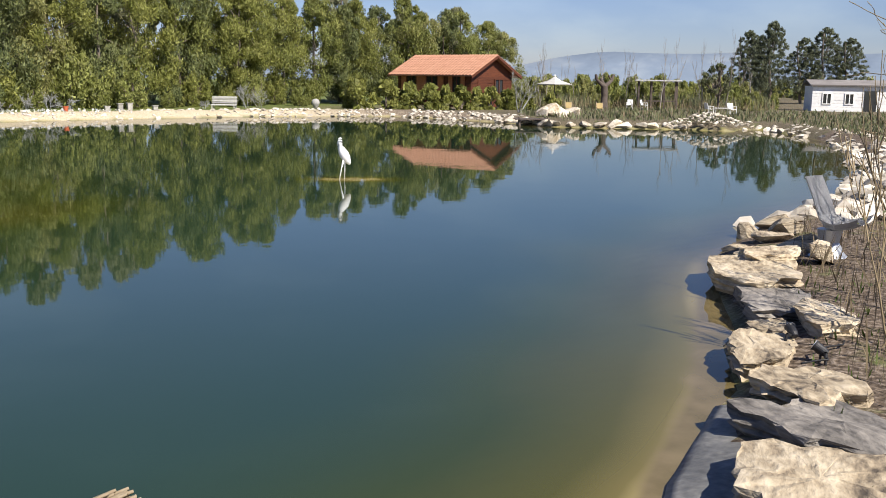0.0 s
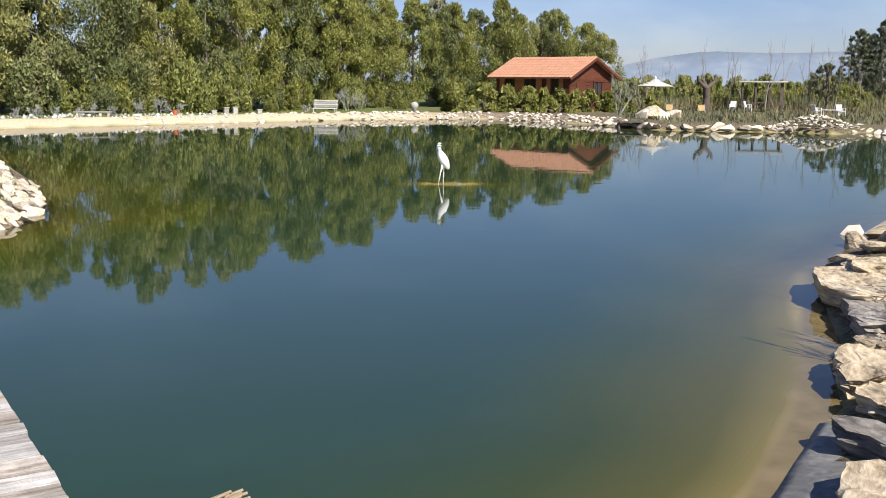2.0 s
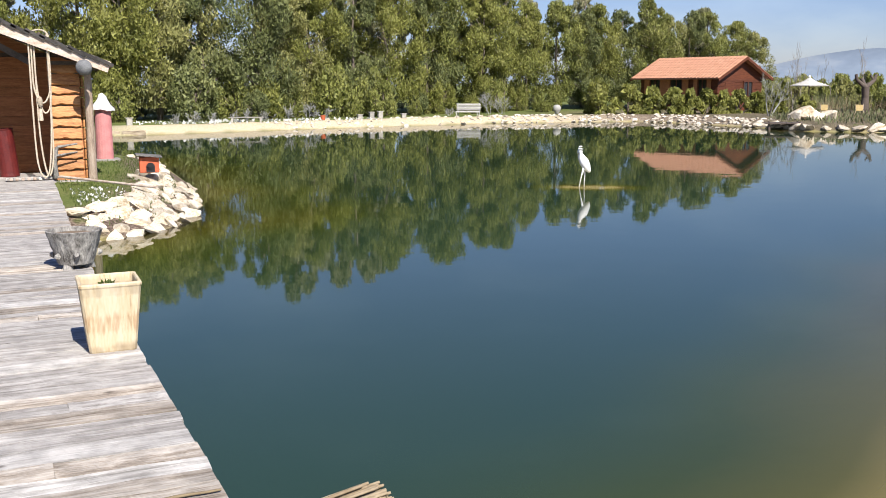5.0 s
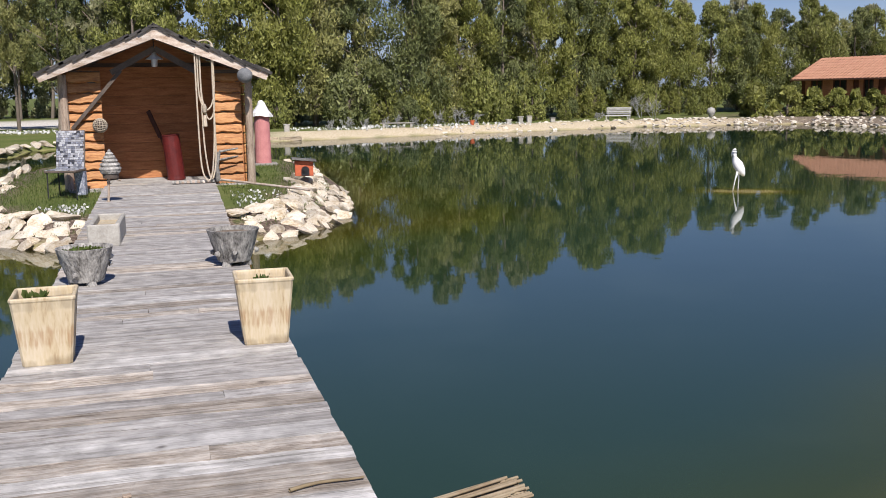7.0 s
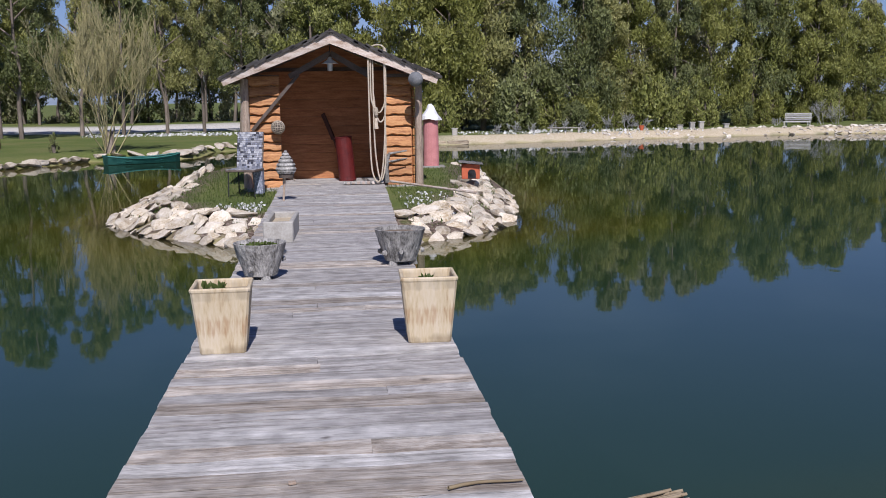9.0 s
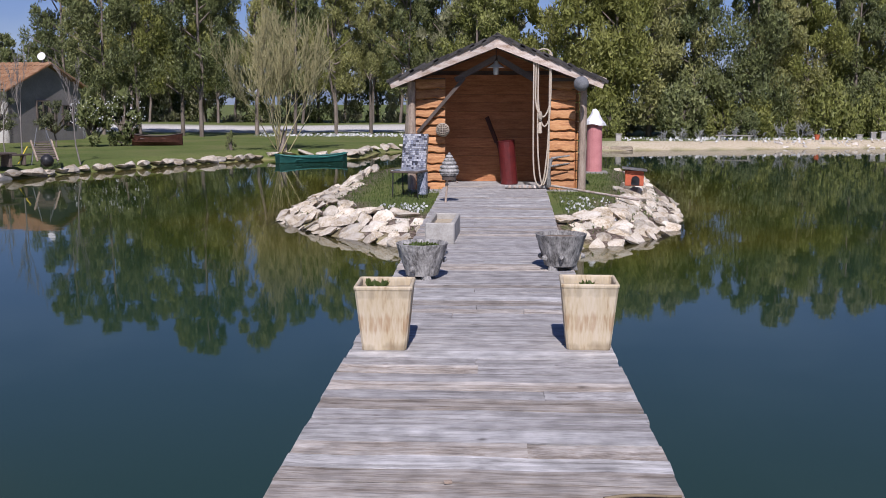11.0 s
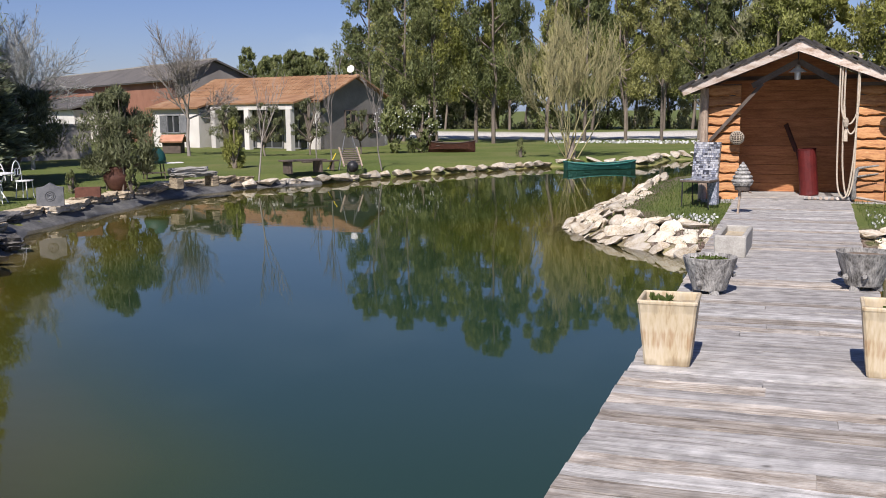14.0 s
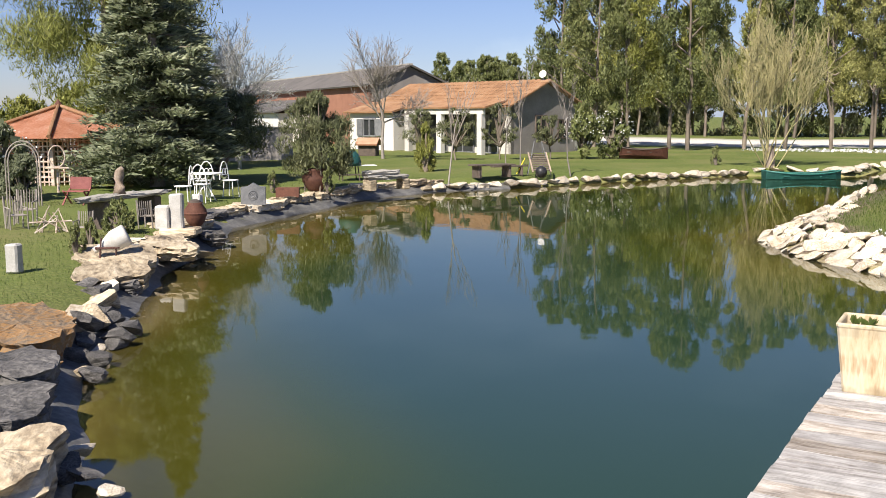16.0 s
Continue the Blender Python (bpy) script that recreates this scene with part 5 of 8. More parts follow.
# left shore: a close row of flat pale stones at the water's edge
for x, y, a in along(chain(38, 47), 0.46):
    nx, ny = math.sin(a), -math.cos(a)
    if y < 22.4:
        continue
    s = 0.62 * rk.uniform(0.75, 1.25)
    stone_at(left_bank, ROCKS["stone" if rk.random() < 0.85 else "slab"][rk.randrange(4)], x + nx * (0.10 + rk.uniform(-0.06, 0.06)), y + ny * (0.10 + rk.uniform(-0.06, 0.06)), 0.13 + rk.uniform(-0.02, 0.02), s * 1.55, s, s * 0.85, a + rk.uniform(-0.2, 0.2), 0.07)


def liner(pts, w_in, w_out, name, rise=0.2, rumple=0.04):
    """A strip of pond liner lying on the bank's foot, slightly rumpled."""
    V, F = [], []
    rows = [(x, y, a) for x, y, a in along(pts, 0.22)]
    for i, (x, y, a) in enumerate(rows):
        nx, ny = math.sin(a), -math.cos(a)
        wob = noise.noise(Vector((x, y, 0)) * 0.9) * 0.16
        for o, zz in ((-w_in + wob, -0.03), (-w_in * 0.5, rumple * 0.6), (0.05, rise * 0.4), (w_out * 0.6, rise * 0.7), (w_out, rise)):
            V.append((x + nx * o, y + ny * o, zz + noise.noise(Vector((x * 2.3, y * 2.3, o * 4))) * rumple))
    for i in range(len(rows) - 1):
        for k in range(4):
            F.append((5 * i + k, 5 * i + k + 1, 5 * i + 6 + k, 5 * i + 5 + k))
    return mesh_np(name, V, F, M["liner"], True)


M["liner"] = surf("pond_liner", [(0.06, 0.06, 0.06), (0.12, 0.12, 0.115), (0.21, 0.205, 0.19)], 2.5, 0.6, 0.4, 18)
thing("pond_liner", "dark grey rubber pond liner along the bank", "liner", kind="structure", data=liner(chain(42, 54), 0.1, 0.3, "liner", 0.17))
thing("pond_liner", "dark grey rubber pond liner along the slabs", "liner", kind="structure", data=liner(chain(0, 4), 0.02, 0.3, "liner", 0.07, 0.015))


# far shores: rubble too small and too many to count
def rubble(name, label, spots):
    V, F = [], []
    for x, y, z, s, src in spots:
        me = CHIPS[src]
        m = Matrix.Translation((x, y, z)) @ Euler((rk.uniform(-0.4, 0.4), rk.uniform(-0.4, 0.4), rk.uniform(0, 6.3))).to_matrix().to_4x4() @ Matrix.Diagonal((s * rk.uniform(1.0, 1.5), s, s * rk.uniform(0.6, 1.0), 1))
        k0 = len(V)
        V += [m @ v.co for v in me.vertices]
        F += [[k0 + i for i in p.vertices] for p in me.polygons]
    me = mesh_np(name, V, F, M["rubble"])
    return thing(name, label, "rubble", kind="stuff", data=me)


M["rubble"] = surf("pale_rubble", [(0.30, 0.25, 0.18), (0.50, 0.45, 0.37), (0.64, 0.60, 0.52)], 1.2, 0.9, 0.5, 9, vary=0.3, leaf=0.001)
sp = []
for x, y, a in along(chain(23, 27), 0.30):
    nx, ny = math.sin(a), -math.cos(a)
    for _ in range(5):
        o = rk.uniform(-0.1, 1.6)
        sp.append((x + nx * o + rk.uniform(-0.2, 0.2), y + ny * o, 0.03 + 0.27 * min(o, 1.1), rk.uniform(0.2, 0.5), rk.randrange(5)))
for x, y, a in along(chain(27, 31), 0.5):
    nx, ny = math.sin(a), -math.cos(a)
    if x < 12.8:
        continue
    for _ in range(4):
        o = rk.choice((rk.uniform(1.2, 1.9), rk.uniform(-0.1, 0.9)))
        sp.append((x + nx * o, y + ny * o, 0.02 + 0.27 * min(o, 1.1), rk.uniform(0.15, 0.5), rk.randrange(5)))
rubble("far_bank_rubble", "pale limestone rubble along the far shore", sp)
sp = []
for x, y, a in along(chain(9, 17), 0.32):
    nx, ny = math.sin(a), -math.cos(a)
    for _ in range(3):
        o = rk.uniform(-0.15, 1.5)
        sp.append((x + nx * o, y + ny * o, 0.04 + 0.2 * min(o, 1), rk.uniform(0.25, 0.7), rk.randrange(5)))
for _ in range(150):
    u, v = rk.gauss(0, 1.0), rk.gauss(0, 0.9)
    sp.append((36.5 + u * 0.75 + v * 0.25, 27.0 - u * 0.6 + v * 0.5, 0.15 + 0.6 * math.exp(-(u * u + v * v) / 2), rk.uniform(0.12, 0.36), rk.randrange(5)))
rubble("right_bank_rubble", "tumbled limestone rubble along the curving shore", sp)
far_edge = edging("point_edging", "row of white boulders round the far point")
for x, y, a in along(chain(19, 23), 0.62):
    nx, ny = math.sin(a), -math.cos(a)
    s = rk.uniform(0.52, 0.85)
    stone_at(far_edge, ROCKS["stone"][rk.randrange(6)], x + nx * 0.25, y + ny * 0.25, 0.14, s * 1.3, s, s * 0.85, rk.uniform(0, 6), 0.3)
for x, y, z, sx, sz in ((34.7, 34.7, 0.62, 2.0, 1.7), (35.6, 34.3, 0.5, 1.3, 1.3), (34.0, 34.8, 0.45, 1.1, 1.1), (35.6, 34.2, 0.42, 0.7, 0.7), (34.6, 34.3, 0.4, 0.8, 0.6)):
    stone_at(far_edge, ROCKS["stone"][rk.randrange(6)], x, y, z, sx, sx * 0.8, sz, rk.uniform(0, 6), 0.3)
for x, y, a in along(chain(33, 38), 0.6):
    nx, ny = math.sin(a), -math.cos(a)
    s = rk.uniform(0.55, 0.95)
    stone_at(far_edge, ROCKS["stone"][rk.randrange(6)], x + nx * 0.3, y + ny * 0.3, 0.2, s * 1.2, s, s * 0.7, rk.uniform(0, 6), 0.3)

# ---- on the jetty ----
def streaked(m, colour, z0, z1, amount, stretch):
    """Lays run-down stains of one colour over a material, between two heights on the thing."""
    N, L = m.node_tree.nodes, m.node_tree.links
    b = N["Principled BSDF"]
    src = b.inputs["Base Color"].links[0].from_socket
    tc, mp, n, sep, up, dn, mul, mix = [N.new("ShaderNode" + k) for k in ("TexCoord", "Mapping", "TexNoise", "SeparateXYZ", "MapRange", "MapRange", "Math", "Mix")]
    L.new(tc.outputs["Object"], mp.inputs["Vector"])
    L.new(tc.outputs["Object"], sep.inputs[0])
    mp.inputs["Scale"].default_value = stretch
    n.inputs["Scale"].default_value, n.inputs["Detail"].default_value = 1.0, 5
    L.new(mp.outputs[0], n.inputs["Vector"])
    up.inputs["From Min"].default_value, up.inputs["From Max"].default_value = z0, z0 + 0.35 * (z1 - z0)
    dn.inputs["From Min"].default_value, dn.inputs["From Max"].default_value = z1, z0 + 0.6 * (z1 - z0)
    L.new(sep.outputs[2], up.inputs["Value"])
    L.new(sep.outputs[2], dn.inputs["Value"])
    mul.operation = "MULTIPLY"
    L.new(up.outputs[0], mul.inputs[0])
    L.new(dn.outputs[0], mul.inputs[1])
    ragged, cut = N.new("ShaderNodeMath"), N.new("ShaderNodeMapRange")
    ragged.operation = "MULTIPLY"
    L.new(mul.outputs[0], ragged.inputs[0])
    L.new(n.outputs["Fac"], ragged.inputs[1])
    cut.inputs["From Min"].default_value, cut.inputs["From Max"].default_value, cut.inputs["To Max"].default_value = 0.36, 0.58, amount
    L.new(ragged.outputs[0], cut.inputs["Value"])
    mix.data_type = "RGBA"
    mix.inputs[7].default_value = (*colour, 1)
    L.new(cut.outputs[0], mix.inputs[0])
    L.new(src, mix.inputs[6])
    L.new(mix.outputs[2], b.inputs["Base Color"])
    return m


streaked(M["yellow_pot"], (0.33, 0.19, 0.09), 0.04, 0.33, 0.6, (60, 60, 2.6))
streaked(M["yellow_pot"], (0.26, 0.20, 0.12), -0.12, 0.13, 0.8, (9, 9, 5))
streaked(M["yellow_pot"], (0.30, 0.25, 0.17), 0.30, 0.46, 0.6, (16, 16, 6))


def square_pot(label, plants, seed):
    """A tall square pot that widens to its rim, hollow, with soil."""
    root = thing("square_planter", label, "planter", "square planters")
    bm = bmesh.new()

    def ring(h, z):
        c = 0.014
        return [bm.verts.new((x, y, z)) for x, y in ((-h + c, -h), (h - c, -h), (h, -h + c), (h, h - c), (h - c, h), (-h + c, h), (-h, h - c), (-h, -h + c))]
    rows = [ring(0.138, 0), ring(0.142, 0.010), ring(0.182, 0.398), ring(0.187, 0.408), ring(0.188, 0.420), ring(0.184, 0.428), ring(0.170, 0.428), ring(0.164, 0.420), ring(0.157, 0.34)]
    for a, b in zip(rows, rows[1:]):
        for k in range(8):
            bm.faces.new((a[k], a[(k + 1) % 8], b[(k + 1) % 8], b[k]))
    bm.faces.new(rows[0][::-1])
    part("pot", bm, M["yellow_pot"], root)
    bm = bmesh.new()
    bmesh.ops.create_grid(bm, x_segments=6, y_segments=6, size=0.158, matrix=Matrix.Translation((0, 0, 0.375)))
    part("soil", rough_up(bm, 0.012, 12, seed), M["sand_soil"], root, "dry pale sandy soil")
    if plants:
        rg = np.random.default_rng(seed)
        for k in range(plants // 9 + 1):
            sd = bmesh.new()
            base = Vector((rg.normal(-0.03, 0.05), rg.normal(0.03, 0.05), 0.37))
            stem = sd.verts.new(base)
            for _ in range(7):
                d = Vector((rg.normal() * 0.6, rg.normal() * 0.6, 1.0)).normalized()
                side = d.cross(Vector((rg.normal(), rg.normal(), 0.2))).normalized()
                ln = rg.uniform(0.04, 0.085)
                sd.faces.new((stem, sd.verts.new(base + d * ln * 0.6 + side * ln * 0.2), sd.verts.new(base + d * ln), sd.verts.new(base + d * ln * 0.6 - side * ln * 0.2)))
            part("seedling", sd, M["grass"], root)
    return root


a = square_pot("tall square ochre cast-stone pot with green seedlings", 60, 1)
a.matrix_world = pose(-0.62, 6.17, DECK, 0, 0, 1.0) @ Matrix.Diagonal((0.98, 0.98, 0.985, 1))
b = square_pot("tall square ochre cast-stone pot with bare soil", 14, 2)
b.matrix_world = pose(0.677, 6.25, DECK, 0, 0, -1.5) @ Matrix.Diagonal((0.97, 0.97, 1.01, 1))


def bark_pot(label, weeds, seed):
    """A round grey pot cast like bark, with three stub feet and knots."""
    root = thing("round_planter", label, "planter", "bark-textured round planters")
    bm = lathe([(0.14, 0.035)] + [(0.155 + 0.087 * k / 13, 0.04 + 0.28 * k / 13) for k in range(14)] + [(0.25, 0.345), (0.236, 0.348), (0.222, 0.31), (0.205, 0.24)], 64)
    for v in bm.verts:
        th = math.atan2(v.co.y, v.co.x)
        if v.co.z < 0.33 and v.co.xy.length > 0.15:
            q = v.co + Vector((seed, 0, 0))
            rib = noise.noise(Vector((math.cos(th) * 9 + seed, math.sin(th) * 9, q.z * 5)))
            v.co.xy *= 1 + 0.025 * rib + 0.035 * noise.noise(Vector((q.x * 26, q.y * 26, q.z * 12)))
    part("pot", bm, M["bark_pot"], root)
    for k in range(3):
        th = k * 2.1 + 0.6
        part("foot", rough_up(cyl(0.05, 0.04, 0.07, (0.12 * math.cos(th), 0.12 * math.sin(th), -0.005), 8), 0.01, 9), M["bark_pot"], root)
    r = random.Random(seed)
    for k in range(6):
        th, zz = r.uniform(0, 6.28), r.uniform(0.1, 0.26)
        rr = 0.165 + 0.08 * (zz / 0.31)
        part("knot", cyl(0.032, 0.017, 0.035, (rr * math.cos(th), rr * math.sin(th), zz), 8, None, Vector((math.cos(th), math.sin(th), 0)).to_track_quat("Z", "Y").to_matrix().to_4x4()), M["bark_pot"], root)
    bm = bmesh.new()
    bmesh.ops.create_circle(bm, cap_ends=True, segments=20, radius=0.218, matrix=Matrix.Translation((0, 0, 0.305)))
    part("soil", bm, M["soil"], root)
    if weeds:
        rg = np.random.default_rng(seed)
        n = 150
        th, q = rg.random(n) * 6.28, 0.19 * np.sqrt(rg.random(n))
        c = np.stack([q * np.cos(th), q * np.sin(th), rg.uniform(0.307, 0.325, n)], 1)
        part("moss", quads_np("moss", leaf_quads(c, rg.normal(size=(n, 3)), rg.uniform(0.03, 0.05, n), rg, 0.7), M["grass"]), None, root)
    return root


bark_pot("round grey bark-textured pot with mossy soil", True, 3).matrix_world = pose(-0.56, 8.68, DECK, 0, 0, 20) @ Matrix.Scale(0.93, 4)
bark_pot("round grey bark-textured pot with dry soil", False, 4).matrix_world = pose(0.713, 9.25, DECK, 0, 0, 75) @ Matrix.Scale(0.97, 4)

trough = thing("stone_trough", "long pale stone trough of sandy soil at the jetty's edge", "trough", at=pose(-0.50, 11.42, DECK, 0, 0, -2))
bm = bmesh.new()
for sx, sy, c in ((0.33, 0.05, (0, -0.5, 0.11)), (0.33, 0.05, (0, 0.5, 0.11)), (0.05, 0.95, (-0.14, 0, 0.11)), (0.05, 0.95, (0.14, 0, 0.11))):
    box(sx, sy, 0.24, c, 0.012, bm)
part("basin", rough_up(bm, 0.008, 8), M["concrete"], trough)
part("soil", box(0.23, 0.95, 0.1, (0, 0, 0.11)), M["sand_soil"], trough)

# bundle of cut reeds lying against the jetty
bundle = thing("reed_bundle", "bundle of dry cut reeds leaning at the jetty", "reed bundle")
V = []
segs = []
r = random.Random(8)
for k in range(260):
    th, q = r.uniform(0, 6.28), 0.115 * math.sqrt(r.random())
    oy, oz = q * math.cos(th), q * math.sin(th) * 0.85
    end = 1.40 + r.uniform(-0.08, 0.04) - 0.25 * oz
    segs.append(((0.72 + r.uniform(-0.05, 0), 3.40 + oy, 0.26 + oz), (end, 3.47 + oy * 1.1, 0.325 + oz * 1.15), 0.0085, 0.0075))
part("reeds", tubes("reeds", segs, M["reed"], 5), None, bundle)
part("tie", rough_up(cyl(0.118, 0.118, 0.02, (0.93, 3.42, 0.28), 18, None, Matrix.Rotation(radians(90), 4, "Y")), 0.004), M["rope"], bundle)

# a plank's waney bark edge, added as a thin strip, and a chip of brick on the planks
stick = thing("bark_strip", "dark waney bark edge of a plank, added as a strip", "bark")
pts = [Vector((0.50 + 0.062 * k, 3.70 + 0.02 * math.sin(k * 0.9) + 0.012 * k, DECK + 0.012)) for k in range(6)]
part("wood", tubes("wood", [(p, q, 0.009 - 0.0008 * i, 0.0082 - 0.0008 * i) for i, (p, q) in enumerate(zip(pts, pts[1:]))], M["twig"], 6), None, stick)
tile = thing("brick_chip", "small brown chip of brick on the planks", "brick chip", at=pose(-0.12, 3.86, DECK + 0.008, 0, 0, 10))
part("chip", rough_up(box(0.035, 0.025, 0.012, (0, 0, 0), 0.003), 0.003, 20), M["post"], tile)

# ---- at the hut ----
lamp = thing("pendant_lamp", "white enamel pendant lamp with glass jar", "lamp", at=pose(0.13, HY + 0.12, 2.58) @ Matrix.Scale(1.14, 4))
part("shade", lathe([(0.03, 0.14), (0.04, 0.10), (0.13, 0.035), (0.14, 0.03), (0.125, 0.03), (0.035, 0.09)], 20), M["white"], lamp, smooth=True)
part("jar", lathe([(0.02, -0.09), (0.045, -0.08), (0.05, 0.02), (0.035, 0.06)], 14), M["metal"], lamp, "clear glass jar", True)
part("cord", rod((0, 0, 0.13), (0, 0, 0.36), 0.008), M["black"], lamp)

rope = thing("rope", "long pale hemp rope hung in loops", "rope")


def rope_run(pts, r0=0.016):
    out = []
    for p, q in zip(pts, pts[1:]):
        out.append((p, q, r0, r0))
    return out


RX, RY = 0.98, HY - 0.42
segs = []
for off, drop, w in ((0.0, 1.15, 0.13), (0.03, 1.32, 0.11), (-0.04, 2.40, 0.15), (0.02, 2.38, 0.10)):
    loop = []
    for k in range(25):
        u = k / 24
        x = RX + off - w * math.cos(u * math.pi) * (1 + 0.12 * math.sin(u * 9 + off * 50))
        top = 2.86 + 0.02 * off
        zz = top - drop * math.sin(u * math.pi) ** 0.35
        loop.append((x, RY + off * 0.6, max(zz, 0.46)))
    segs += rope_run(loop)
arch = [(RX - 0.15 * math.cos(math.pi * k / 10), RY, 2.80 + 0.12 * math.sin(math.pi * k / 10)) for k in range(11)]
segs += rope_run(arch)
part("strand", tubes("strand", segs, M["rope"], 6), None, rope)
part("knot", rough_up(lathe([(0.0, -0.09), (0.035, -0.05), (0.045, 0.02), (0.03, 0.08), (0, 0.1)], 10), 0.012, 12), M["rope"], rope).location = (RX - 0.05, RY - 0.02, 1.72)
part("tassel", lathe([(0.04, -0.2), (0.03, -0.05), (0.02, 0)], 8), M["rope"], rope).location = (RX - 0.05, RY - 0.02, 1.62)
part("peg", rod((RX, RY - 0.05, 2.86), (RX, HY, 2.86), 0.02), M["beam"], rope)

ball = thing("stone_ball", "grey stone ball on the hut's corner post", "ball", at=pose(1.645, HY - 0.62, 2.30))
bm = bmesh.new()
bmesh.ops.create_icosphere(bm, subdivisions=3, radius=0.135)
part("sphere", bm, M["stone_grey"], ball, smooth=True)
float_ = thing("glass_float", "dark netted float hung on the hut wall", "float", at=pose(-0.85, HY - 0.14, 1.47))
bm = bmesh.new()
bmesh.ops.create_icosphere(bm, subdivisions=3, radius=0.115)
part("core", bm, M["beam"], float_, smooth=True)
segs = []
for k in range(8):
    ring = [Vector((0.122 * math.cos(t), 0.122 * math.sin(t) * math.cos(k * 0.39), 0.122 * math.sin(t) * math.sin(k * 0.39))) for t in [2 * math.pi * j / 20 for j in range(21)]]
    segs += rope_run(ring, 0.007)
for k in range(8):
    ring = [Vector((0.122 * math.sin(t) * math.sin(k * 0.39), 0.122 * math.sin(t) * math.cos(k * 0.39), 0.122 * math.cos(t))) for t in [2 * math.pi * j / 20 for j in range(21)]]
    segs += rope_run(ring, 0.007)
part("net", tubes("net", segs, M["rope"], 4), None, float_)

lantern = thing("lantern", "hive-shaped wicker lantern on a leaning stick", "lantern", at=pose(-0.61, 15.55, DECK + 0.02))
part("stick", rod((-0.08, 0.05, -0.3), (-0.02, 0, 0.42), 0.02, 0.016), M["post"], lantern)
for k, (r0, z0) in enumerate(((0.15, 0.44), (0.165, 0.48), (0.15, 0.54), (0.12, 0.60), (0.09, 0.65), (0.06, 0.70), (0.03, 0.74))):
    part("wicker_ring", lathe([(r0 - 0.02, z0 - 0.032), (r0, z0), (r0 - 0.02, z0 + 0.03)], 16), M["bark_pot"], lantern)
part("core", lathe([(0.11, 0.34), (0.12, 0.42), (0.05, 0.68)], 12), M["beam"], lantern)
part("bracket", rod((-0.02, 0, 0.36), (0.14, 0.02, 0.30), 0.014), M["post"], lantern)

bin_ = thing("milk_churn", "tall dark red painted metal drum in the hut", "drum", at=pose(0.42, HY + 1.2, FL, 0, -5, 0) @ Matrix.Diagonal((0.98, 0.98, 1.14, 1)))
part("body", lathe([(0.17, 0), (0.175, 0.02), (0.17, 0.06), (0.17, 0.74), (0.18, 0.76), (0.16, 0.77), (0.15, 0.7)], 20), M["red_paint"], bin_, smooth=False)
paddle = thing("paddle", "dark red wooden paddle propped behind the drum", "paddle")
part("blade", beam((0.16, HY + 1.42, 1.18), (-0.04, HY + 1.62, 1.68), 0.035, 0.085), M["iron"], paddle)
part("shaft", rod((0.35, HY + 1.3, 0.5), (0.16, HY + 1.42, 1.2), 0.022), M["iron"], paddle)
mat_ = thing("rope_mat", "worn grey lettered board on the threshold", "sign", at=pose(0.68, HY - 0.30, DECK + 0.02, 0, 0, -1))
part("board", box(0.74, 0.16, 0.05, (0, 0, 0.02), 0.01), M["bark_pot"], mat_)
for k in range(7):
    part("mark", box(0.05, 0.012, 0.055, (-0.28 + k * 0.092, -0.085, 0.02), 0.004), M["barge"], mat_)
coil = thing("driftwood", "grey twisted driftwood beside the opening", "driftwood")
part("wood", tubes("wood", [((1.12, HY - 0.16, 0.42), (1.10, HY - 0.2, 0.7), 0.05, 0.045), ((1.10, HY - 0.2, 0.7), (1.16, HY - 0.18, 0.95), 0.045, 0.03), ((1.16, HY - 0.18, 0.95), (1.5, HY - 0.14, 1.0), 0.025, 0.015), ((1.12, HY - 0.2, 0.8), (1.5, HY - 0.14, 0.86), 0.02, 0.012)], M["bark_pot"], 7), None, coil)
pole = thing("wooden_pole", "thin grey pole lying across the island's grass", "pole")
part("shaft", rod((1.15, HY - 0.5, 0.47), (2.5, HY - 2.2, 0.38), 0.022), M["barge"], pole)

# mosaic chair on the island's grass
chair = thing("mosaic_chair", "chair clad in grey mosaic tiles on thin legs", "chair", at=pose(-1.38, 17.2, 0.36, 0, 0, -16))
part("seat", box(0.52, 0.5, 0.04, (0, 0, 0.42), 0.01), M["beam"], chair)
part("backrest", box(0.48, 0.035, 0.64, (0, 0.30, 0.75), 0.01, None, Matrix.Rotation(radians(-11), 4, "X")), M["beam"], chair)
r = random.Random(14)
for nm, cs in (("white_mosaic", [(0.34, 0.345, 0.36), (0.48, 0.485, 0.50)]), ("blue_mosaic", [(0.15, 0.16, 0.19), (0.28, 0.29, 0.32)]), ("dark_mosaic", [(0.025, 0.027, 0.035), (0.07, 0.072, 0.085)]), ("tan_mosaic", [(0.20, 0.15, 0.11), (0.34, 0.28, 0.22)])):
    M[nm] = surf(nm, cs, 20, 0.3, 0.1, 90, vary=0.25)
tile_me = [bm_mesh("tile", box(1, 1, 0.008, (0, 0, 0)), M[nm]) for nm in ("white_mosaic", "blue_mosaic", "dark_mosaic", "mosaic", "tan_mosaic")]


def tile_row(place, width, height):
    """Tiles of uneven length side by side in one row."""
    x = -width / 2
    while x < width / 2 - 0.02:
        w = min(r.uniform(0.028, 0.06), width / 2 - x)
        ob = new("tile", tile_me[r.choice((0, 0, 0, 0, 1, 1, 2, 3, 3))])
        ob.parent = chair
        ob.matrix_local = place(x + w / 2) @ Matrix.Diagonal((w - 0.005, height - 0.005, 1, 1))
        x += w


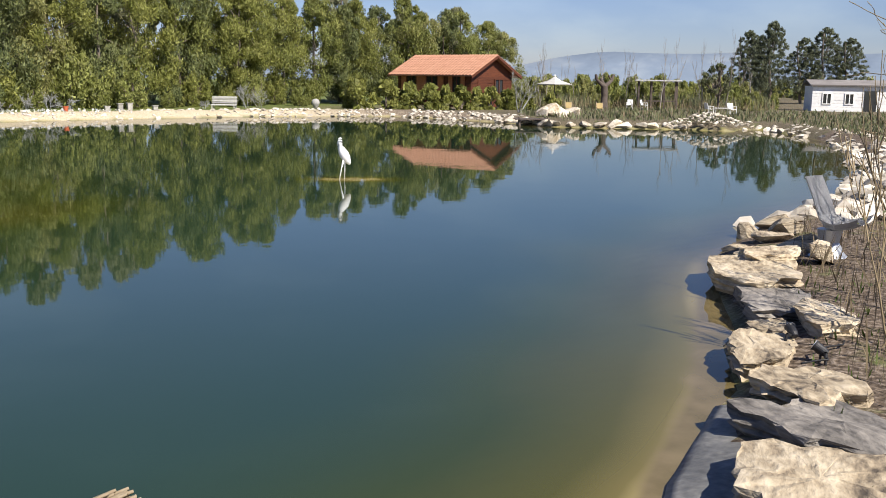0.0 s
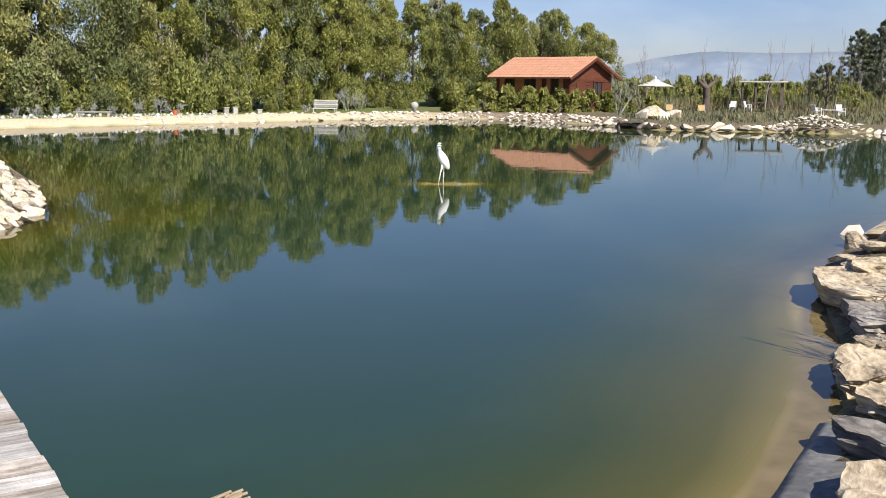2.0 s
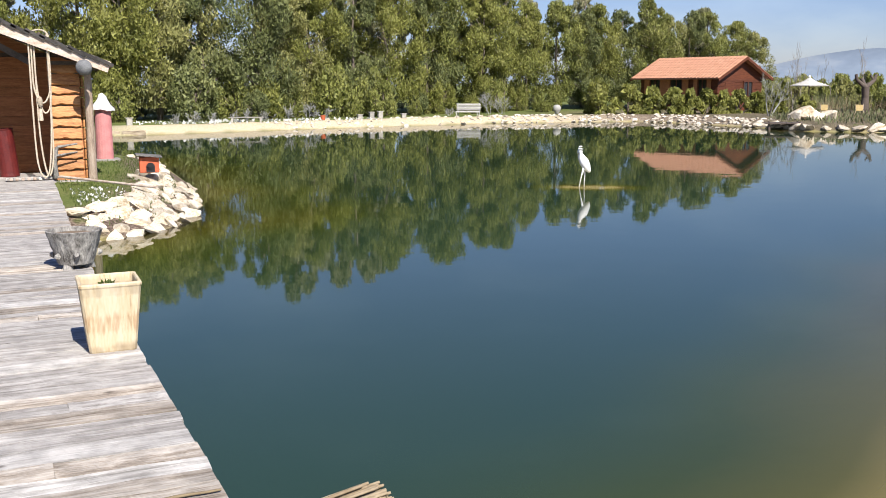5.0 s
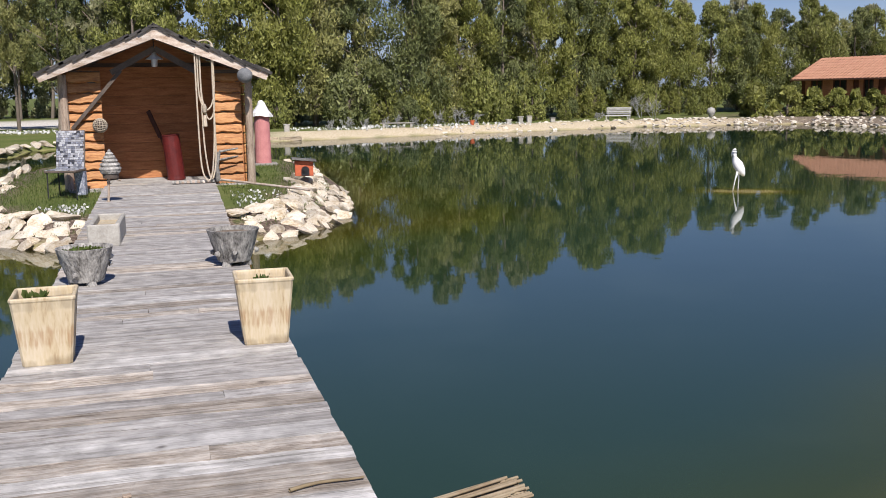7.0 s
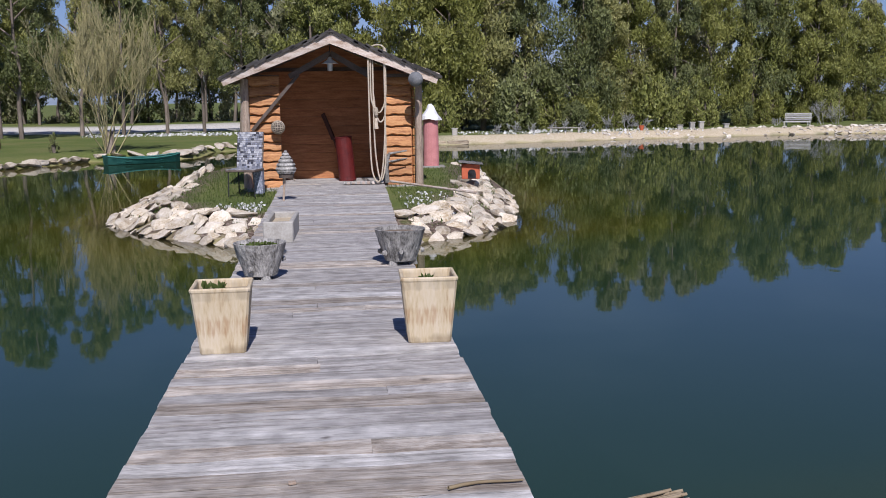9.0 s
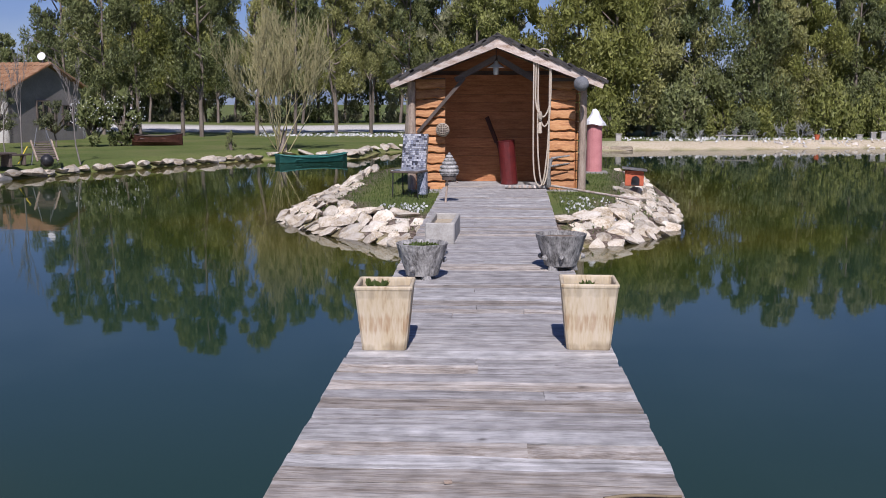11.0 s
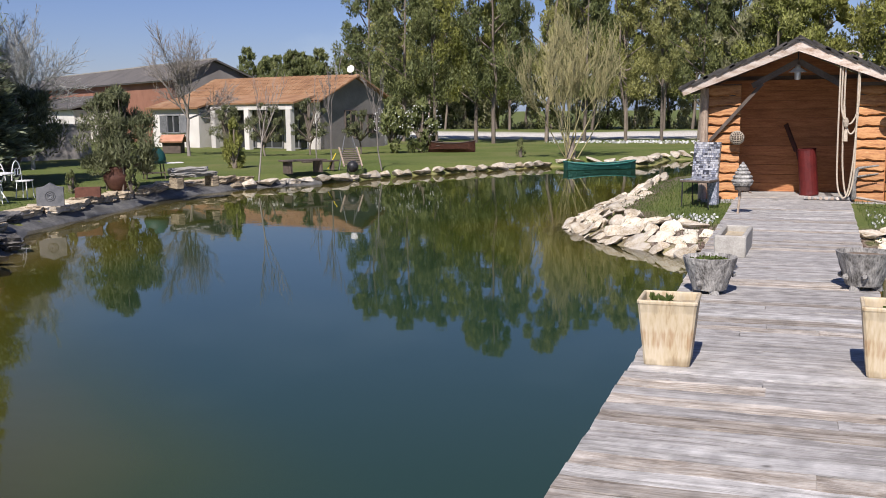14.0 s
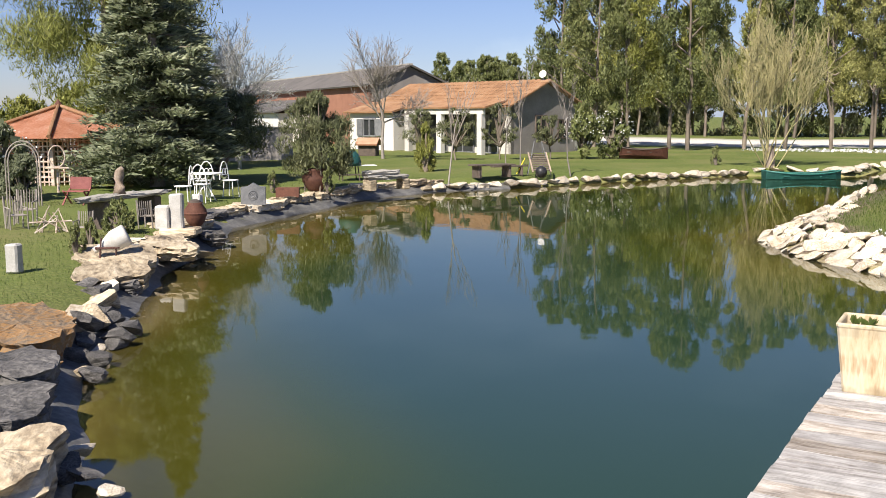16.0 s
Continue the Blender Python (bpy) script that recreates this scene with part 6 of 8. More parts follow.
for i in range(17):
    u = (i + 0.5) / 17
    tile_row(lambda x: Matrix.Translation((x, 0.24 + 0.12 * u - 0.022, 0.44 + 0.62 * u)) @ Matrix.Rotation(radians(79), 4, "X"), 0.46, 0.037)
for i in range(13):
    tile_row(lambda x: Matrix.Translation((x, -0.225 + 0.038 * i, 0.443)), 0.5, 0.038)
for x in (-0.22, 0.22):
    part("leg", rod((x, -0.21, 0.42), (x + 0.03 * (x > 0), -0.23, -0.02), 0.012), M["black"], chair)
part("leg", box(0.16, 0.14, 0.42, (0.18, 0.18, 0.2), 0.02), M["mosaic"], chair, "mosaic-clad rear block")
part("leg", rod((-0.2, 0.2, 0.42), (-0.2, 0.22, -0.02), 0.012), M["black"], chair)

pinkpost = thing("painted_post", "faded pink round post with a crumpled white cover", "post", at=pose(2.45, 23.2, 0.36) @ Matrix.Diagonal((1.0, 1.0, 1.04, 1)))
part("shaft", cyl(0.185, 0.175, 1.08, (0, 0, 0.02), 20), M["pink"], pinkpost)
part("cap", rough_up(lathe([(0.27, 1.06), (0.255, 1.12), (0.19, 1.20), (0.11, 1.30), (0.07, 1.38), (0.0, 1.42)], 14), 0.05, 5), M["white"], pinkpost, "crumpled white cloth cap")
part("base", box(0.62, 0.5, 0.06, (0, 0, 0.0), 0.01), M["concrete"], pinkpost)

bh = thing("bird_house", "small orange-red wooden duck house with slate lid", "bird house", at=pose(2.72, 18.55, 0.42, 0, 0, -6))
part("body", box(0.34, 0.3, 0.28, (0, 0, 0.16), 0.008), M["terracotta_red"], bh)
part("roof", box(0.46, 0.44, 0.03, (0, -0.02, 0.325), 0.005, None, Matrix.Rotation(radians(6), 4, "Y")), M["dark_slab"], bh)
# no hole is cut: its dark inside is a flat black plate
bm = cyl(0.075, 0.075, 0.006, (0.02, -0.156, 0.13), 18, None, Matrix.Rotation(radians(90), 4, "X"))
box(0.15, 0.006, 0.1, (0.02, -0.159, 0.08), 0, bm)
part("entrance", bm, M["black"], bh)

# heron-like bird sculpture on a shoal in the pond
bm = bmesh.new()


def tube_path(bm, pts, seg=12):
    rings = []
    for i, (p, r0) in enumerate(pts):
        p = Vector(p)
        a = Vector(pts[max(i - 1, 0)][0])
        b = Vector(pts[min(i + 1, len(pts) - 1)][0])
        d = (b - a).normalized()
        q = d.to_track_quat("Z", "Y")
        rings.append([bm.verts.new(p + q @ Vector((r0 * math.cos(2 * math.pi * k / seg), r0 * math.sin(2 * math.pi * k / seg), 0))) for k in range(seg)])
    for a, b in zip(rings, rings[1:]):
        for k in range(seg):
            bm.faces.new((a[k], a[(k + 1) % seg], b[(k + 1) % seg], b[k]))
    bm.faces.new(rings[0][::-1])
    bm.faces.new(rings[-1])


tube_path(bm, [((0.13, 0, 0.29), 0.02), ((0.10, 0, 0.34), 0.055), ((0.06, 0, 0.41), 0.085), ((0.01, 0, 0.50), 0.095), ((-0.03, 0, 0.57), 0.075), ((-0.055, 0, 0.63), 0.056), ((-0.06, 0, 0.70), 0.05), ((-0.055, 0, 0.75), 0.052), ((-0.055, 0, 0.79), 0.042), ((-0.06, 0, 0.81), 0.015)])
tube_path(bm, [((-0.07, 0, 0.77), 0.025), ((-0.10, 0, 0.72), 0.016), ((-0.115, 0, 0.65), 0.005)], 8)
for s in (-1, 1):
    tube_path(bm, [((0.02, 0.035 * s, 0.42), 0.028), ((0.0 + 0.03 * s, 0.04 * s, 0.22), 0.012), ((-0.03 + 0.05 * s, 0.045 * s, -0.05), 0.011)], 8)
bmesh.ops.recalc_face_normals(bm, faces=bm.faces[:])
bird = bm_mesh("bird", bm, M["bird"], True)
thing("heron_statue", "white heron statue standing in shallow water", "statue", at=pose(10.64, 16.39, 0, 0, 0, -35), data=bird)
shoal = bmesh.new()
bmesh.ops.create_uvsphere(shoal, u_segments=32, v_segments=12, radius=1.0)
for v in shoal.verts:
    k = 1 + 0.35 * noise.noise(v.co * 2.0)
    v.co = Vector((v.co.x * 1.1 * k, v.co.y * 0.62 * k, v.co.z * 0.35 - 0.38 + 0.02 * noise.noise(v.co * 5)))
M["shoal"] = surf("algae_mud", [(0.24, 0.25, 0.07), (0.34, 0.34, 0.11)], 3, 0.95, 0.3, 20)
thing("shoal", "olive algae-covered mud mound just under water", "shoal", kind="structure", at=pose(10.75, 16.3, 0.015, 0, 0, -33), data=bm_mesh("shoal", shoal, M["shoal"], True))

# ---- planted bank on the right ----
for k, (x, y, z, a) in enumerate(((6.30, 3.88, 0.17, 150), (6.05, 3.52, 0.16, 200))):
    sp_ = thing("spotlight", "black garden spotlight with silver lens on the soil", "spotlight", "garden spotlights", at=pose(x, y, z, 0, 0, a) @ Matrix.Scale(0.62, 4))
    part("head", lathe([(0.035, -0.10), (0.05, -0.06), (0.055, 0.04), (0.065, 0.06)], 16), M["black"], sp_).matrix_local = pose(0, 0, 0.08, 60, 0, 0)
    part("lens", cyl(0.062, 0.06, 0.012, (0, 0, 0.055), 18), M["metal"], sp_, "silver reflector lens").matrix_local = pose(0, 0, 0.08, 60, 0, 0)
    part("bracket", tubes("bracket", [((0, 0.05, 0.02), (0.1, 0.09, 0.06), 0.018, 0.018), ((0.1, 0.09, 0.06), (0.13, 0.10, -0.06), 0.018, 0.016)], M["black"], 8), None, sp_)
    part("stake", rod((0.0, 0.02, 0.06), (0.02, 0.02, -0.1), 0.014), M["black"], sp_)
cable = thing("cable", "thin black cable snaking over the soil", "cable")
pts = [Vector((5.75 + 0.09 * k + 0.05 * math.sin(k), 3.4 + 0.03 * k + 0.06 * math.cos(k * 1.3), 0.17)) for k in range(9)]
part("wire", tubes("wire", rope_run(pts, 0.007), M["black"], 5), None, cable)

M["grey_shell"] = surf("grey_moulded_shell", [(0.34, 0.345, 0.36), (0.47, 0.475, 0.49)], 5, 0.5, 0.1, 40)
scoop = thing("lounge_chair", "curved grey moulded garden chair with high back", "chair", at=pose(9.75, 5.62, 0.2, 0, 0, 193) @ Matrix.Scale(0.78, 4))
bm = bmesh.new()
rows = []
for i, (yy, zz) in enumerate(((0.42, 0.40), (0.30, 0.34), (0.12, 0.30), (-0.05, 0.32), (-0.14, 0.48), (-0.24, 0.74), (-0.36, 1.0))):
    rows.append([bm.verts.new((x * (0.40 - 0.012 * i), yy + 0.10 * x * x * (0.3 if i < 3 else 1.0), zz + (0.12 if i < 4 else 0.0) * abs(x) ** 2.2)) for x in (-1, -0.6, -0.2, 0.2, 0.6, 1)])
for a, b in zip(rows, rows[1:]):
    for k in range(5):
        bm.faces.new((a[k], a[k + 1], b[k + 1], b[k]))
bmesh.ops.solidify(bm, geom=bm.faces[:], thickness=0.02)
part("shell", bm, M["grey_shell"], scoop, smooth=False)
part("pedestal", lathe([(0.26, -0.06), (0.2, 0.0), (0.13, 0.14), (0.17, 0.31)], 14), M["metal"], scoop)

for k, (x, y, s, sd, stems) in enumerate(((6.62, 3.40, 1.3, 5, 4), (7.1, 3.45, 1.3, 9, 4), (7.9, 3.75, 1.5, 12, 4), (9.3, 4.3, 1.7, 14, 4), (11.2, 4.9, 1.9, 15, 4))):
    root, tips, rg = bare_tree("bare_shrub", 300 + sd, s, "twig", 2, 0.24, 0.009, 0.45, 3, first=0.7, stems=stems)
    root.matrix_world = pose(x, y, 0.14, 0, 0, 40 * k)
    tagged(root, "leafless brown multi-stemmed shrub on the bank", "shrub", "bare shrubs")
    n = 130
    c = tips[rg.integers(0, len(tips), n)] * rg.uniform(0.4, 1.0, (n, 1)) + rg.normal(size=(n, 3)) * 0.03
    part("leaves", quads_np("leaves", leaf_quads(c, rg.normal(size=(n, 3)), rg.uniform(0.015, 0.04, n), rg, 0.5), M["leaf_olive_grey"]), None, root)
# corkscrew willow: thin twisted twigs that hang over the bank
curly = thing("corkscrew_willow", "leafless corkscrew willow with thin curling twigs", "willow", at=pose(10.0, 4.75, 0.14))
rg = np.random.default_rng(77)
for k in range(9):
    p, d, segs = np.array((rg.normal() * 0.05, rg.normal() * 0.05, 0.0)), np.array((rg.normal() * 0.22 + 0.05, rg.normal() * 0.22, 1.0)), []
    ph = rg.uniform(0, 6)
    for q in range(34):
        nd = d / np.linalg.norm(d) + 0.45 * np.array((math.cos(q * 0.8 + ph), math.sin(q * 0.8 + ph), 0.0)) * min(1, q / 12)
        e = p + nd / np.linalg.norm(nd) * 0.085
        segs.append((p, e, 0.011 * (1 - q / 40), 0.011 * (1 - (q + 1) / 40)))
        if q > 12 and q % 5 == 0:
            b, tw = e, rg.normal(size=3) * 0.6 + (0, 0, 0.3)
            for w in range(9):
                tw2 = tw / np.linalg.norm(tw) + 0.7 * np.array((math.cos(w * 0.9 + ph), math.sin(w * 0.9), 0.3 * math.sin(w)))
                b2 = b + tw2 / np.linalg.norm(tw2) * 0.06
                segs.append((b, b2, 0.0045, 0.004))
                b = b2
        p = e
    part("twig", tubes("twig", segs, M["twig"], 4), None, curly)

# ---- far shore ----
bench = thing("garden_bench", "white slatted garden bench on the far bank", "bench", at=pose(24.6, 49.9, 0.14, 5, 0, -40) @ Matrix.Scale(0.86, 4))
for k in range(4):
    part("seat_slat", box(1.6, 0.1, 0.03, (0, -0.2 + 0.12 * k, 0.42), 0.005), M["white_stone"], bench)
for k in range(4):
    part("back_slat", box(1.6, 0.03, 0.09, (0, 0.26 + 0.025 * k, 0.52 + 0.115 * k), 0.005), M["white_stone"], bench)
for x in (-0.7, 0.7):
    part("leg", beam((x, -0.22, 0.0), (x, -0.22, 0.42), 0.06, 0.06), M["white_stone"], bench)
    part("leg", beam((x, 0.28, 0.0), (x, 0.34, 0.93), 0.06, 0.06), M["white_stone"], bench)
for x, y, s, sd in ((26.3, 50.6, 1.3, 1), (27.0, 50.2, 1.0, 2), (14.4, 46.9, 0.9, 3), (13.4, 46.6, 0.7, 4), (12.2, 46.2, 0.55, 5), (11.2, 46.0, 0.6, 6), (9.6, 45.4, 0.5, 7), (8.6, 45.2, 0.6, 8), (7.8, 44.8, 0.5, 9), (23.0, 49.0, 0.5, 10), (15.4, 47.2, 0.7, 11), (10.4, 45.6, 0.5, 12)):
    root, tips, rg = bare_tree("silver_shrub", 330 + sd, s, "leaf_silver", 3, 0.6, 0.02, 0.1, 5, first=0.6, stems=4)
    root.matrix_world = pose(x, y, 0.31)
    tagged(root, "spiky silver-white shrub on the far bank", "shrub", "silver shrubs")
orb = thing("stone_bust", "small rounded white stone ornament", "ornament", at=pose(29.6, 48.6, 0.31))
part("body", lathe([(0.13, 0), (0.12, 0.12), (0.2, 0.2), (0.24, 0.35), (0.18, 0.5), (0.0, 0.56)], 14), M["white_stone"], orb, smooth=True)
for x, y, h in ((17.0, 46.6, 0.4), (17.7, 46.8, 0.62), (18.2, 46.9, 0.66), (19.6, 47.2, 0.4), (5.6, 43.6, 0.62)):
    o = thing("stone_pedestal", "low pale stone pedestal on the bank", "pedestal", "bank pedestals", at=pose(x, y, 0.31) @ Matrix.Scale(0.52, 4))
    part("block", rough_up(box(0.45, 0.4, h, (0, 0, h / 2), 0.03), 0.015, 5), M["concrete"], o)
    part("cap", box(0.55, 0.5, 0.07, (0, 0, h + 0.03), 0.01), M["concrete"], o)
plank_seat = thing("low_bench", "low grey plank bench on the sandy bank", "bench", at=pose(10.9, 44.9, 0.31, 0, 0, -14) @ Matrix.Scale(0.8, 4))
part("top", box(2.0, 0.4, 0.06, (0, 0, 0.3), 0.01), M["concrete"], plank_seat)
for x in (-0.8, 0.8):
    part("leg", box(0.12, 0.35, 0.28, (x, 0, 0.13), 0.01), M["concrete"], plank_seat)

flag = thing("stone_quay", "low pale stone slab quay on the far shore", "quay", at=pose(4.6, 42.6, 0.0, 0, 0, -6))
for k in range(3):
    part("quay_slab", rough_up(box(0.95, 0.8, 0.2, (-1.0 + k, 0, 0.06), 0.04), 0.03, 3, k), M["slab"], flag)
red_pot = thing("clay_pot", "small orange clay pot on the far bank", "pot", at=pose(14.9, 46.0, 0.31) @ Matrix.Scale(0.6, 4))
part("body", lathe([(0.13, 0), (0.2, 0.35), (0.22, 0.42), (0.18, 0.42), (0.16, 0.3)], 14), M["terracotta_red"], red_pot)
# bushes before the chalet
bushes = [leafy_tree(400 + i, 2.0, 1.25, 0.05, "leaf_c", lobes=24, leaves=3000, size=0.2, taper=0.1, trunk_r=0.05, column=0.7) for i in range(2)]
put_copies(bushes[0], [(33.2, 46.8, 0.1, 0.85), (35.4, 45.6, 0.1, 0.75), (37.2, 44.9, 0.1, 0.72), (38.8, 44.1, 0.1, 0.7), (40.6, 43.0, 0.1, 0.62)], "rounded yellow-green bush before the chalet", "bush", "chalet bushes", tr)
put_copies(bushes[1], [(31.6, 47.4, 0.1, 0.95), (34.3, 46.2, 0.1, 0.8), (36.3, 45.3, 0.1, 0.74), (38.0, 44.5, 0.1, 0.7), (39.7, 43.6, 0.1, 0.66), (41.8, 42.2, 0.1, 0.6)], "rounded yellow-green bush before the chalet", "bush", "chalet bushes", tr)
for b in bushes:
    drop_source(b)

parasol = thing("parasol", "large off-white garden parasol", "parasol", at=pose(45.6, 45.7, 0.45) @ Matrix.Scale(0.83, 4))
part("canopy", lathe([(0.0, 2.32), (0.12, 2.25), (0.45, 2.02), (1.35, 1.72), (1.32, 1.66), (0.4, 1.95), (0.0, 2.15)], 8), M["white_stone"], parasol)
part("finial", lathe([(0.06, 2.28), (0.1, 2.36), (0.0, 2.48)], 8), M["white"], parasol)
part("pole", rod((0, 0, 0), (0, 0, 2.2), 0.04), M["beam"], parasol)
pier = thing("small_landing", "small dark plank landing stage on posts", "landing stage", at=pose(32.2, 33.0, 0.06, 0, 0, -42) @ Matrix.Scale(0.95, 4))
for k in range(11):
    part("plank", box(0.23, 1.5, 0.05, (-1.2 + 0.24 * k, 0, 0.24 if k < 7 else 0.16), 0.006), M["beam"], pier)
for x in (-1.1, 0.2, 1.3):
    for y in (-0.6, 0.6):
        part("pier_post", rod((x, y, -1.0), (x, y, 0.3), 0.06), M["beam"], pier)

pollard = thing("pollard_tree", "dead pollarded grey tree with stubby limbs", "tree", at=pose(46.2, 42.0, 0.45))
rg = np.random.default_rng(44)
segs = [((0, 0, -0.2), (0.05, 0, 0.7), 0.26, 0.2), ((0.05, 0, 0.7), (0, 0, 1.35), 0.2, 0.22), ((0, 0, 1.3), (-0.6, 0.1, 1.75), 0.15, 0.1), ((0, 0, 1.3), (0.65, 0, 1.7), 0.15, 0.1), ((0, 0, 1.35), (0.1, 0.4, 1.8), 0.13, 0.09),
        ((-0.6, 0.1, 1.75), (-0.68, 0.1, 2.05), 0.1, 0.08), ((0.65, 0, 1.7), (0.8, 0, 2.05), 0.1, 0.08), ((0.65, 0, 1.7), (0.45, 0.1, 2.0), 0.07, 0.06)]
part("trunk", tubes("trunk", segs, M["beam"], 8), None, pollard)
perg = thing("pergola", "dark post pergola with a pale flat roof", "pergola", at=pose(51.5, 42.2, 0.4, 0, 0, -48))
for x in (-1.2, -0.4, 0.4, 1.2):
    for y in (-0.7, 0.7):
        part("post", box(0.1, 0.1, 1.75, (x, y, 0.87)), M["beam"], perg)
part("roof", box(2.9, 1.9, 0.08, (0, 0, 1.8), 0.01), M["white_stone"], perg)
part("rail", box(2.4, 0.06, 0.08, (0, -0.7, 0.5)), M["beam"], perg)

ball_tree = leafy_tree(560, 2.9, 1.3, 1.1, "leaf_olive_grey", lobes=40, leaves=3200, size=0.16, taper=0.05, trunk_r=0.09, wide=0.35, stems=2, lump=0.7, core=40, column=0.45)
ball_tree.matrix_world = pose(53.5, 39.0, 0.4)
tagged(ball_tree, "small round-crowned grey-green tree on a forked trunk", "tree")
root, tips, rg = bare_tree("silver_tree", 562, 2.3, "leaf_silver", 3, 0.5, 0.05, 0.15, 5, first=0.55, stems=3)
root.matrix_world = pose(36.9, 39.6, 0.35)
tagged(root, "bleached silver shrub beside the chalet", "shrub")
M["buff"] = surf("buff_canvas", [(0.26, 0.19, 0.08), (0.38, 0.29, 0.13)], 5, 0.9, 0.2, 40)
for x, y in ((41.7, 40.6), (42.9, 39.3)):
    c = thing("deck_chair", "low buff canvas deck chair facing the pond", "chair", "canvas deck chairs", at=pose(x, y, 0.4, 0, 0, -45) @ Matrix.Scale(0.62, 4))
    part("sling", beam((0, -0.3, 0.22), (0, 0.32, 0.72), 0.55, 0.03), M["buff"], c)
    for xx in (-0.3, 0.3):
        part("leg", beam((xx, -0.4, 0.02), (xx, 0.36, 0.8), 0.04, 0.04), M["post"], c)
        part("leg", beam((xx, 0.4, 0.02), (xx, -0.3, 0.36), 0.04, 0.04), M["post"], c)
for x, y, rz in ((49.2, 41.3, 20), (48.6, 42.0, -60), (46.0, 34.0, 70), (47.1, 33.3, -20)):
    c = thing("garden_chair", "white plastic garden armchair on the plain", "chair", "white garden chairs", at=pose(x, y, 0.36, 0, 0, rz) @ Matrix.Scale(0.7, 4))
    part("seat", box(0.52, 0.5, 0.04, (0, 0, 0.42), 0.01), M["white"], c)
    part("backrest", beam((0, 0.24, 0.42), (0, 0.36, 0.9), 0.5, 0.03), M["white"], c)
    for xx in (-0.25, 0.25):
        part("arm", box(0.05, 0.5, 0.03, (xx, 0, 0.64), 0.01), M["white"], c)
        for yy in (-0.22, 0.22):
            part("leg", rod((xx, yy, 0), (xx, yy, 0.64), 0.025), M["white"], c)
c = thing("garden_table", "low white garden table on the plain", "table", at=pose(46.6, 33.6, 0.36, 0, 0, -40) @ Matrix.Scale(0.7, 4))
part("top", box(1.3, 0.7, 0.04, (0, 0, 0.5), 0.01), M["white"], c)
for xx in (-0.55, 0.55):
    for yy in (-0.28, 0.28):
        part("leg", rod((xx, yy, 0), (xx, yy, 0.5), 0.025), M["white"], c)

# ---- the lawn on the left ----
G0 = 0.30


def block_stone(name, label, cat, x, y, sx, sy, sz, mat, rz=0, z=G0, rough=0.015):
    o = thing(name, label, cat, at=pose(x, y, z, 0, 0, rz))
    bm = box(sx, sy, sz, (0, 0, sz / 2), 0.02)
    bmesh.ops.subdivide_edges(bm, edges=bm.edges[:], cuts=2, use_grid_fill=True)
    part("block", rough_up(bm, rough, 6, x), M[mat], o)
    return o


block_stone("stone_stump", "short white carved stone stump on the lawn", "stump", -9.55, 6.95, 0.15, 0.14, 0.33, "white_stone", 20)
o = block_stone("stone_block", "upright white stone block at the water's edge", "stone block", -10.76, 10.62, 0.19, 0.16, 0.53, "white_stone", 30, 0.36)
block_stone("stone_post", "short grey stone post on the lawn", "stone post", -12.75, 13.1, 0.16, 0.15, 0.34, "white_stone", 15)
part("step", rough_up(box(0.2, 0.2, 0.36, (-0.19, -0.04, 0.18), 0.02), 0.01, 6), M["white_stone"], o)
part("plinth", rough_up(box(0.55, 0.4, 0.10, (0.05, 0, -0.03), 0.02), 0.01, 6), M["slab"], o)

jar = thing("terracotta_jar", "squat dark terracotta jar with a dark open mouth", "jar", at=pose(-11.05, 11.3, 0.33) @ Matrix.Diagonal((0.66, 0.66, 1.0, 1)))
part("body", lathe([(0.13, 0), (0.2, 0.06), (0.27, 0.17), (0.26, 0.26), (0.17, 0.34), (0.18, 0.37), (0.15, 0.37)], 22), M["terracotta"], jar, smooth=True)
part("rib", lathe([(0.272, 0.18), (0.285, 0.20), (0.272, 0.22)], 22), M["terracotta"], jar)
# the jar is open: the shade in its mouth is a low dark disc
part("lid", lathe([(0.15, 0.365), (0.12, 0.40), (0.03, 0.42), (0, 0.42)], 14), M["beam"], jar)

bottle = thing("white_bottle", "big white ceramic bottle tilted on a rusty stand", "bottle", at=pose(-9.42, 8.38, 0.36, 0, 0, 47) @ Matrix.Scale(0.8, 4))
part("body", lathe([(0.05, 0), (0.055, 0.12), (0.12, 0.24), (0.165, 0.34), (0.17, 0.52), (0.16, 0.55), (0.0, 0.55)], 20), M["white_stone"], bottle, smooth=True).matrix_local = pose(-0.42, 0, 0.05, 0, 64, 0)
for x, y in ((-0.1, -0.12), (-0.1, 0.12), (-0.34, -0.12), (-0.34, 0.12)):
    part("stand_leg", rod((x, y, -0.1), (x * 0.9, y * 0.8, 0.24), 0.014), M["iron"], bottle)
part("stand_tray", box(0.36, 0.26, 0.03, (-0.22, 0, 0.1), 0.006), M["iron"], bottle)

carved = thing("carved_stone", "grey carved stone block with gabled top", "carved stone", at=pose(-13.05, 14.95, G0, 0, 0, 38))
bm = bmesh.new()
vs = [bm.verts.new((x, -0.13, z)) for x, z in ((-0.24, 0), (0.24, 0), (0.24, 0.34), (0.12, 0.36), (0.0, 0.43), (-0.12, 0.36), (-0.24, 0.34))]
bm.faces.new(vs)
f = bmesh.ops.extrude_face_region(bm, geom=bm.faces[:])
bmesh.ops.translate(bm, vec=(0, 0.26, 0), verts=[v for v in f["geom"] if isinstance(v, bmesh.types.BMVert)])
bmesh.ops.recalc_face_normals(bm, faces=bm.faces[:])
part("body", bm, M["stone_grey"], carved)
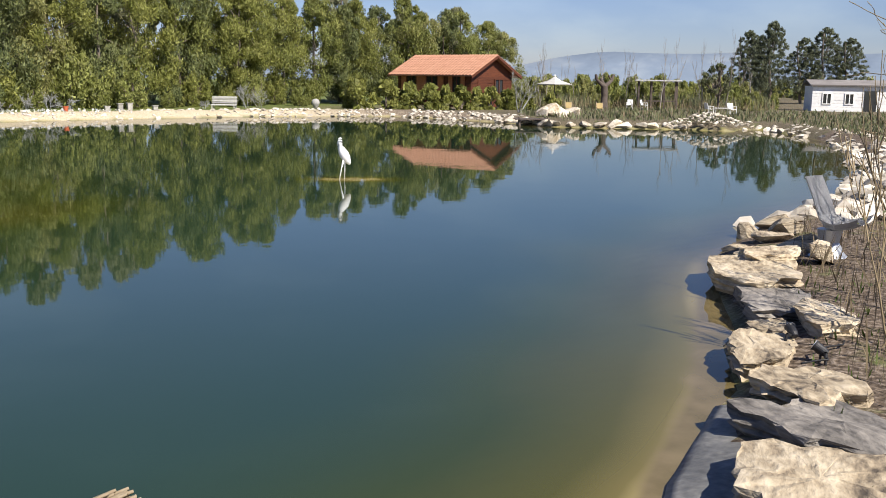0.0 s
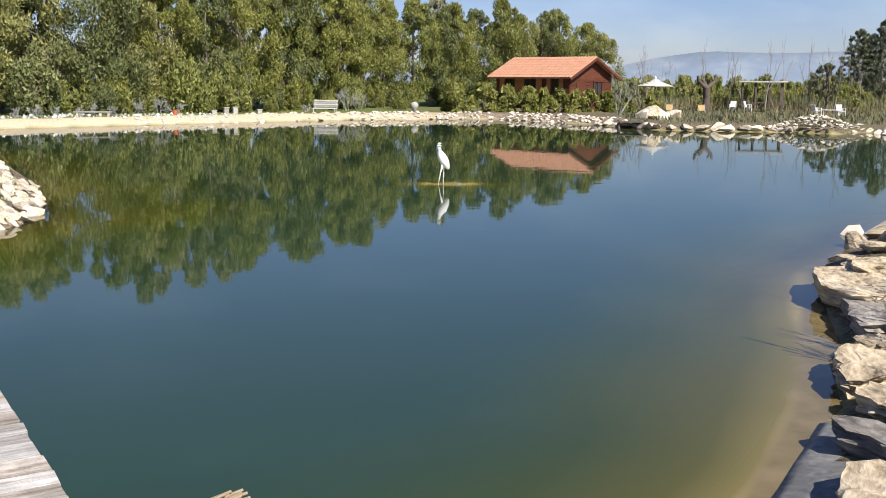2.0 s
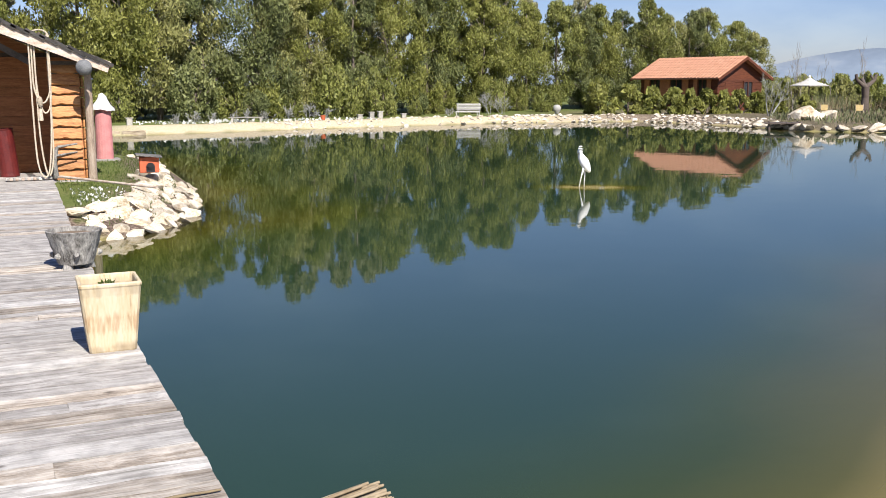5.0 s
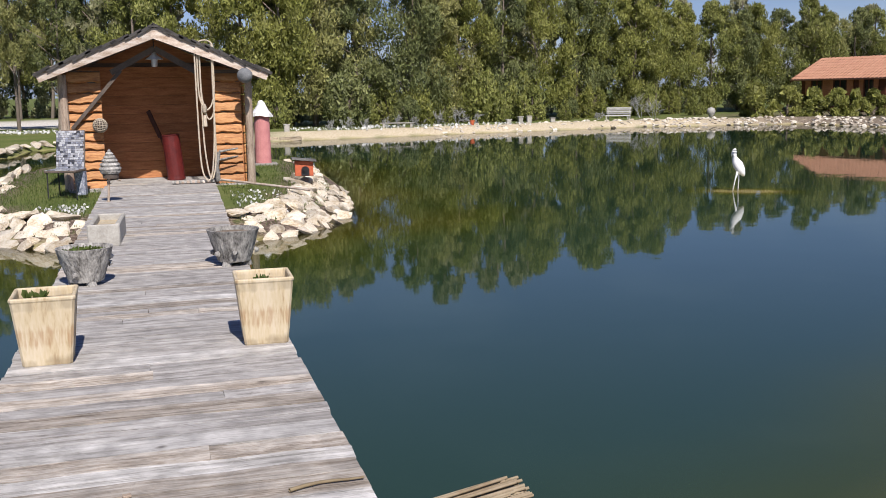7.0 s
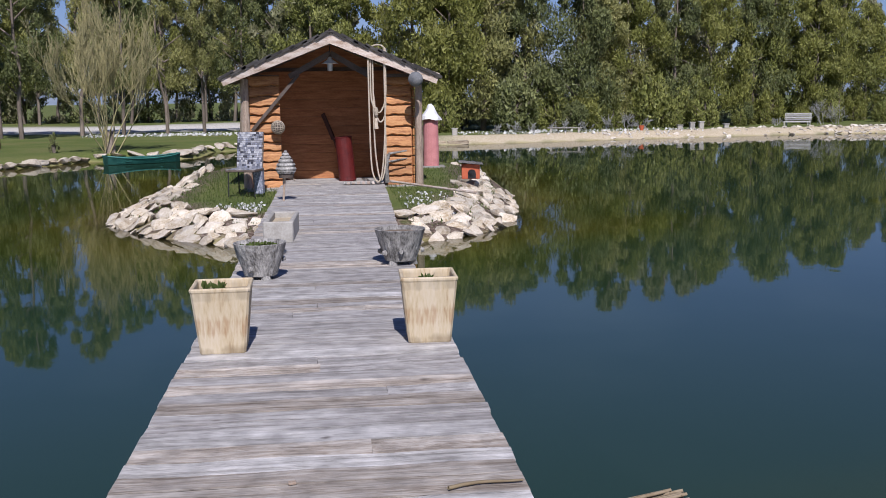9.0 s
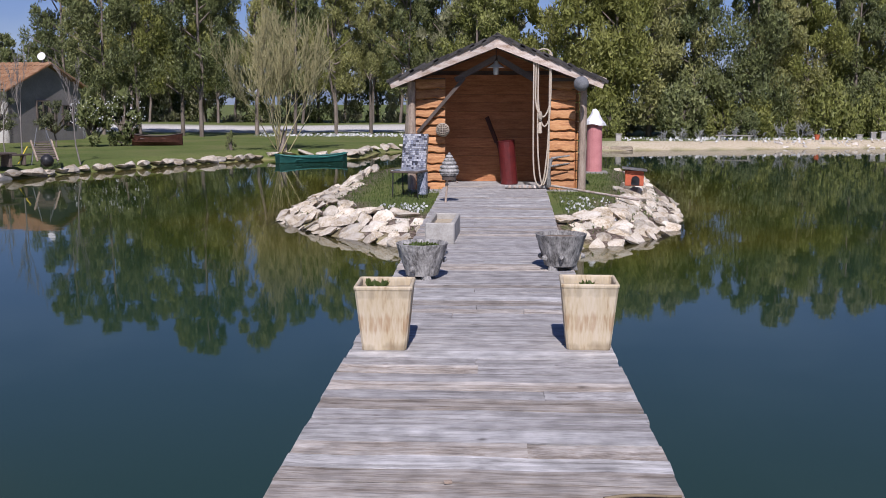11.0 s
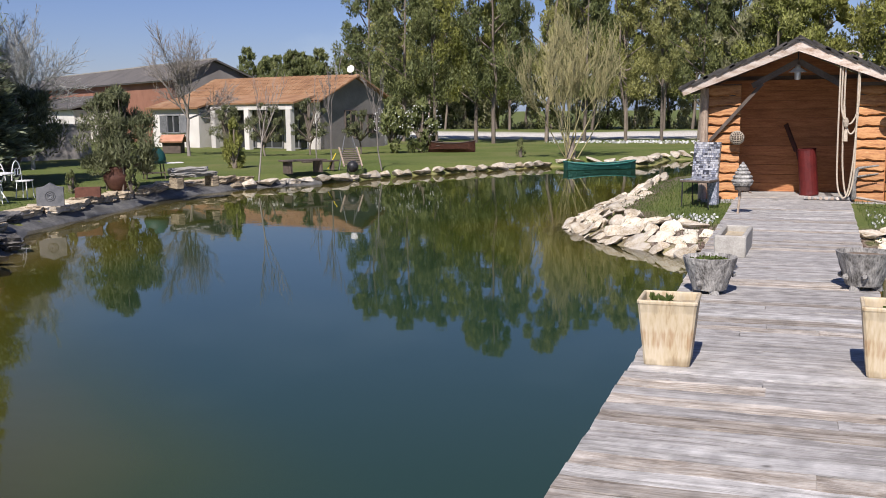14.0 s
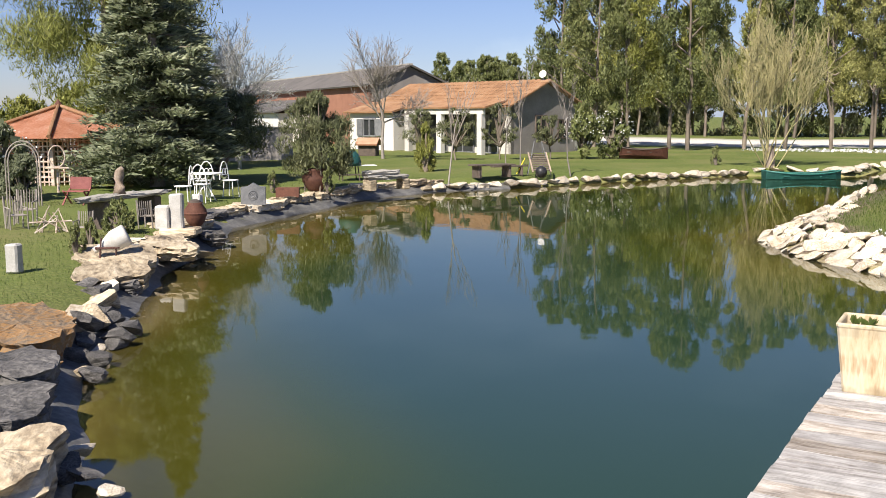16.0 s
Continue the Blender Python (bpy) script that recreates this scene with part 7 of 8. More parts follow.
for k in range(3):
    part("rosette", lathe([(0.1 - 0.03 * k, 0), (0.09 - 0.03 * k, 0.012 + 0.004 * k), (0.07 - 0.03 * k, 0.0)], 14), M["stone_grey"], carved).matrix_local = pose(0, -0.13, 0.19, 90, 0, 0)
box_p = thing("planter_box", "small rust-coloured planter box", "planter", at=pose(-13.65, 16.75, G0, 0, 0, 35))
bm = bmesh.new()
for sx, sy, c in ((0.5, 0.03, (0, -0.13, 0.1)), (0.5, 0.03, (0, 0.13, 0.1)), (0.03, 0.23, (-0.235, 0, 0.1)), (0.03, 0.23, (0.235, 0, 0.1))):
    box(sx, sy, 0.2, c, 0.004, bm)
part("box", bm, M["terracotta"], box_p)
part("soil", box(0.44, 0.22, 0.05, (0, 0, 0.13)), M["soil"], box_p)

urn = thing("terracotta_urn", "large terracotta urn holding an olive bush", "urn", at=pose(-14.25, 18.5, G0))
part("body", lathe([(0.16, 0), (0.2, 0.05), (0.3, 0.22), (0.31, 0.32), (0.22, 0.44), (0.26, 0.48), (0.25, 0.52), (0.2, 0.52), (0.18, 0.42)], 22), M["terracotta"], urn, smooth=True)
olive = leafy_tree(420, 2.1, 1.15, 0.35, "leaf_olive_grey", lobes=70, leaves=14000, size=0.11, taper=0.1, trunk_r=0.022, wide=0.22, stems=5, lump=0.95, core=40, column=0.5)
olive.matrix_world = pose(-14.4, 18.75, G0 + 0.1)
tagged(olive, "grey-green olive bush in a terracotta urn", "olive bush")

sb = thing("stone_bench", "rough stone slab bench with a low back", "bench", at=pose(-13.05, 19.75, G0, 0, 0, 66) @ Matrix.Diagonal((0.95, 0.95, 0.78, 1)))
part("seat", slab_mesh(501, "concrete", 1.55, 0.5, 0.12), None, sb).location = (0, 0, 0.42)
part("backrest", slab_mesh(502, "concrete", 1.2, 0.3, 0.2), None, sb).matrix_local = pose(0, 0.28, 0.56, 8, 0, 0)
for x in (-0.5, 0.5):
    part("leg", rough_up(box(0.22, 0.36, 0.34, (x, 0.02, 0.14), 0.03), 0.02, 5, x), M["slab"], sb)

gold = leafy_tree(430, 1.5, 0.42, 0.02, "leaf_c", lobes=46, leaves=6500, size=0.09, taper=0.35, trunk_r=0.03, wide=0.3, core=40)
gold.matrix_world = pose(-16.0, 26.4, G0)
tagged(gold, "small upright golden-green cypress on the lawn", "cypress")
for k, (x, y, h, sd) in enumerate(((-13.0, 22.6, 2.7, 1), (-11.8, 28.0, 2.9, 2), (-15.4, 30.8, 2.6, 3), (-13.2, 27.4, 3.0, 4))):
    root, tips, rg = bare_tree("sapling", 440 + sd, h, "twig_grey", 3, 0.3, 0.028, 0.35, 4, first=0.6)
    root.matrix_world = pose(x, y, G0)
    tagged(root, "slender leafless sapling on the lawn", "tree", "lawn saplings")
table = thing("low_table", "low dark wooden picnic table with bench", "table", at=pose(-12.95, 25.0, G0, 0, 0, 60))
for k in range(4):
    part("top_board", box(1.3, 0.12, 0.04, (0, -0.2 + 0.13 * k, 0.36), 0.006), M["beam"], table)
for x in (-0.5, 0.5):
    part("leg", box(0.08, 0.4, 0.34, (x, 0, 0.17), 0.01), M["beam"], table)
part("bench_board", box(1.2, 0.2, 0.04, (0.9, 0.45, 0.28), 0.006), M["beam"], table)
part("leg", box(0.06, 0.18, 0.27, (1.3, 0.45, 0.13), 0.01), M["beam"], table)

swing = thing("deck_chair", "wooden slatted lounger under a metal A-frame", "lounger", at=pose(-12.2, 26.6, G0, 0, 0, 40) @ Matrix.Scale(0.8, 4))
for k in range(8):
    part("slat", box(0.62, 0.075, 0.025, (0, -0.3 + 0.085 * k, 0.22 + 0.075 * k), 0.004, None, Matrix.Rotation(radians(40), 4, "X")), M["beam"], swing)
for x in (-0.34, 0.34):
    part("side_rail", beam((x, -0.36, 0.14), (x, 0.36, 0.82), 0.05, 0.05), M["post"], swing)
    part("frame_leg", rod((x, 0.5, 0), (x * 0.4, 0.25, 1.25), 0.013), M["stone_grey"], swing)
    part("frame_leg", rod((x * 1.3, 0.0, 0), (x * 0.4, 0.25, 1.25), 0.013), M["stone_grey"], swing)
part("yellow_bar", rod((-0.85, 0.1, 0.05), (-0.5, 0.2, 0.62), 0.02), M["yellow"], swing)
bk_ball = thing("black_float", "black round float on the grass", "float", at=pose(-11.75, 25.75, G0 + 0.15))
bm = bmesh.new()
bmesh.ops.create_icosphere(bm, subdivisions=3, radius=0.17)
part("ball", bm, M["black"], bk_ball, smooth=True)

cart = thing("garden_cart", "teal covered barbecue cart with white frame", "barbecue", at=pose(-15.7, 21.9, G0, 0, 0, 50) @ Matrix.Scale(0.82, 4))
part("cover", lathe([(0.38, 0.5), (0.4, 0.62), (0.33, 0.85), (0.2, 1.0), (0, 1.05)], 14), M["teal"], cart, smooth=True)
for x, y in ((-0.3, -0.2), (0.3, -0.2), (-0.3, 0.25), (0.3, 0.25)):
    part("leg", rod((x, y, 0), (x * 0.8, y * 0.8, 0.55), 0.02), M["beam"], cart)
part("shelf", box(1.1, 0.4, 0.03, (0.35, 0, 0.5), 0.005), M["white"], cart)
part("tray", box(0.7, 0.45, 0.03, (0, 0, 0.2), 0.005), M["beam"], cart)

oven = thing("garden_oven", "small garden oven with an orange tile hood", "oven", at=pose(-25.2, 36.6, G0, 0, 0, 20))
part("body", rough_up(box(0.8, 0.7, 0.55, (0, 0, 0.26), 0.03), 0.01, 4), M["beam"], oven)
for sg in (-1, 1):
    part("hood", beam((0, sg * 0.5, 0.5), (0, 0, 0.78), 1.0, 0.07), M["tile_roof"], oven)
ironset = thing("iron_table", "round white wrought-iron garden table", "table", at=pose(-14.5, 15.15, G0) @ Matrix.Scale(0.8, 4))
part("top", cyl(0.42, 0.42, 0.025, (0, 0, 0.70), 24), M["white"], ironset)
for k in range(3):
    th = k * 2.094
    part("leg", tubes("leg", [((0.28 * math.cos(th), 0.28 * math.sin(th), 0.70), (0.06 * math.cos(th), 0.06 * math.sin(th), 0.38), 0.016, 0.016), ((0.06 * math.cos(th), 0.06 * math.sin(th), 0.38), (0.34 * math.cos(th), 0.34 * math.sin(th), 0.0), 0.016, 0.016)], M["white"], 6), None, ironset)


def iron_chair(x, y, rz):
    c = thing("iron_chair", "white wrought-iron chair with scrolled back", "chair", "white iron chairs", at=pose(x, y, G0, 0, 0, rz) @ Matrix.Scale(0.85, 4))
    part("seat", cyl(0.2, 0.2, 0.02, (0, 0, 0.44), 18), M["white"], c)
    for k in range(4):
        th = 0.785 + k * 1.571
        part("leg", rod((0.17 * math.cos(th), 0.17 * math.sin(th), 0.44), (0.21 * math.cos(th), 0.21 * math.sin(th), 0), 0.012), M["white"], c)
    pts = [Vector((0.2 * math.cos(t), 0.19, 0.46 + 0.46 * math.sin(t))) for t in [math.pi * j / 12 for j in range(13)]]
    part("backrest", tubes("backrest", rope_run(pts, 0.013), M["white"], 6), None, c)
    for k in range(3):
        ring = [Vector((0.07 * math.cos(t) + (k - 1) * 0.11, 0.19, 0.66 + 0.08 * math.sin(t))) for t in [2 * math.pi * j / 12 for j in range(13)]]
        part("scroll", tubes("scroll", rope_run(ring, 0.009), M["white"], 5), None, c)


iron_chair(-14.2, 14.72, 200)
iron_chair(-15.0, 15.6, 20)
iron_chair(-14.55, 15.95, 100)
iron_chair(-14.1, 14.1, -60)

lt = thing("stone_table", "long pale stone table on block legs", "table", at=pose(-12.33, 10.95, G0, 0, 0, 102))
part("top", slab_mesh(510, "concrete", 2.45, 0.62, 0.06), None, lt).location = (0, 0, 0.5)
for x in (-0.5, 0.78):
    part("leg", rough_up(box(0.2, 0.34, 0.46, (x, 0, 0.2), 0.02), 0.012, 6), M["beam"], lt)
sculp = thing("carved_figurehead", "weathered curved wooden carving on the stone table", "carving", at=pose(-12.32, 10.93, G0 + 0.49) @ Matrix.Scale(0.88, 4))
bm = bmesh.new()
tube_path(bm, [((0, 0, 0), 0.13), ((0.01, 0, 0.15), 0.10), ((0, 0, 0.3), 0.09), ((0.03, 0, 0.42), 0.085), ((0.09, 0, 0.48), 0.05), ((0.13, 0, 0.46), 0.02)], 12)
part("body", bm, M["post"], sculp, smooth=True)


def twig_chair(x, y, rz, s=1.0):
    c = thing("twig_chair", "rustic chair woven from bare twigs", "chair", "rustic twig chairs", at=pose(x, y, G0, 0, 0, rz) @ Matrix.Diagonal((s, s, s, 1)))
    for xx in (-0.24, 0.24):
        part("leg", rod((xx, -0.22, 0), (xx, -0.22, 0.62), 0.022), M["twig_grey"], c)
        part("leg", rod((xx, 0.22, 0), (xx * 1.05, 0.3, 0.95), 0.022), M["twig_grey"], c)
        part("arm", rod((xx, -0.26, 0.62), (xx, 0.28, 0.64), 0.02), M["twig_grey"], c)
    for k in range(7):
        part("back_twig", rod((-0.2 + 0.067 * k, 0.25, 0.42), (-0.22 + 0.073 * k, 0.31, 0.93), 0.014), M["twig_grey"], c)
        part("seat_twig", rod((-0.24, -0.22 + 0.075 * k, 0.42), (0.24, -0.22 + 0.075 * k, 0.42), 0.014), M["twig_grey"], c)
    for k in range(4):
        part("side_twig", rod((-0.24, -0.2 + 0.13 * k, 0.05), (-0.24, -0.2 + 0.13 * k, 0.6), 0.012), M["twig_grey"], c)


twig_chair(-13.25, 9.72, 70, 0.55)
twig_chair(-13.75, 9.5, 100, 0.58)
twig_chair(-11.6, 10.85, 200, 0.48)
twig_chair(-11.38, 9.42, 30, 0.42)
twig_chair(-13.75, 10.25, 40, 0.6)
rack = thing("twig_rack", "crossed bleached branches on the lawn", "rack", at=pose(-12.5, 9.75, G0, 0, 0, 40) @ Matrix.Scale(0.62, 4))
r = random.Random(3)
for k in range(9):
    part("branch", rod((r.uniform(-0.4, 0.4), r.uniform(-0.15, 0.15), 0), (r.uniform(-0.3, 0.3), r.uniform(-0.15, 0.15), r.uniform(0.3, 0.7)), 0.02, 0.012), M["barge"], rack)
part("branch", rod((-0.5, 0, 0.25), (0.5, 0, 0.28), 0.02), M["barge"], rack)
pchair = thing("folding_chair", "faded rose-red folding garden chair", "chair", at=pose(-16.1, 13.2, G0, 0, 0, 20) @ Matrix.Diagonal((1.0, 0.66, 0.64, 1)))
part("seat", box(0.46, 0.44, 0.03, (0, 0, 0.42), 0.006), M["rose_paint"], pchair)
part("backrest", beam((0, 0.22, 0.46), (0, 0.3, 0.85), 0.46, 0.03), M["rose_paint"], pchair)
for x in (-0.22, 0.22):
    part("leg", beam((x, -0.25, 0), (x, 0.2, 0.5), 0.03, 0.03), M["rose_paint"], pchair)
    part("leg", beam((x, 0.25, 0), (x, -0.2, 0.45), 0.03, 0.03), M["rose_paint"], pchair)

ivy = leafy_tree(472, 1.5, 0.75, 0.02, "leaf_dark", lobes=40, leaves=3200, size=0.09, taper=0.1, trunk_r=0.03, column=0.6)
ivy.matrix_world = pose(-18.3, 13.2, G0)
tagged(ivy, "dark climbing bush with white blossom by the archway", "bush")
rg = np.random.default_rng(19)
cc = rg.normal(size=(120, 3))
cc = cc / np.linalg.norm(cc, axis=1, keepdims=True) * (0.75, 0.75, 0.7) + (0, 0, 0.8)
part("blossom", quads_np("blossom", leaf_quads(cc, rg.normal(size=(120, 3)), rg.uniform(0.04, 0.09, 120), rg, 0.8), M["flower"]), None, ivy)
# small clipped shrubs among them
shrub = leafy_tree(470, 0.72, 0.26, 0.02, "leaf_b", lobes=30, leaves=2600, size=0.05, taper=0.3, trunk_r=0.008, lump=0.9, core=40)
put_copies(shrub, [(-10.05, 8.2, G0, 0.58), (-10.4, 8.72, G0, 0.56), (-13.5, 18.0, G0, 0.8), (-14.6, 17.4, G0, 0.7), (-9.2, 34.8, G0, 0.95)], "small dark clipped shrub on the lawn", "shrub", "lawn shrubs", tr)
drop_source(shrub)
box_bush = leafy_tree(474, 0.48, 0.28, 0.02, "leaf_b", lobes=34, leaves=2600, size=0.05, taper=0.1, trunk_r=0.01, lump=0.9, core=40)
box_bush.matrix_world = pose(-11.45, 10.15, G0)
tagged(box_bush, "small olive-green bush beside the stone table", "bush")

# garden pavilion
gz = thing("gazebo", "lattice gazebo with a faded orange tile roof", "gazebo", at=pose(-21.95, 17.54, G0, 0, 0, 15))
GR, GH = 1.75, 1.27
for k in range(6):
    a0, a1 = math.pi / 3 * k, math.pi / 3 * (k + 1)
    p, q = Vector((GR * math.cos(a0), GR * math.sin(a0), 0)), Vector((GR * math.cos(a1), GR * math.sin(a1), 0))
    part("post", beam(p, p + Vector((0, 0, GH)), 0.09, 0.09), M["barge"], gz)
    part("top_rail", beam(p + Vector((0, 0, GH)), q + Vector((0, 0, GH)), 0.08, 0.1), M["barge"], gz)
    bm = bmesh.new()
    vs = [bm.verts.new(v) for v in (p * 1.34 + Vector((0, 0, GH - 0.05)), q * 1.34 + Vector((0, 0, GH - 0.05)), Vector((0, 0, GH + 0.72)))]
    bm.faces.new(vs)
    bmesh.ops.solidify(bm, geom=bm.faces[:], thickness=0.05)
    part("roof_panel", bm, M["gazebo_roof"], gz)
    part("hip_ridge", rod(p * 1.34 + Vector((0, 0, GH)), Vector((0, 0, GH + 0.78)), 0.05), M["old_roof"], gz)
    bm = bmesh.new()
    for j in range(1, 13):
        beam(p.lerp(q, j / 13), p.lerp(q, j / 13) + Vector((0, 0, GH)), 0.02, 0.035, bm)
    for j in range(1, 10):
        beam(p + Vector((0, 0, GH * j / 10)), q + Vector((0, 0, GH * j / 10)), 0.02, 0.035, bm)
    part("lattice", bm, M["barge"], gz)
part("finial", lathe([(0.08, GH + 0.7), (0.1, GH + 0.8), (0, GH + 0.95)], 8), M["terracotta"], gz)
arch = thing("twig_arch", "bent twig archway before the gazebo", "arch", at=pose(-16.7, 12.45, G0, 0, 0, 50) @ Matrix.Diagonal((0.62, 0.66, 0.82, 1)))
for rr in (0.5, 0.42):
    pts = [Vector((rr * math.cos(t), 0, 1.05 + rr * math.sin(t))) for t in [math.pi * j / 12 for j in range(13)]]
    part("hoop", tubes("hoop", rope_run([Vector((rr, 0, 0))] + pts + [Vector((-rr, 0, 0))], 0.022), M["twig_grey"], 6), None, arch)


oval = thing("oval_frame", "oval twig frame on a stand before the lattice", "frame", at=pose(-18.6, 14.75, G0, 0, 0, 50))
part("hoop", tubes("hoop", rope_run([Vector((0.17 * math.cos(t), 0, 0.86 + 0.24 * math.sin(t))) for t in [2 * math.pi * j / 20 for j in range(21)]], 0.02), M["barge"], 6), None, oval)
part("shelf", box(0.5, 0.16, 0.03, (0, -0.06, 0.6), 0.005), M["barge"], oval)
part("stand_leg", rod((0, 0.02, -0.02), (0, 0.02, 0.63), 0.03), M["barge"], oval)
dark = leafy_tree(476, 1.55, 0.8, 0.02, "leaf_dark", lobes=44, leaves=5200, size=0.08, taper=0.1, trunk_r=0.03, column=0.6)
put_copies(dark, [(-23.7, 18.3, G0, 1.0), (-24.6, 17.2, G0, 1.05), (-22.9, 19.6, G0, 0.95), (-24.2, 15.6, G0, 0.9), (-17.6, 13.1, G0, 0.62), (-22.0, 20.9, G0, 0.9)], "dense dark green bush by the pavilion", "bush", "pavilion bushes", tr)
drop_source(dark)


# blue cedar with drooping tiers
def cedar(seed, H, R):
    rg = np.random.default_rng(seed)
    root = new("cedar")
    segs = [((0, 0, -0.2), (0, 0, H * 0.5), 0.2, 0.12), ((0, 0, H * 0.5), (0, 0, H), 0.12, 0.03)]
    C, D, S = [], [], []
    for k in range(190):
        t = rg.random() ** 1.25
        z0 = 0.25 + (H - 0.4) * t
        th = rg.random() * 6.283
        ln = R * (1 - t) ** 0.75 * rg.uniform(0.7, 1.08) + 0.18
        dirv = np.array((math.cos(th), math.sin(th), rg.uniform(0.12, 0.35)))
        p = np.array((0, 0, z0))
        prev = p
        for j in range(1, 7):
            u = j / 6
            q = p + dirv * ln * u - np.array((0, 0, 0.35 * ln * u * u * 0.55))
            segs.append((prev, q, 0.028 * (1.1 - u), 0.028 * (1.0 - u) + 0.003))
            n = int(40 * (0.35 + u))
            side = np.cross(dirv, (0, 0, 1.0))
            side /= np.linalg.norm(side)
            off = rg.normal(size=(n, 1)) * side * ln * 0.10 * (1.3 - 0.5 * u) + rg.normal(size=(n, 3)) * 0.05
            off[:, 2] -= np.abs(rg.normal(size=n)) * 0.07
            C.append(prev + (q - prev) * rg.random((n, 1)) + off)
            D.append(np.tile(dirv, (n, 1)) + np.sign(off @ side)[:, None] * side * 0.8 + rg.normal(size=(n, 3)) * 0.35)
            S.append(rg.uniform(0.14, 0.27, n))
            prev = q
    part("trunk", tubes("trunk", segs, M["bark"], 5), None, root)
    part("needles", quads_np("needles", leaf_quads(np.concatenate(C), np.concatenate(D), np.concatenate(S), rg, 0.3, np.concatenate(D) + (0, -0.5, 1.2)), M["leaf_blue"]), None, root)
    return root


c = cedar(480, 6.4, 2.0)
c.matrix_world = pose(-18.2, 17.35, G0)
tagged(c, "bushy blue-green cedar with drooping branches", "cedar tree")
pine_tree = leafy_tree(486, 10.5, 4.8, 2.6, "leaf_a", lobes=170, leaves=60000, size=0.26, taper=0.2, trunk_r=0.22, wide=0.12, lump=0.75, core=120, column=0.45)
pine_tree.matrix_world = pose(-28.9, 25.3, G0)
tagged(pine_tree, "tall yellow-green pine behind the garden pavilion", "tree")
c = cedar(487, 10.8, 2.0)
c.matrix_world = pose(-24.3, 23.7, G0)
tagged(c, "tall slender blue-green conifer behind the cedar", "conifer")
# bushes that close the garden behind the pavilion
edge = leafy_tree(492, 3.0, 2.2, 0.05, "leaf_c", lobes=40, leaves=6000, size=0.2, taper=0.1, trunk_r=0.08, lump=0.9, core=40)
put_copies(edge, [(-47.5, 29.0, G0, 0.9), (-45.5, 31.0, G0, 1.0), (-44.0, 33.0, G0, 0.85), (-42.0, 35.0, G0, 1.05), (-40.2, 36.6, G0, 0.9), (-49.0, 26.5, G0, 1.0), (-38.0, 38.0, G0, 0.8)], "rounded green bush at the garden's edge", "bush", "garden edge bushes", tr)
drop_source(edge)
dk = leafy_tree(490, 2.6, 1.7, 0.9, "leaf_olive_grey", lobes=80, leaves=20000, size=0.11, taper=0.15, trunk_r=0.07, wide=0.28, stems=4, lump=1.0, core=40, column=0.4)
dk.matrix_world = pose(-18.95, 20.55, G0) @ Matrix.Scale(0.92, 4)
tagged(dk, "small spreading olive-grey tree with several stems", "tree")
for x, y, h, sd in ((-22.9, 34.3, 5.3, 1), (-31.0, 33.0, 6.5, 2), (-24.0, 25.7, 6.0, 3), (-22.6, 25.2, 4.8, 6), (-33.5, 21.0, 6.5, 4), (-38.0, 22.0, 6.5, 5), (-41.0, 24.0, 7.5, 7)):
    root, tips, rg = bare_tree("bare_tree", 500 + sd, h, "leaf_silver" if sd in (3, 6) else "twig_grey", 4, 0.5, 0.09, 0.2, 6, first=0.45, shrink=0.64)
    root.matrix_world = pose(x, y, G0)
    tagged(root, "leafless grey tree in the garden", "tree", "leafless garden trees")

# willow bush on the bank and the boats
rg = np.random.default_rng(515)
willow = thing("willow", "leafless yellow-green willow bush on the bank", "willow", at=pose(-7.45, 35.3, G0))
for k in range(13):
    d = np.array((rg.normal() * 0.6, rg.normal() * 0.5, 1.0))
    sg, _ = limbs((rg.normal() * 0.1, rg.normal() * 0.1, -0.1), d / np.linalg.norm(d), rg.uniform(2.0, 2.7), 0.026, rg, 4, 4, 0.36, 0.34, 3, 0.60)
    part("stem", tubes("stem", [(a, b, max(ra, 0.007), max(rb, 0.006)) for a, b, ra, rb in sg], M["willow_twig"], 4), None, willow)
part("trunk", rough_up(cyl(0.2, 0.14, 0.8, (0, 0, -0.1), 10), 0.03, 4), M["bark"], willow)


def boat(name, label, L_, W_, H_, hull_mat, in_mat, m):
    root = thing(name, label, "boat", at=m)
    n = 11
    bm = bmesh.new()
    rows = []
    for i in range(n):
        u = i / (n - 1)
        w = W_ / 2 * (math.sin(math.pi * (0.12 + 0.80 * u)) ** 0.7 if u < 0.98 else 0.12)
        sheer = H_ + 0.10 * (2 * u - 1) ** 2
        rows.append([bm.verts.new((L_ * (u - 0.5), y, z)) for y, z in ((-w, sheer), (-w * 0.85, H_ * 0.35), (-w * 0.5, 0), (w * 0.5, 0), (w * 0.85, H_ * 0.35), (w, sheer))])
    for a, b in zip(rows, rows[1:]):
        for k in range(5):
            bm.faces.new((a[k], a[k + 1], b[k + 1], b[k]))
    bm.faces.new(rows[0])
    bm.faces.new(rows[-1][::-1])
    bmesh.ops.solidify(bm, geom=bm.faces[:], thickness=0.03)
    part("hull", bm, M[hull_mat], root)
    for u in (-0.25, 0.15):
        part("thwart", box(0.22, W_ * 0.85, 0.03, (L_ * u, 0, H_ * 0.7), 0.005), M[in_mat], root)
    for sg in (-1, 1):
        pts = []
        for i in range(n):
            u = i / (n - 1)
            w = W_ / 2 * (math.sin(math.pi * (0.12 + 0.80 * u)) ** 0.7 if u < 0.98 else 0.12)
            pts.append(Vector((L_ * (u - 0.5), sg * w, H_ + 0.10 * (2 * u - 1) ** 2)))
        gw_ = bmesh.new()
        tube_path(gw_, [(p, 0.025) for p in pts], 6)
        part("gunwale", gw_, M[in_mat], root)
    return root


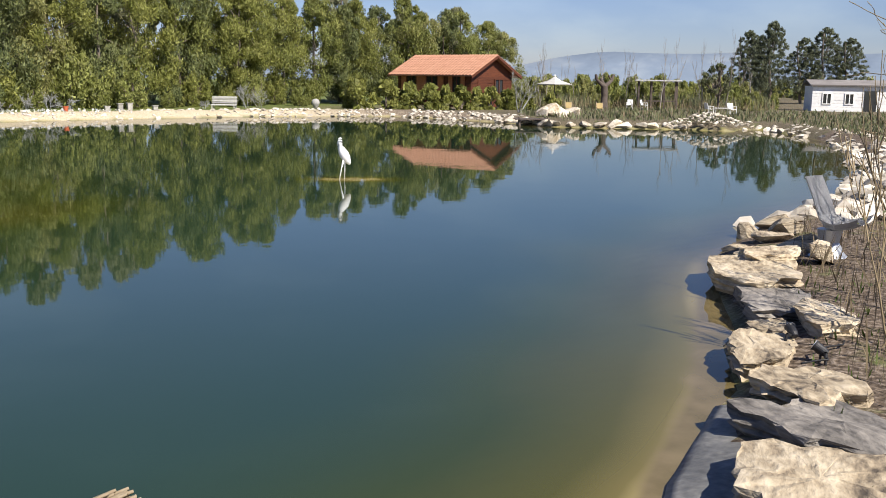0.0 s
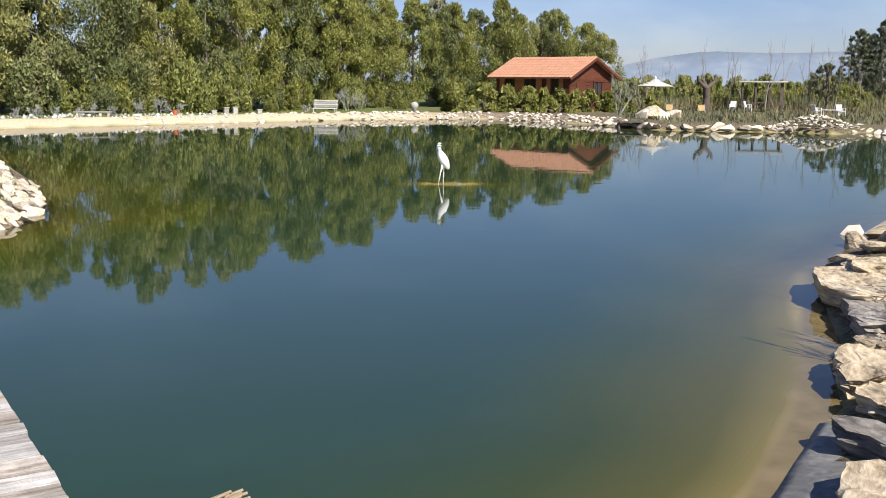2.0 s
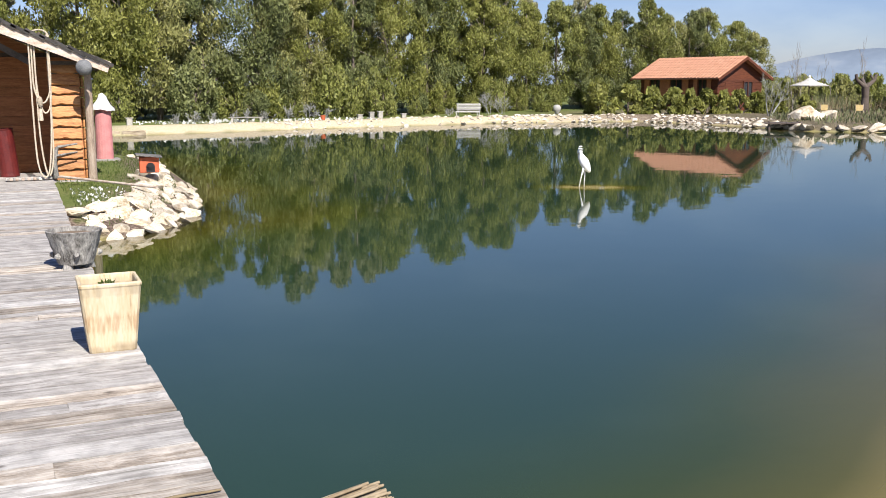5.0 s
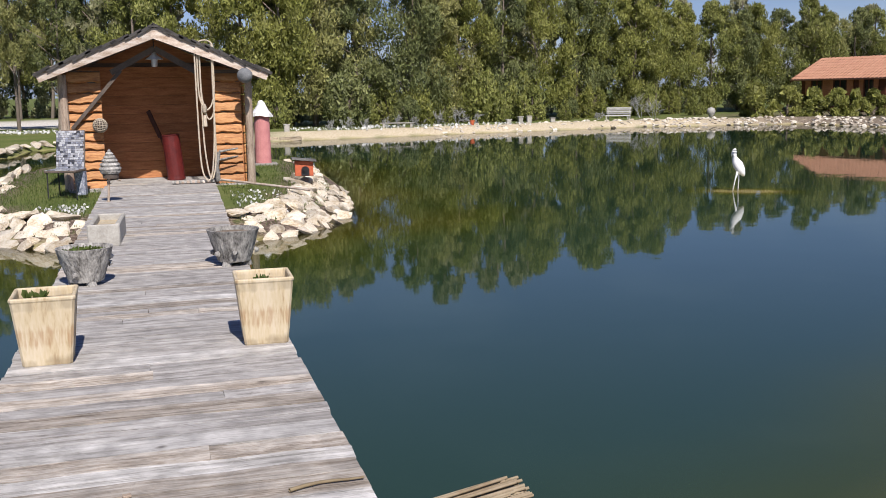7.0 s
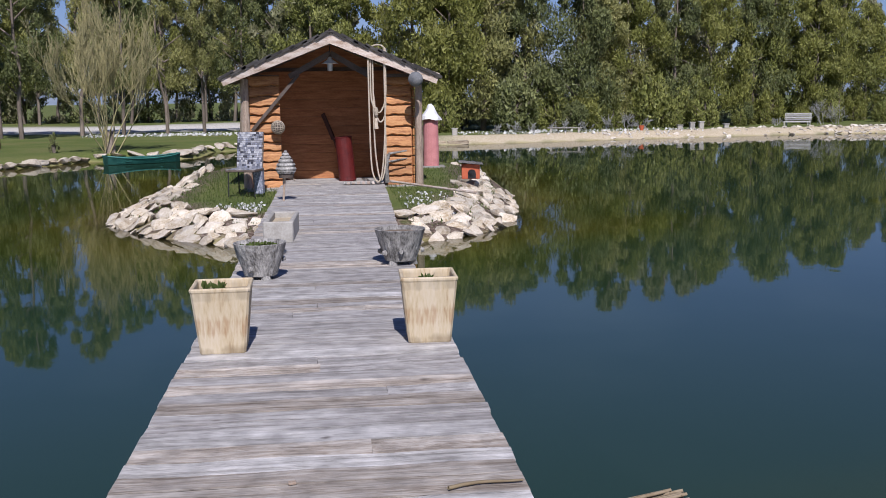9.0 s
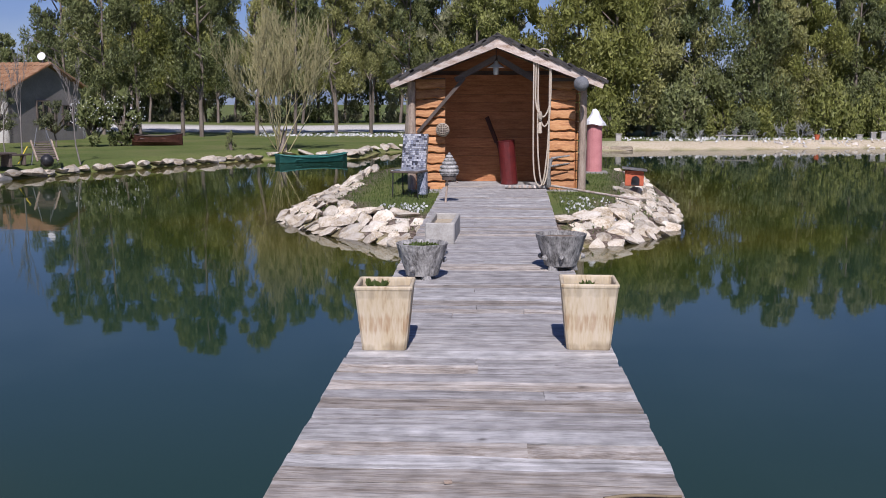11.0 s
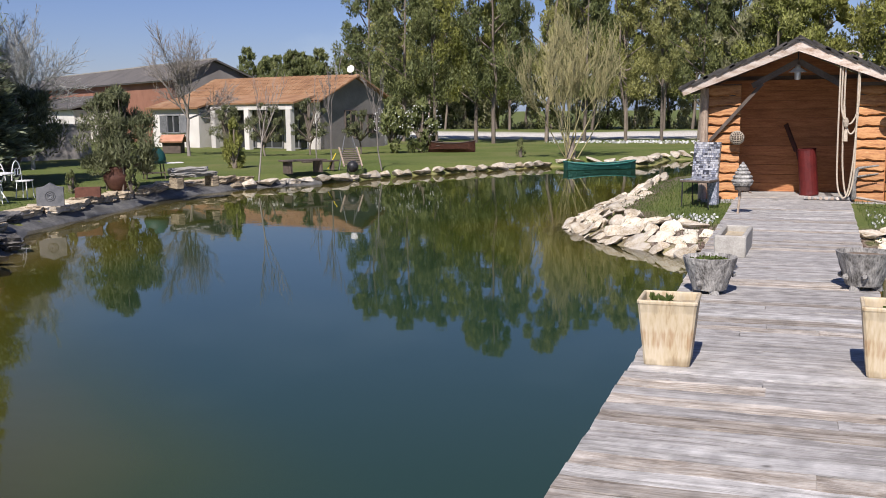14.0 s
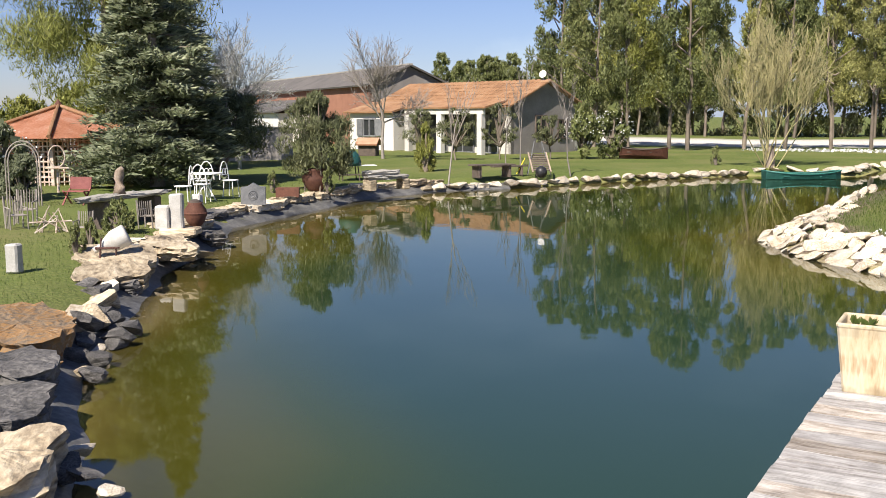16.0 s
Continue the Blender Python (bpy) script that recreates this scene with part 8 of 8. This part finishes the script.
boat("rowing_boat", "green painted rowing boat moored by the willow", 2.5, 0.95, 0.25, "green_paint", "green_paint", pose(-6.0, 33.3, -0.07, 0, 0, 32))
boat("old_boat", "old brown wooden boat grounded on the lawn", 2.0, 0.8, 0.38, "terracotta", "beam", pose(-13.4, 39.4, G0, 0, 0, 5))
for x, y in ((-14.6, 39.0), (-15.6, 38.2)):
    t = leafy_tree(520 + int(x), 2.1, 1.0, 0.05, "leaf_b", lobes=22, leaves=2200, size=0.14, taper=0.1, trunk_r=0.04)
    t.matrix_world = pose(x, y, G0)
    tagged(t, "dark green shrub with white blossom", "shrub", "flowering shrubs")
    rg = np.random.default_rng(9)
    n = 160
    cc = rg.normal(size=(n, 3))
    cc = cc / np.linalg.norm(cc, axis=1, keepdims=True) * (0.85, 0.85, 0.7) + (0, 0, 1.3)
    part("blossom", quads_np("blossom", leaf_quads(cc, rg.normal(size=(n, 3)), rg.uniform(0.05, 0.1, n), rg, 0.8), M["flower"]), None, t)
for k, (x, y, h) in enumerate(((-19.2, 34.0, 1.9), (-17.9, 35.2, 2.0), (-20.6, 33.6, 1.8), (-16.6, 37.2, 1.6))):
    t = leafy_tree(530 + k, h * 1.1, 1.0, 0.7, "leaf_olive_grey", lobes=40, leaves=2600, size=0.10, taper=0.1, trunk_r=0.04, wide=0.28, lump=0.6, core=60, column=0.4)
    t.matrix_world = pose(x, y, G0)
    tagged(t, "small grey-green olive tree before the house", "olive tree", "olive trees")


# grass and small flowers
def blades(name, label, region, count, h0, h1, seed, mat="grass", cat="grass", up=2.2):
    rg = np.random.default_rng(seed)
    x0, y0, x1, y1 = region
    Q = np.stack([rg.uniform(x0, x1, count), rg.uniform(y0, y1, count)], 1)
    z, wet = land_height(Q)
    ok = (wet < -0.55) & ~((np.abs(Q[:, 0] - 0.12) < 1.0) & (Q[:, 1] > 10) & (Q[:, 1] < 21.5)) & ~((np.abs(Q[:, 0] - HX) < 1.7) & (Q[:, 1] > HY) & (Q[:, 1] < BACK))
    Q, z = Q[ok], z[ok]
    n = len(Q)
    S = rg.uniform(h0, h1, n)
    C = np.stack([Q[:, 0], Q[:, 1], z + S * 0.35], 1)
    D = rg.normal(size=(n, 3)) * 0.6 + (0, 0, up)
    return thing(name, label, cat, kind="stuff", data=quads_np(name, leaf_quads(C, D, S, rg, 0.16 if mat == "grass" else 0.9), M[mat]))


blades("grass", "short green grass on the island", (-3.4, 12.5, 4.0, 24), 30000, 0.03, 0.075, 61)
blades("grass", "green lawn grass beside the pond", (-20, 5, -6, 24), 80000, 0.02, 0.048, 62)
blades("grass", "rough grass tufts on the planted bank", (2, 0.5, 9, 5.5), 1800, 0.04, 0.12, 63)
blades("white_flowers", "tiny white flowers in the island's grass", (-1.7, 14.6, -0.95, 15.8), 90, 0.04, 0.06, 64, "flower", "flowers", 0.6)
blades("white_flowers", "tiny white flowers in the island's grass", (1.2, 14.2, 2.0, 17.0), 110, 0.04, 0.06, 65, "flower", "flowers", 0.6)
blades("white_flowers", "band of white flowers beside the road", (-12, 49.5, -3.5, 52.5), 500, 0.08, 0.18, 66, "flower", "flowers", 0.6)
blades("white_flowers", "white flowering border along the far bank", (6, 44.0, 18, 47.6), 380, 0.08, 0.18, 67, "flower", "flowers", 0.6)



# dry reeds and weeds on the far right-hand plain
def reed_belt(name, label, count, d0, d1, a0, a1, h0, h1, mat, seed, wide=0.07):
    rg = np.random.default_rng(seed)
    a, d = np.radians(rg.uniform(a0, a1, count)), rg.uniform(d0, d1, count)
    Q = np.stack([np.sin(a) * d, np.cos(a) * d], 1)
    z, wet = land_height(Q)
    ok = wet < -0.8
    Q, z = Q[ok], z[ok]
    n = len(Q)
    S = rg.uniform(h0, h1, n) * (0.6 + 0.8 * rg.random(n))
    C = np.stack([Q[:, 0], Q[:, 1], z + S * 0.42], 1)
    return thing(name, label, "reeds", kind="stuff", data=quads_np(name, leaf_quads(C, rg.normal(size=(n, 3)) * 0.22 + (0, 0, 1), S, rg, wide), M[mat]))


reed_belt("reeds", "belt of olive reeds on the plain", 7000, 66, 84, 42.5, 57, 0.5, 1.0, "leaf_olive_grey", 71, 0.035)
reed_belt("reeds", "dry straw-coloured reeds on the plain", 3000, 62, 80, 43, 57, 0.4, 0.9, "twig", 72, 0.02)
reed_belt("weeds", "low grey-green weeds behind the stones", 9000, 33, 66, 43, 66, 0.10, 0.28, "leaf_olive_grey", 73, 0.3)
reed_belt("weeds", "low dry weeds behind the stones", 3500, 26, 60, 46, 70, 0.12, 0.4, "twig", 74, 0.04)
reed_belt("weeds", "dry weeds on the planted bank", 2600, 6.5, 16, 58, 80, 0.1, 0.4, "twig", 75, 0.03)
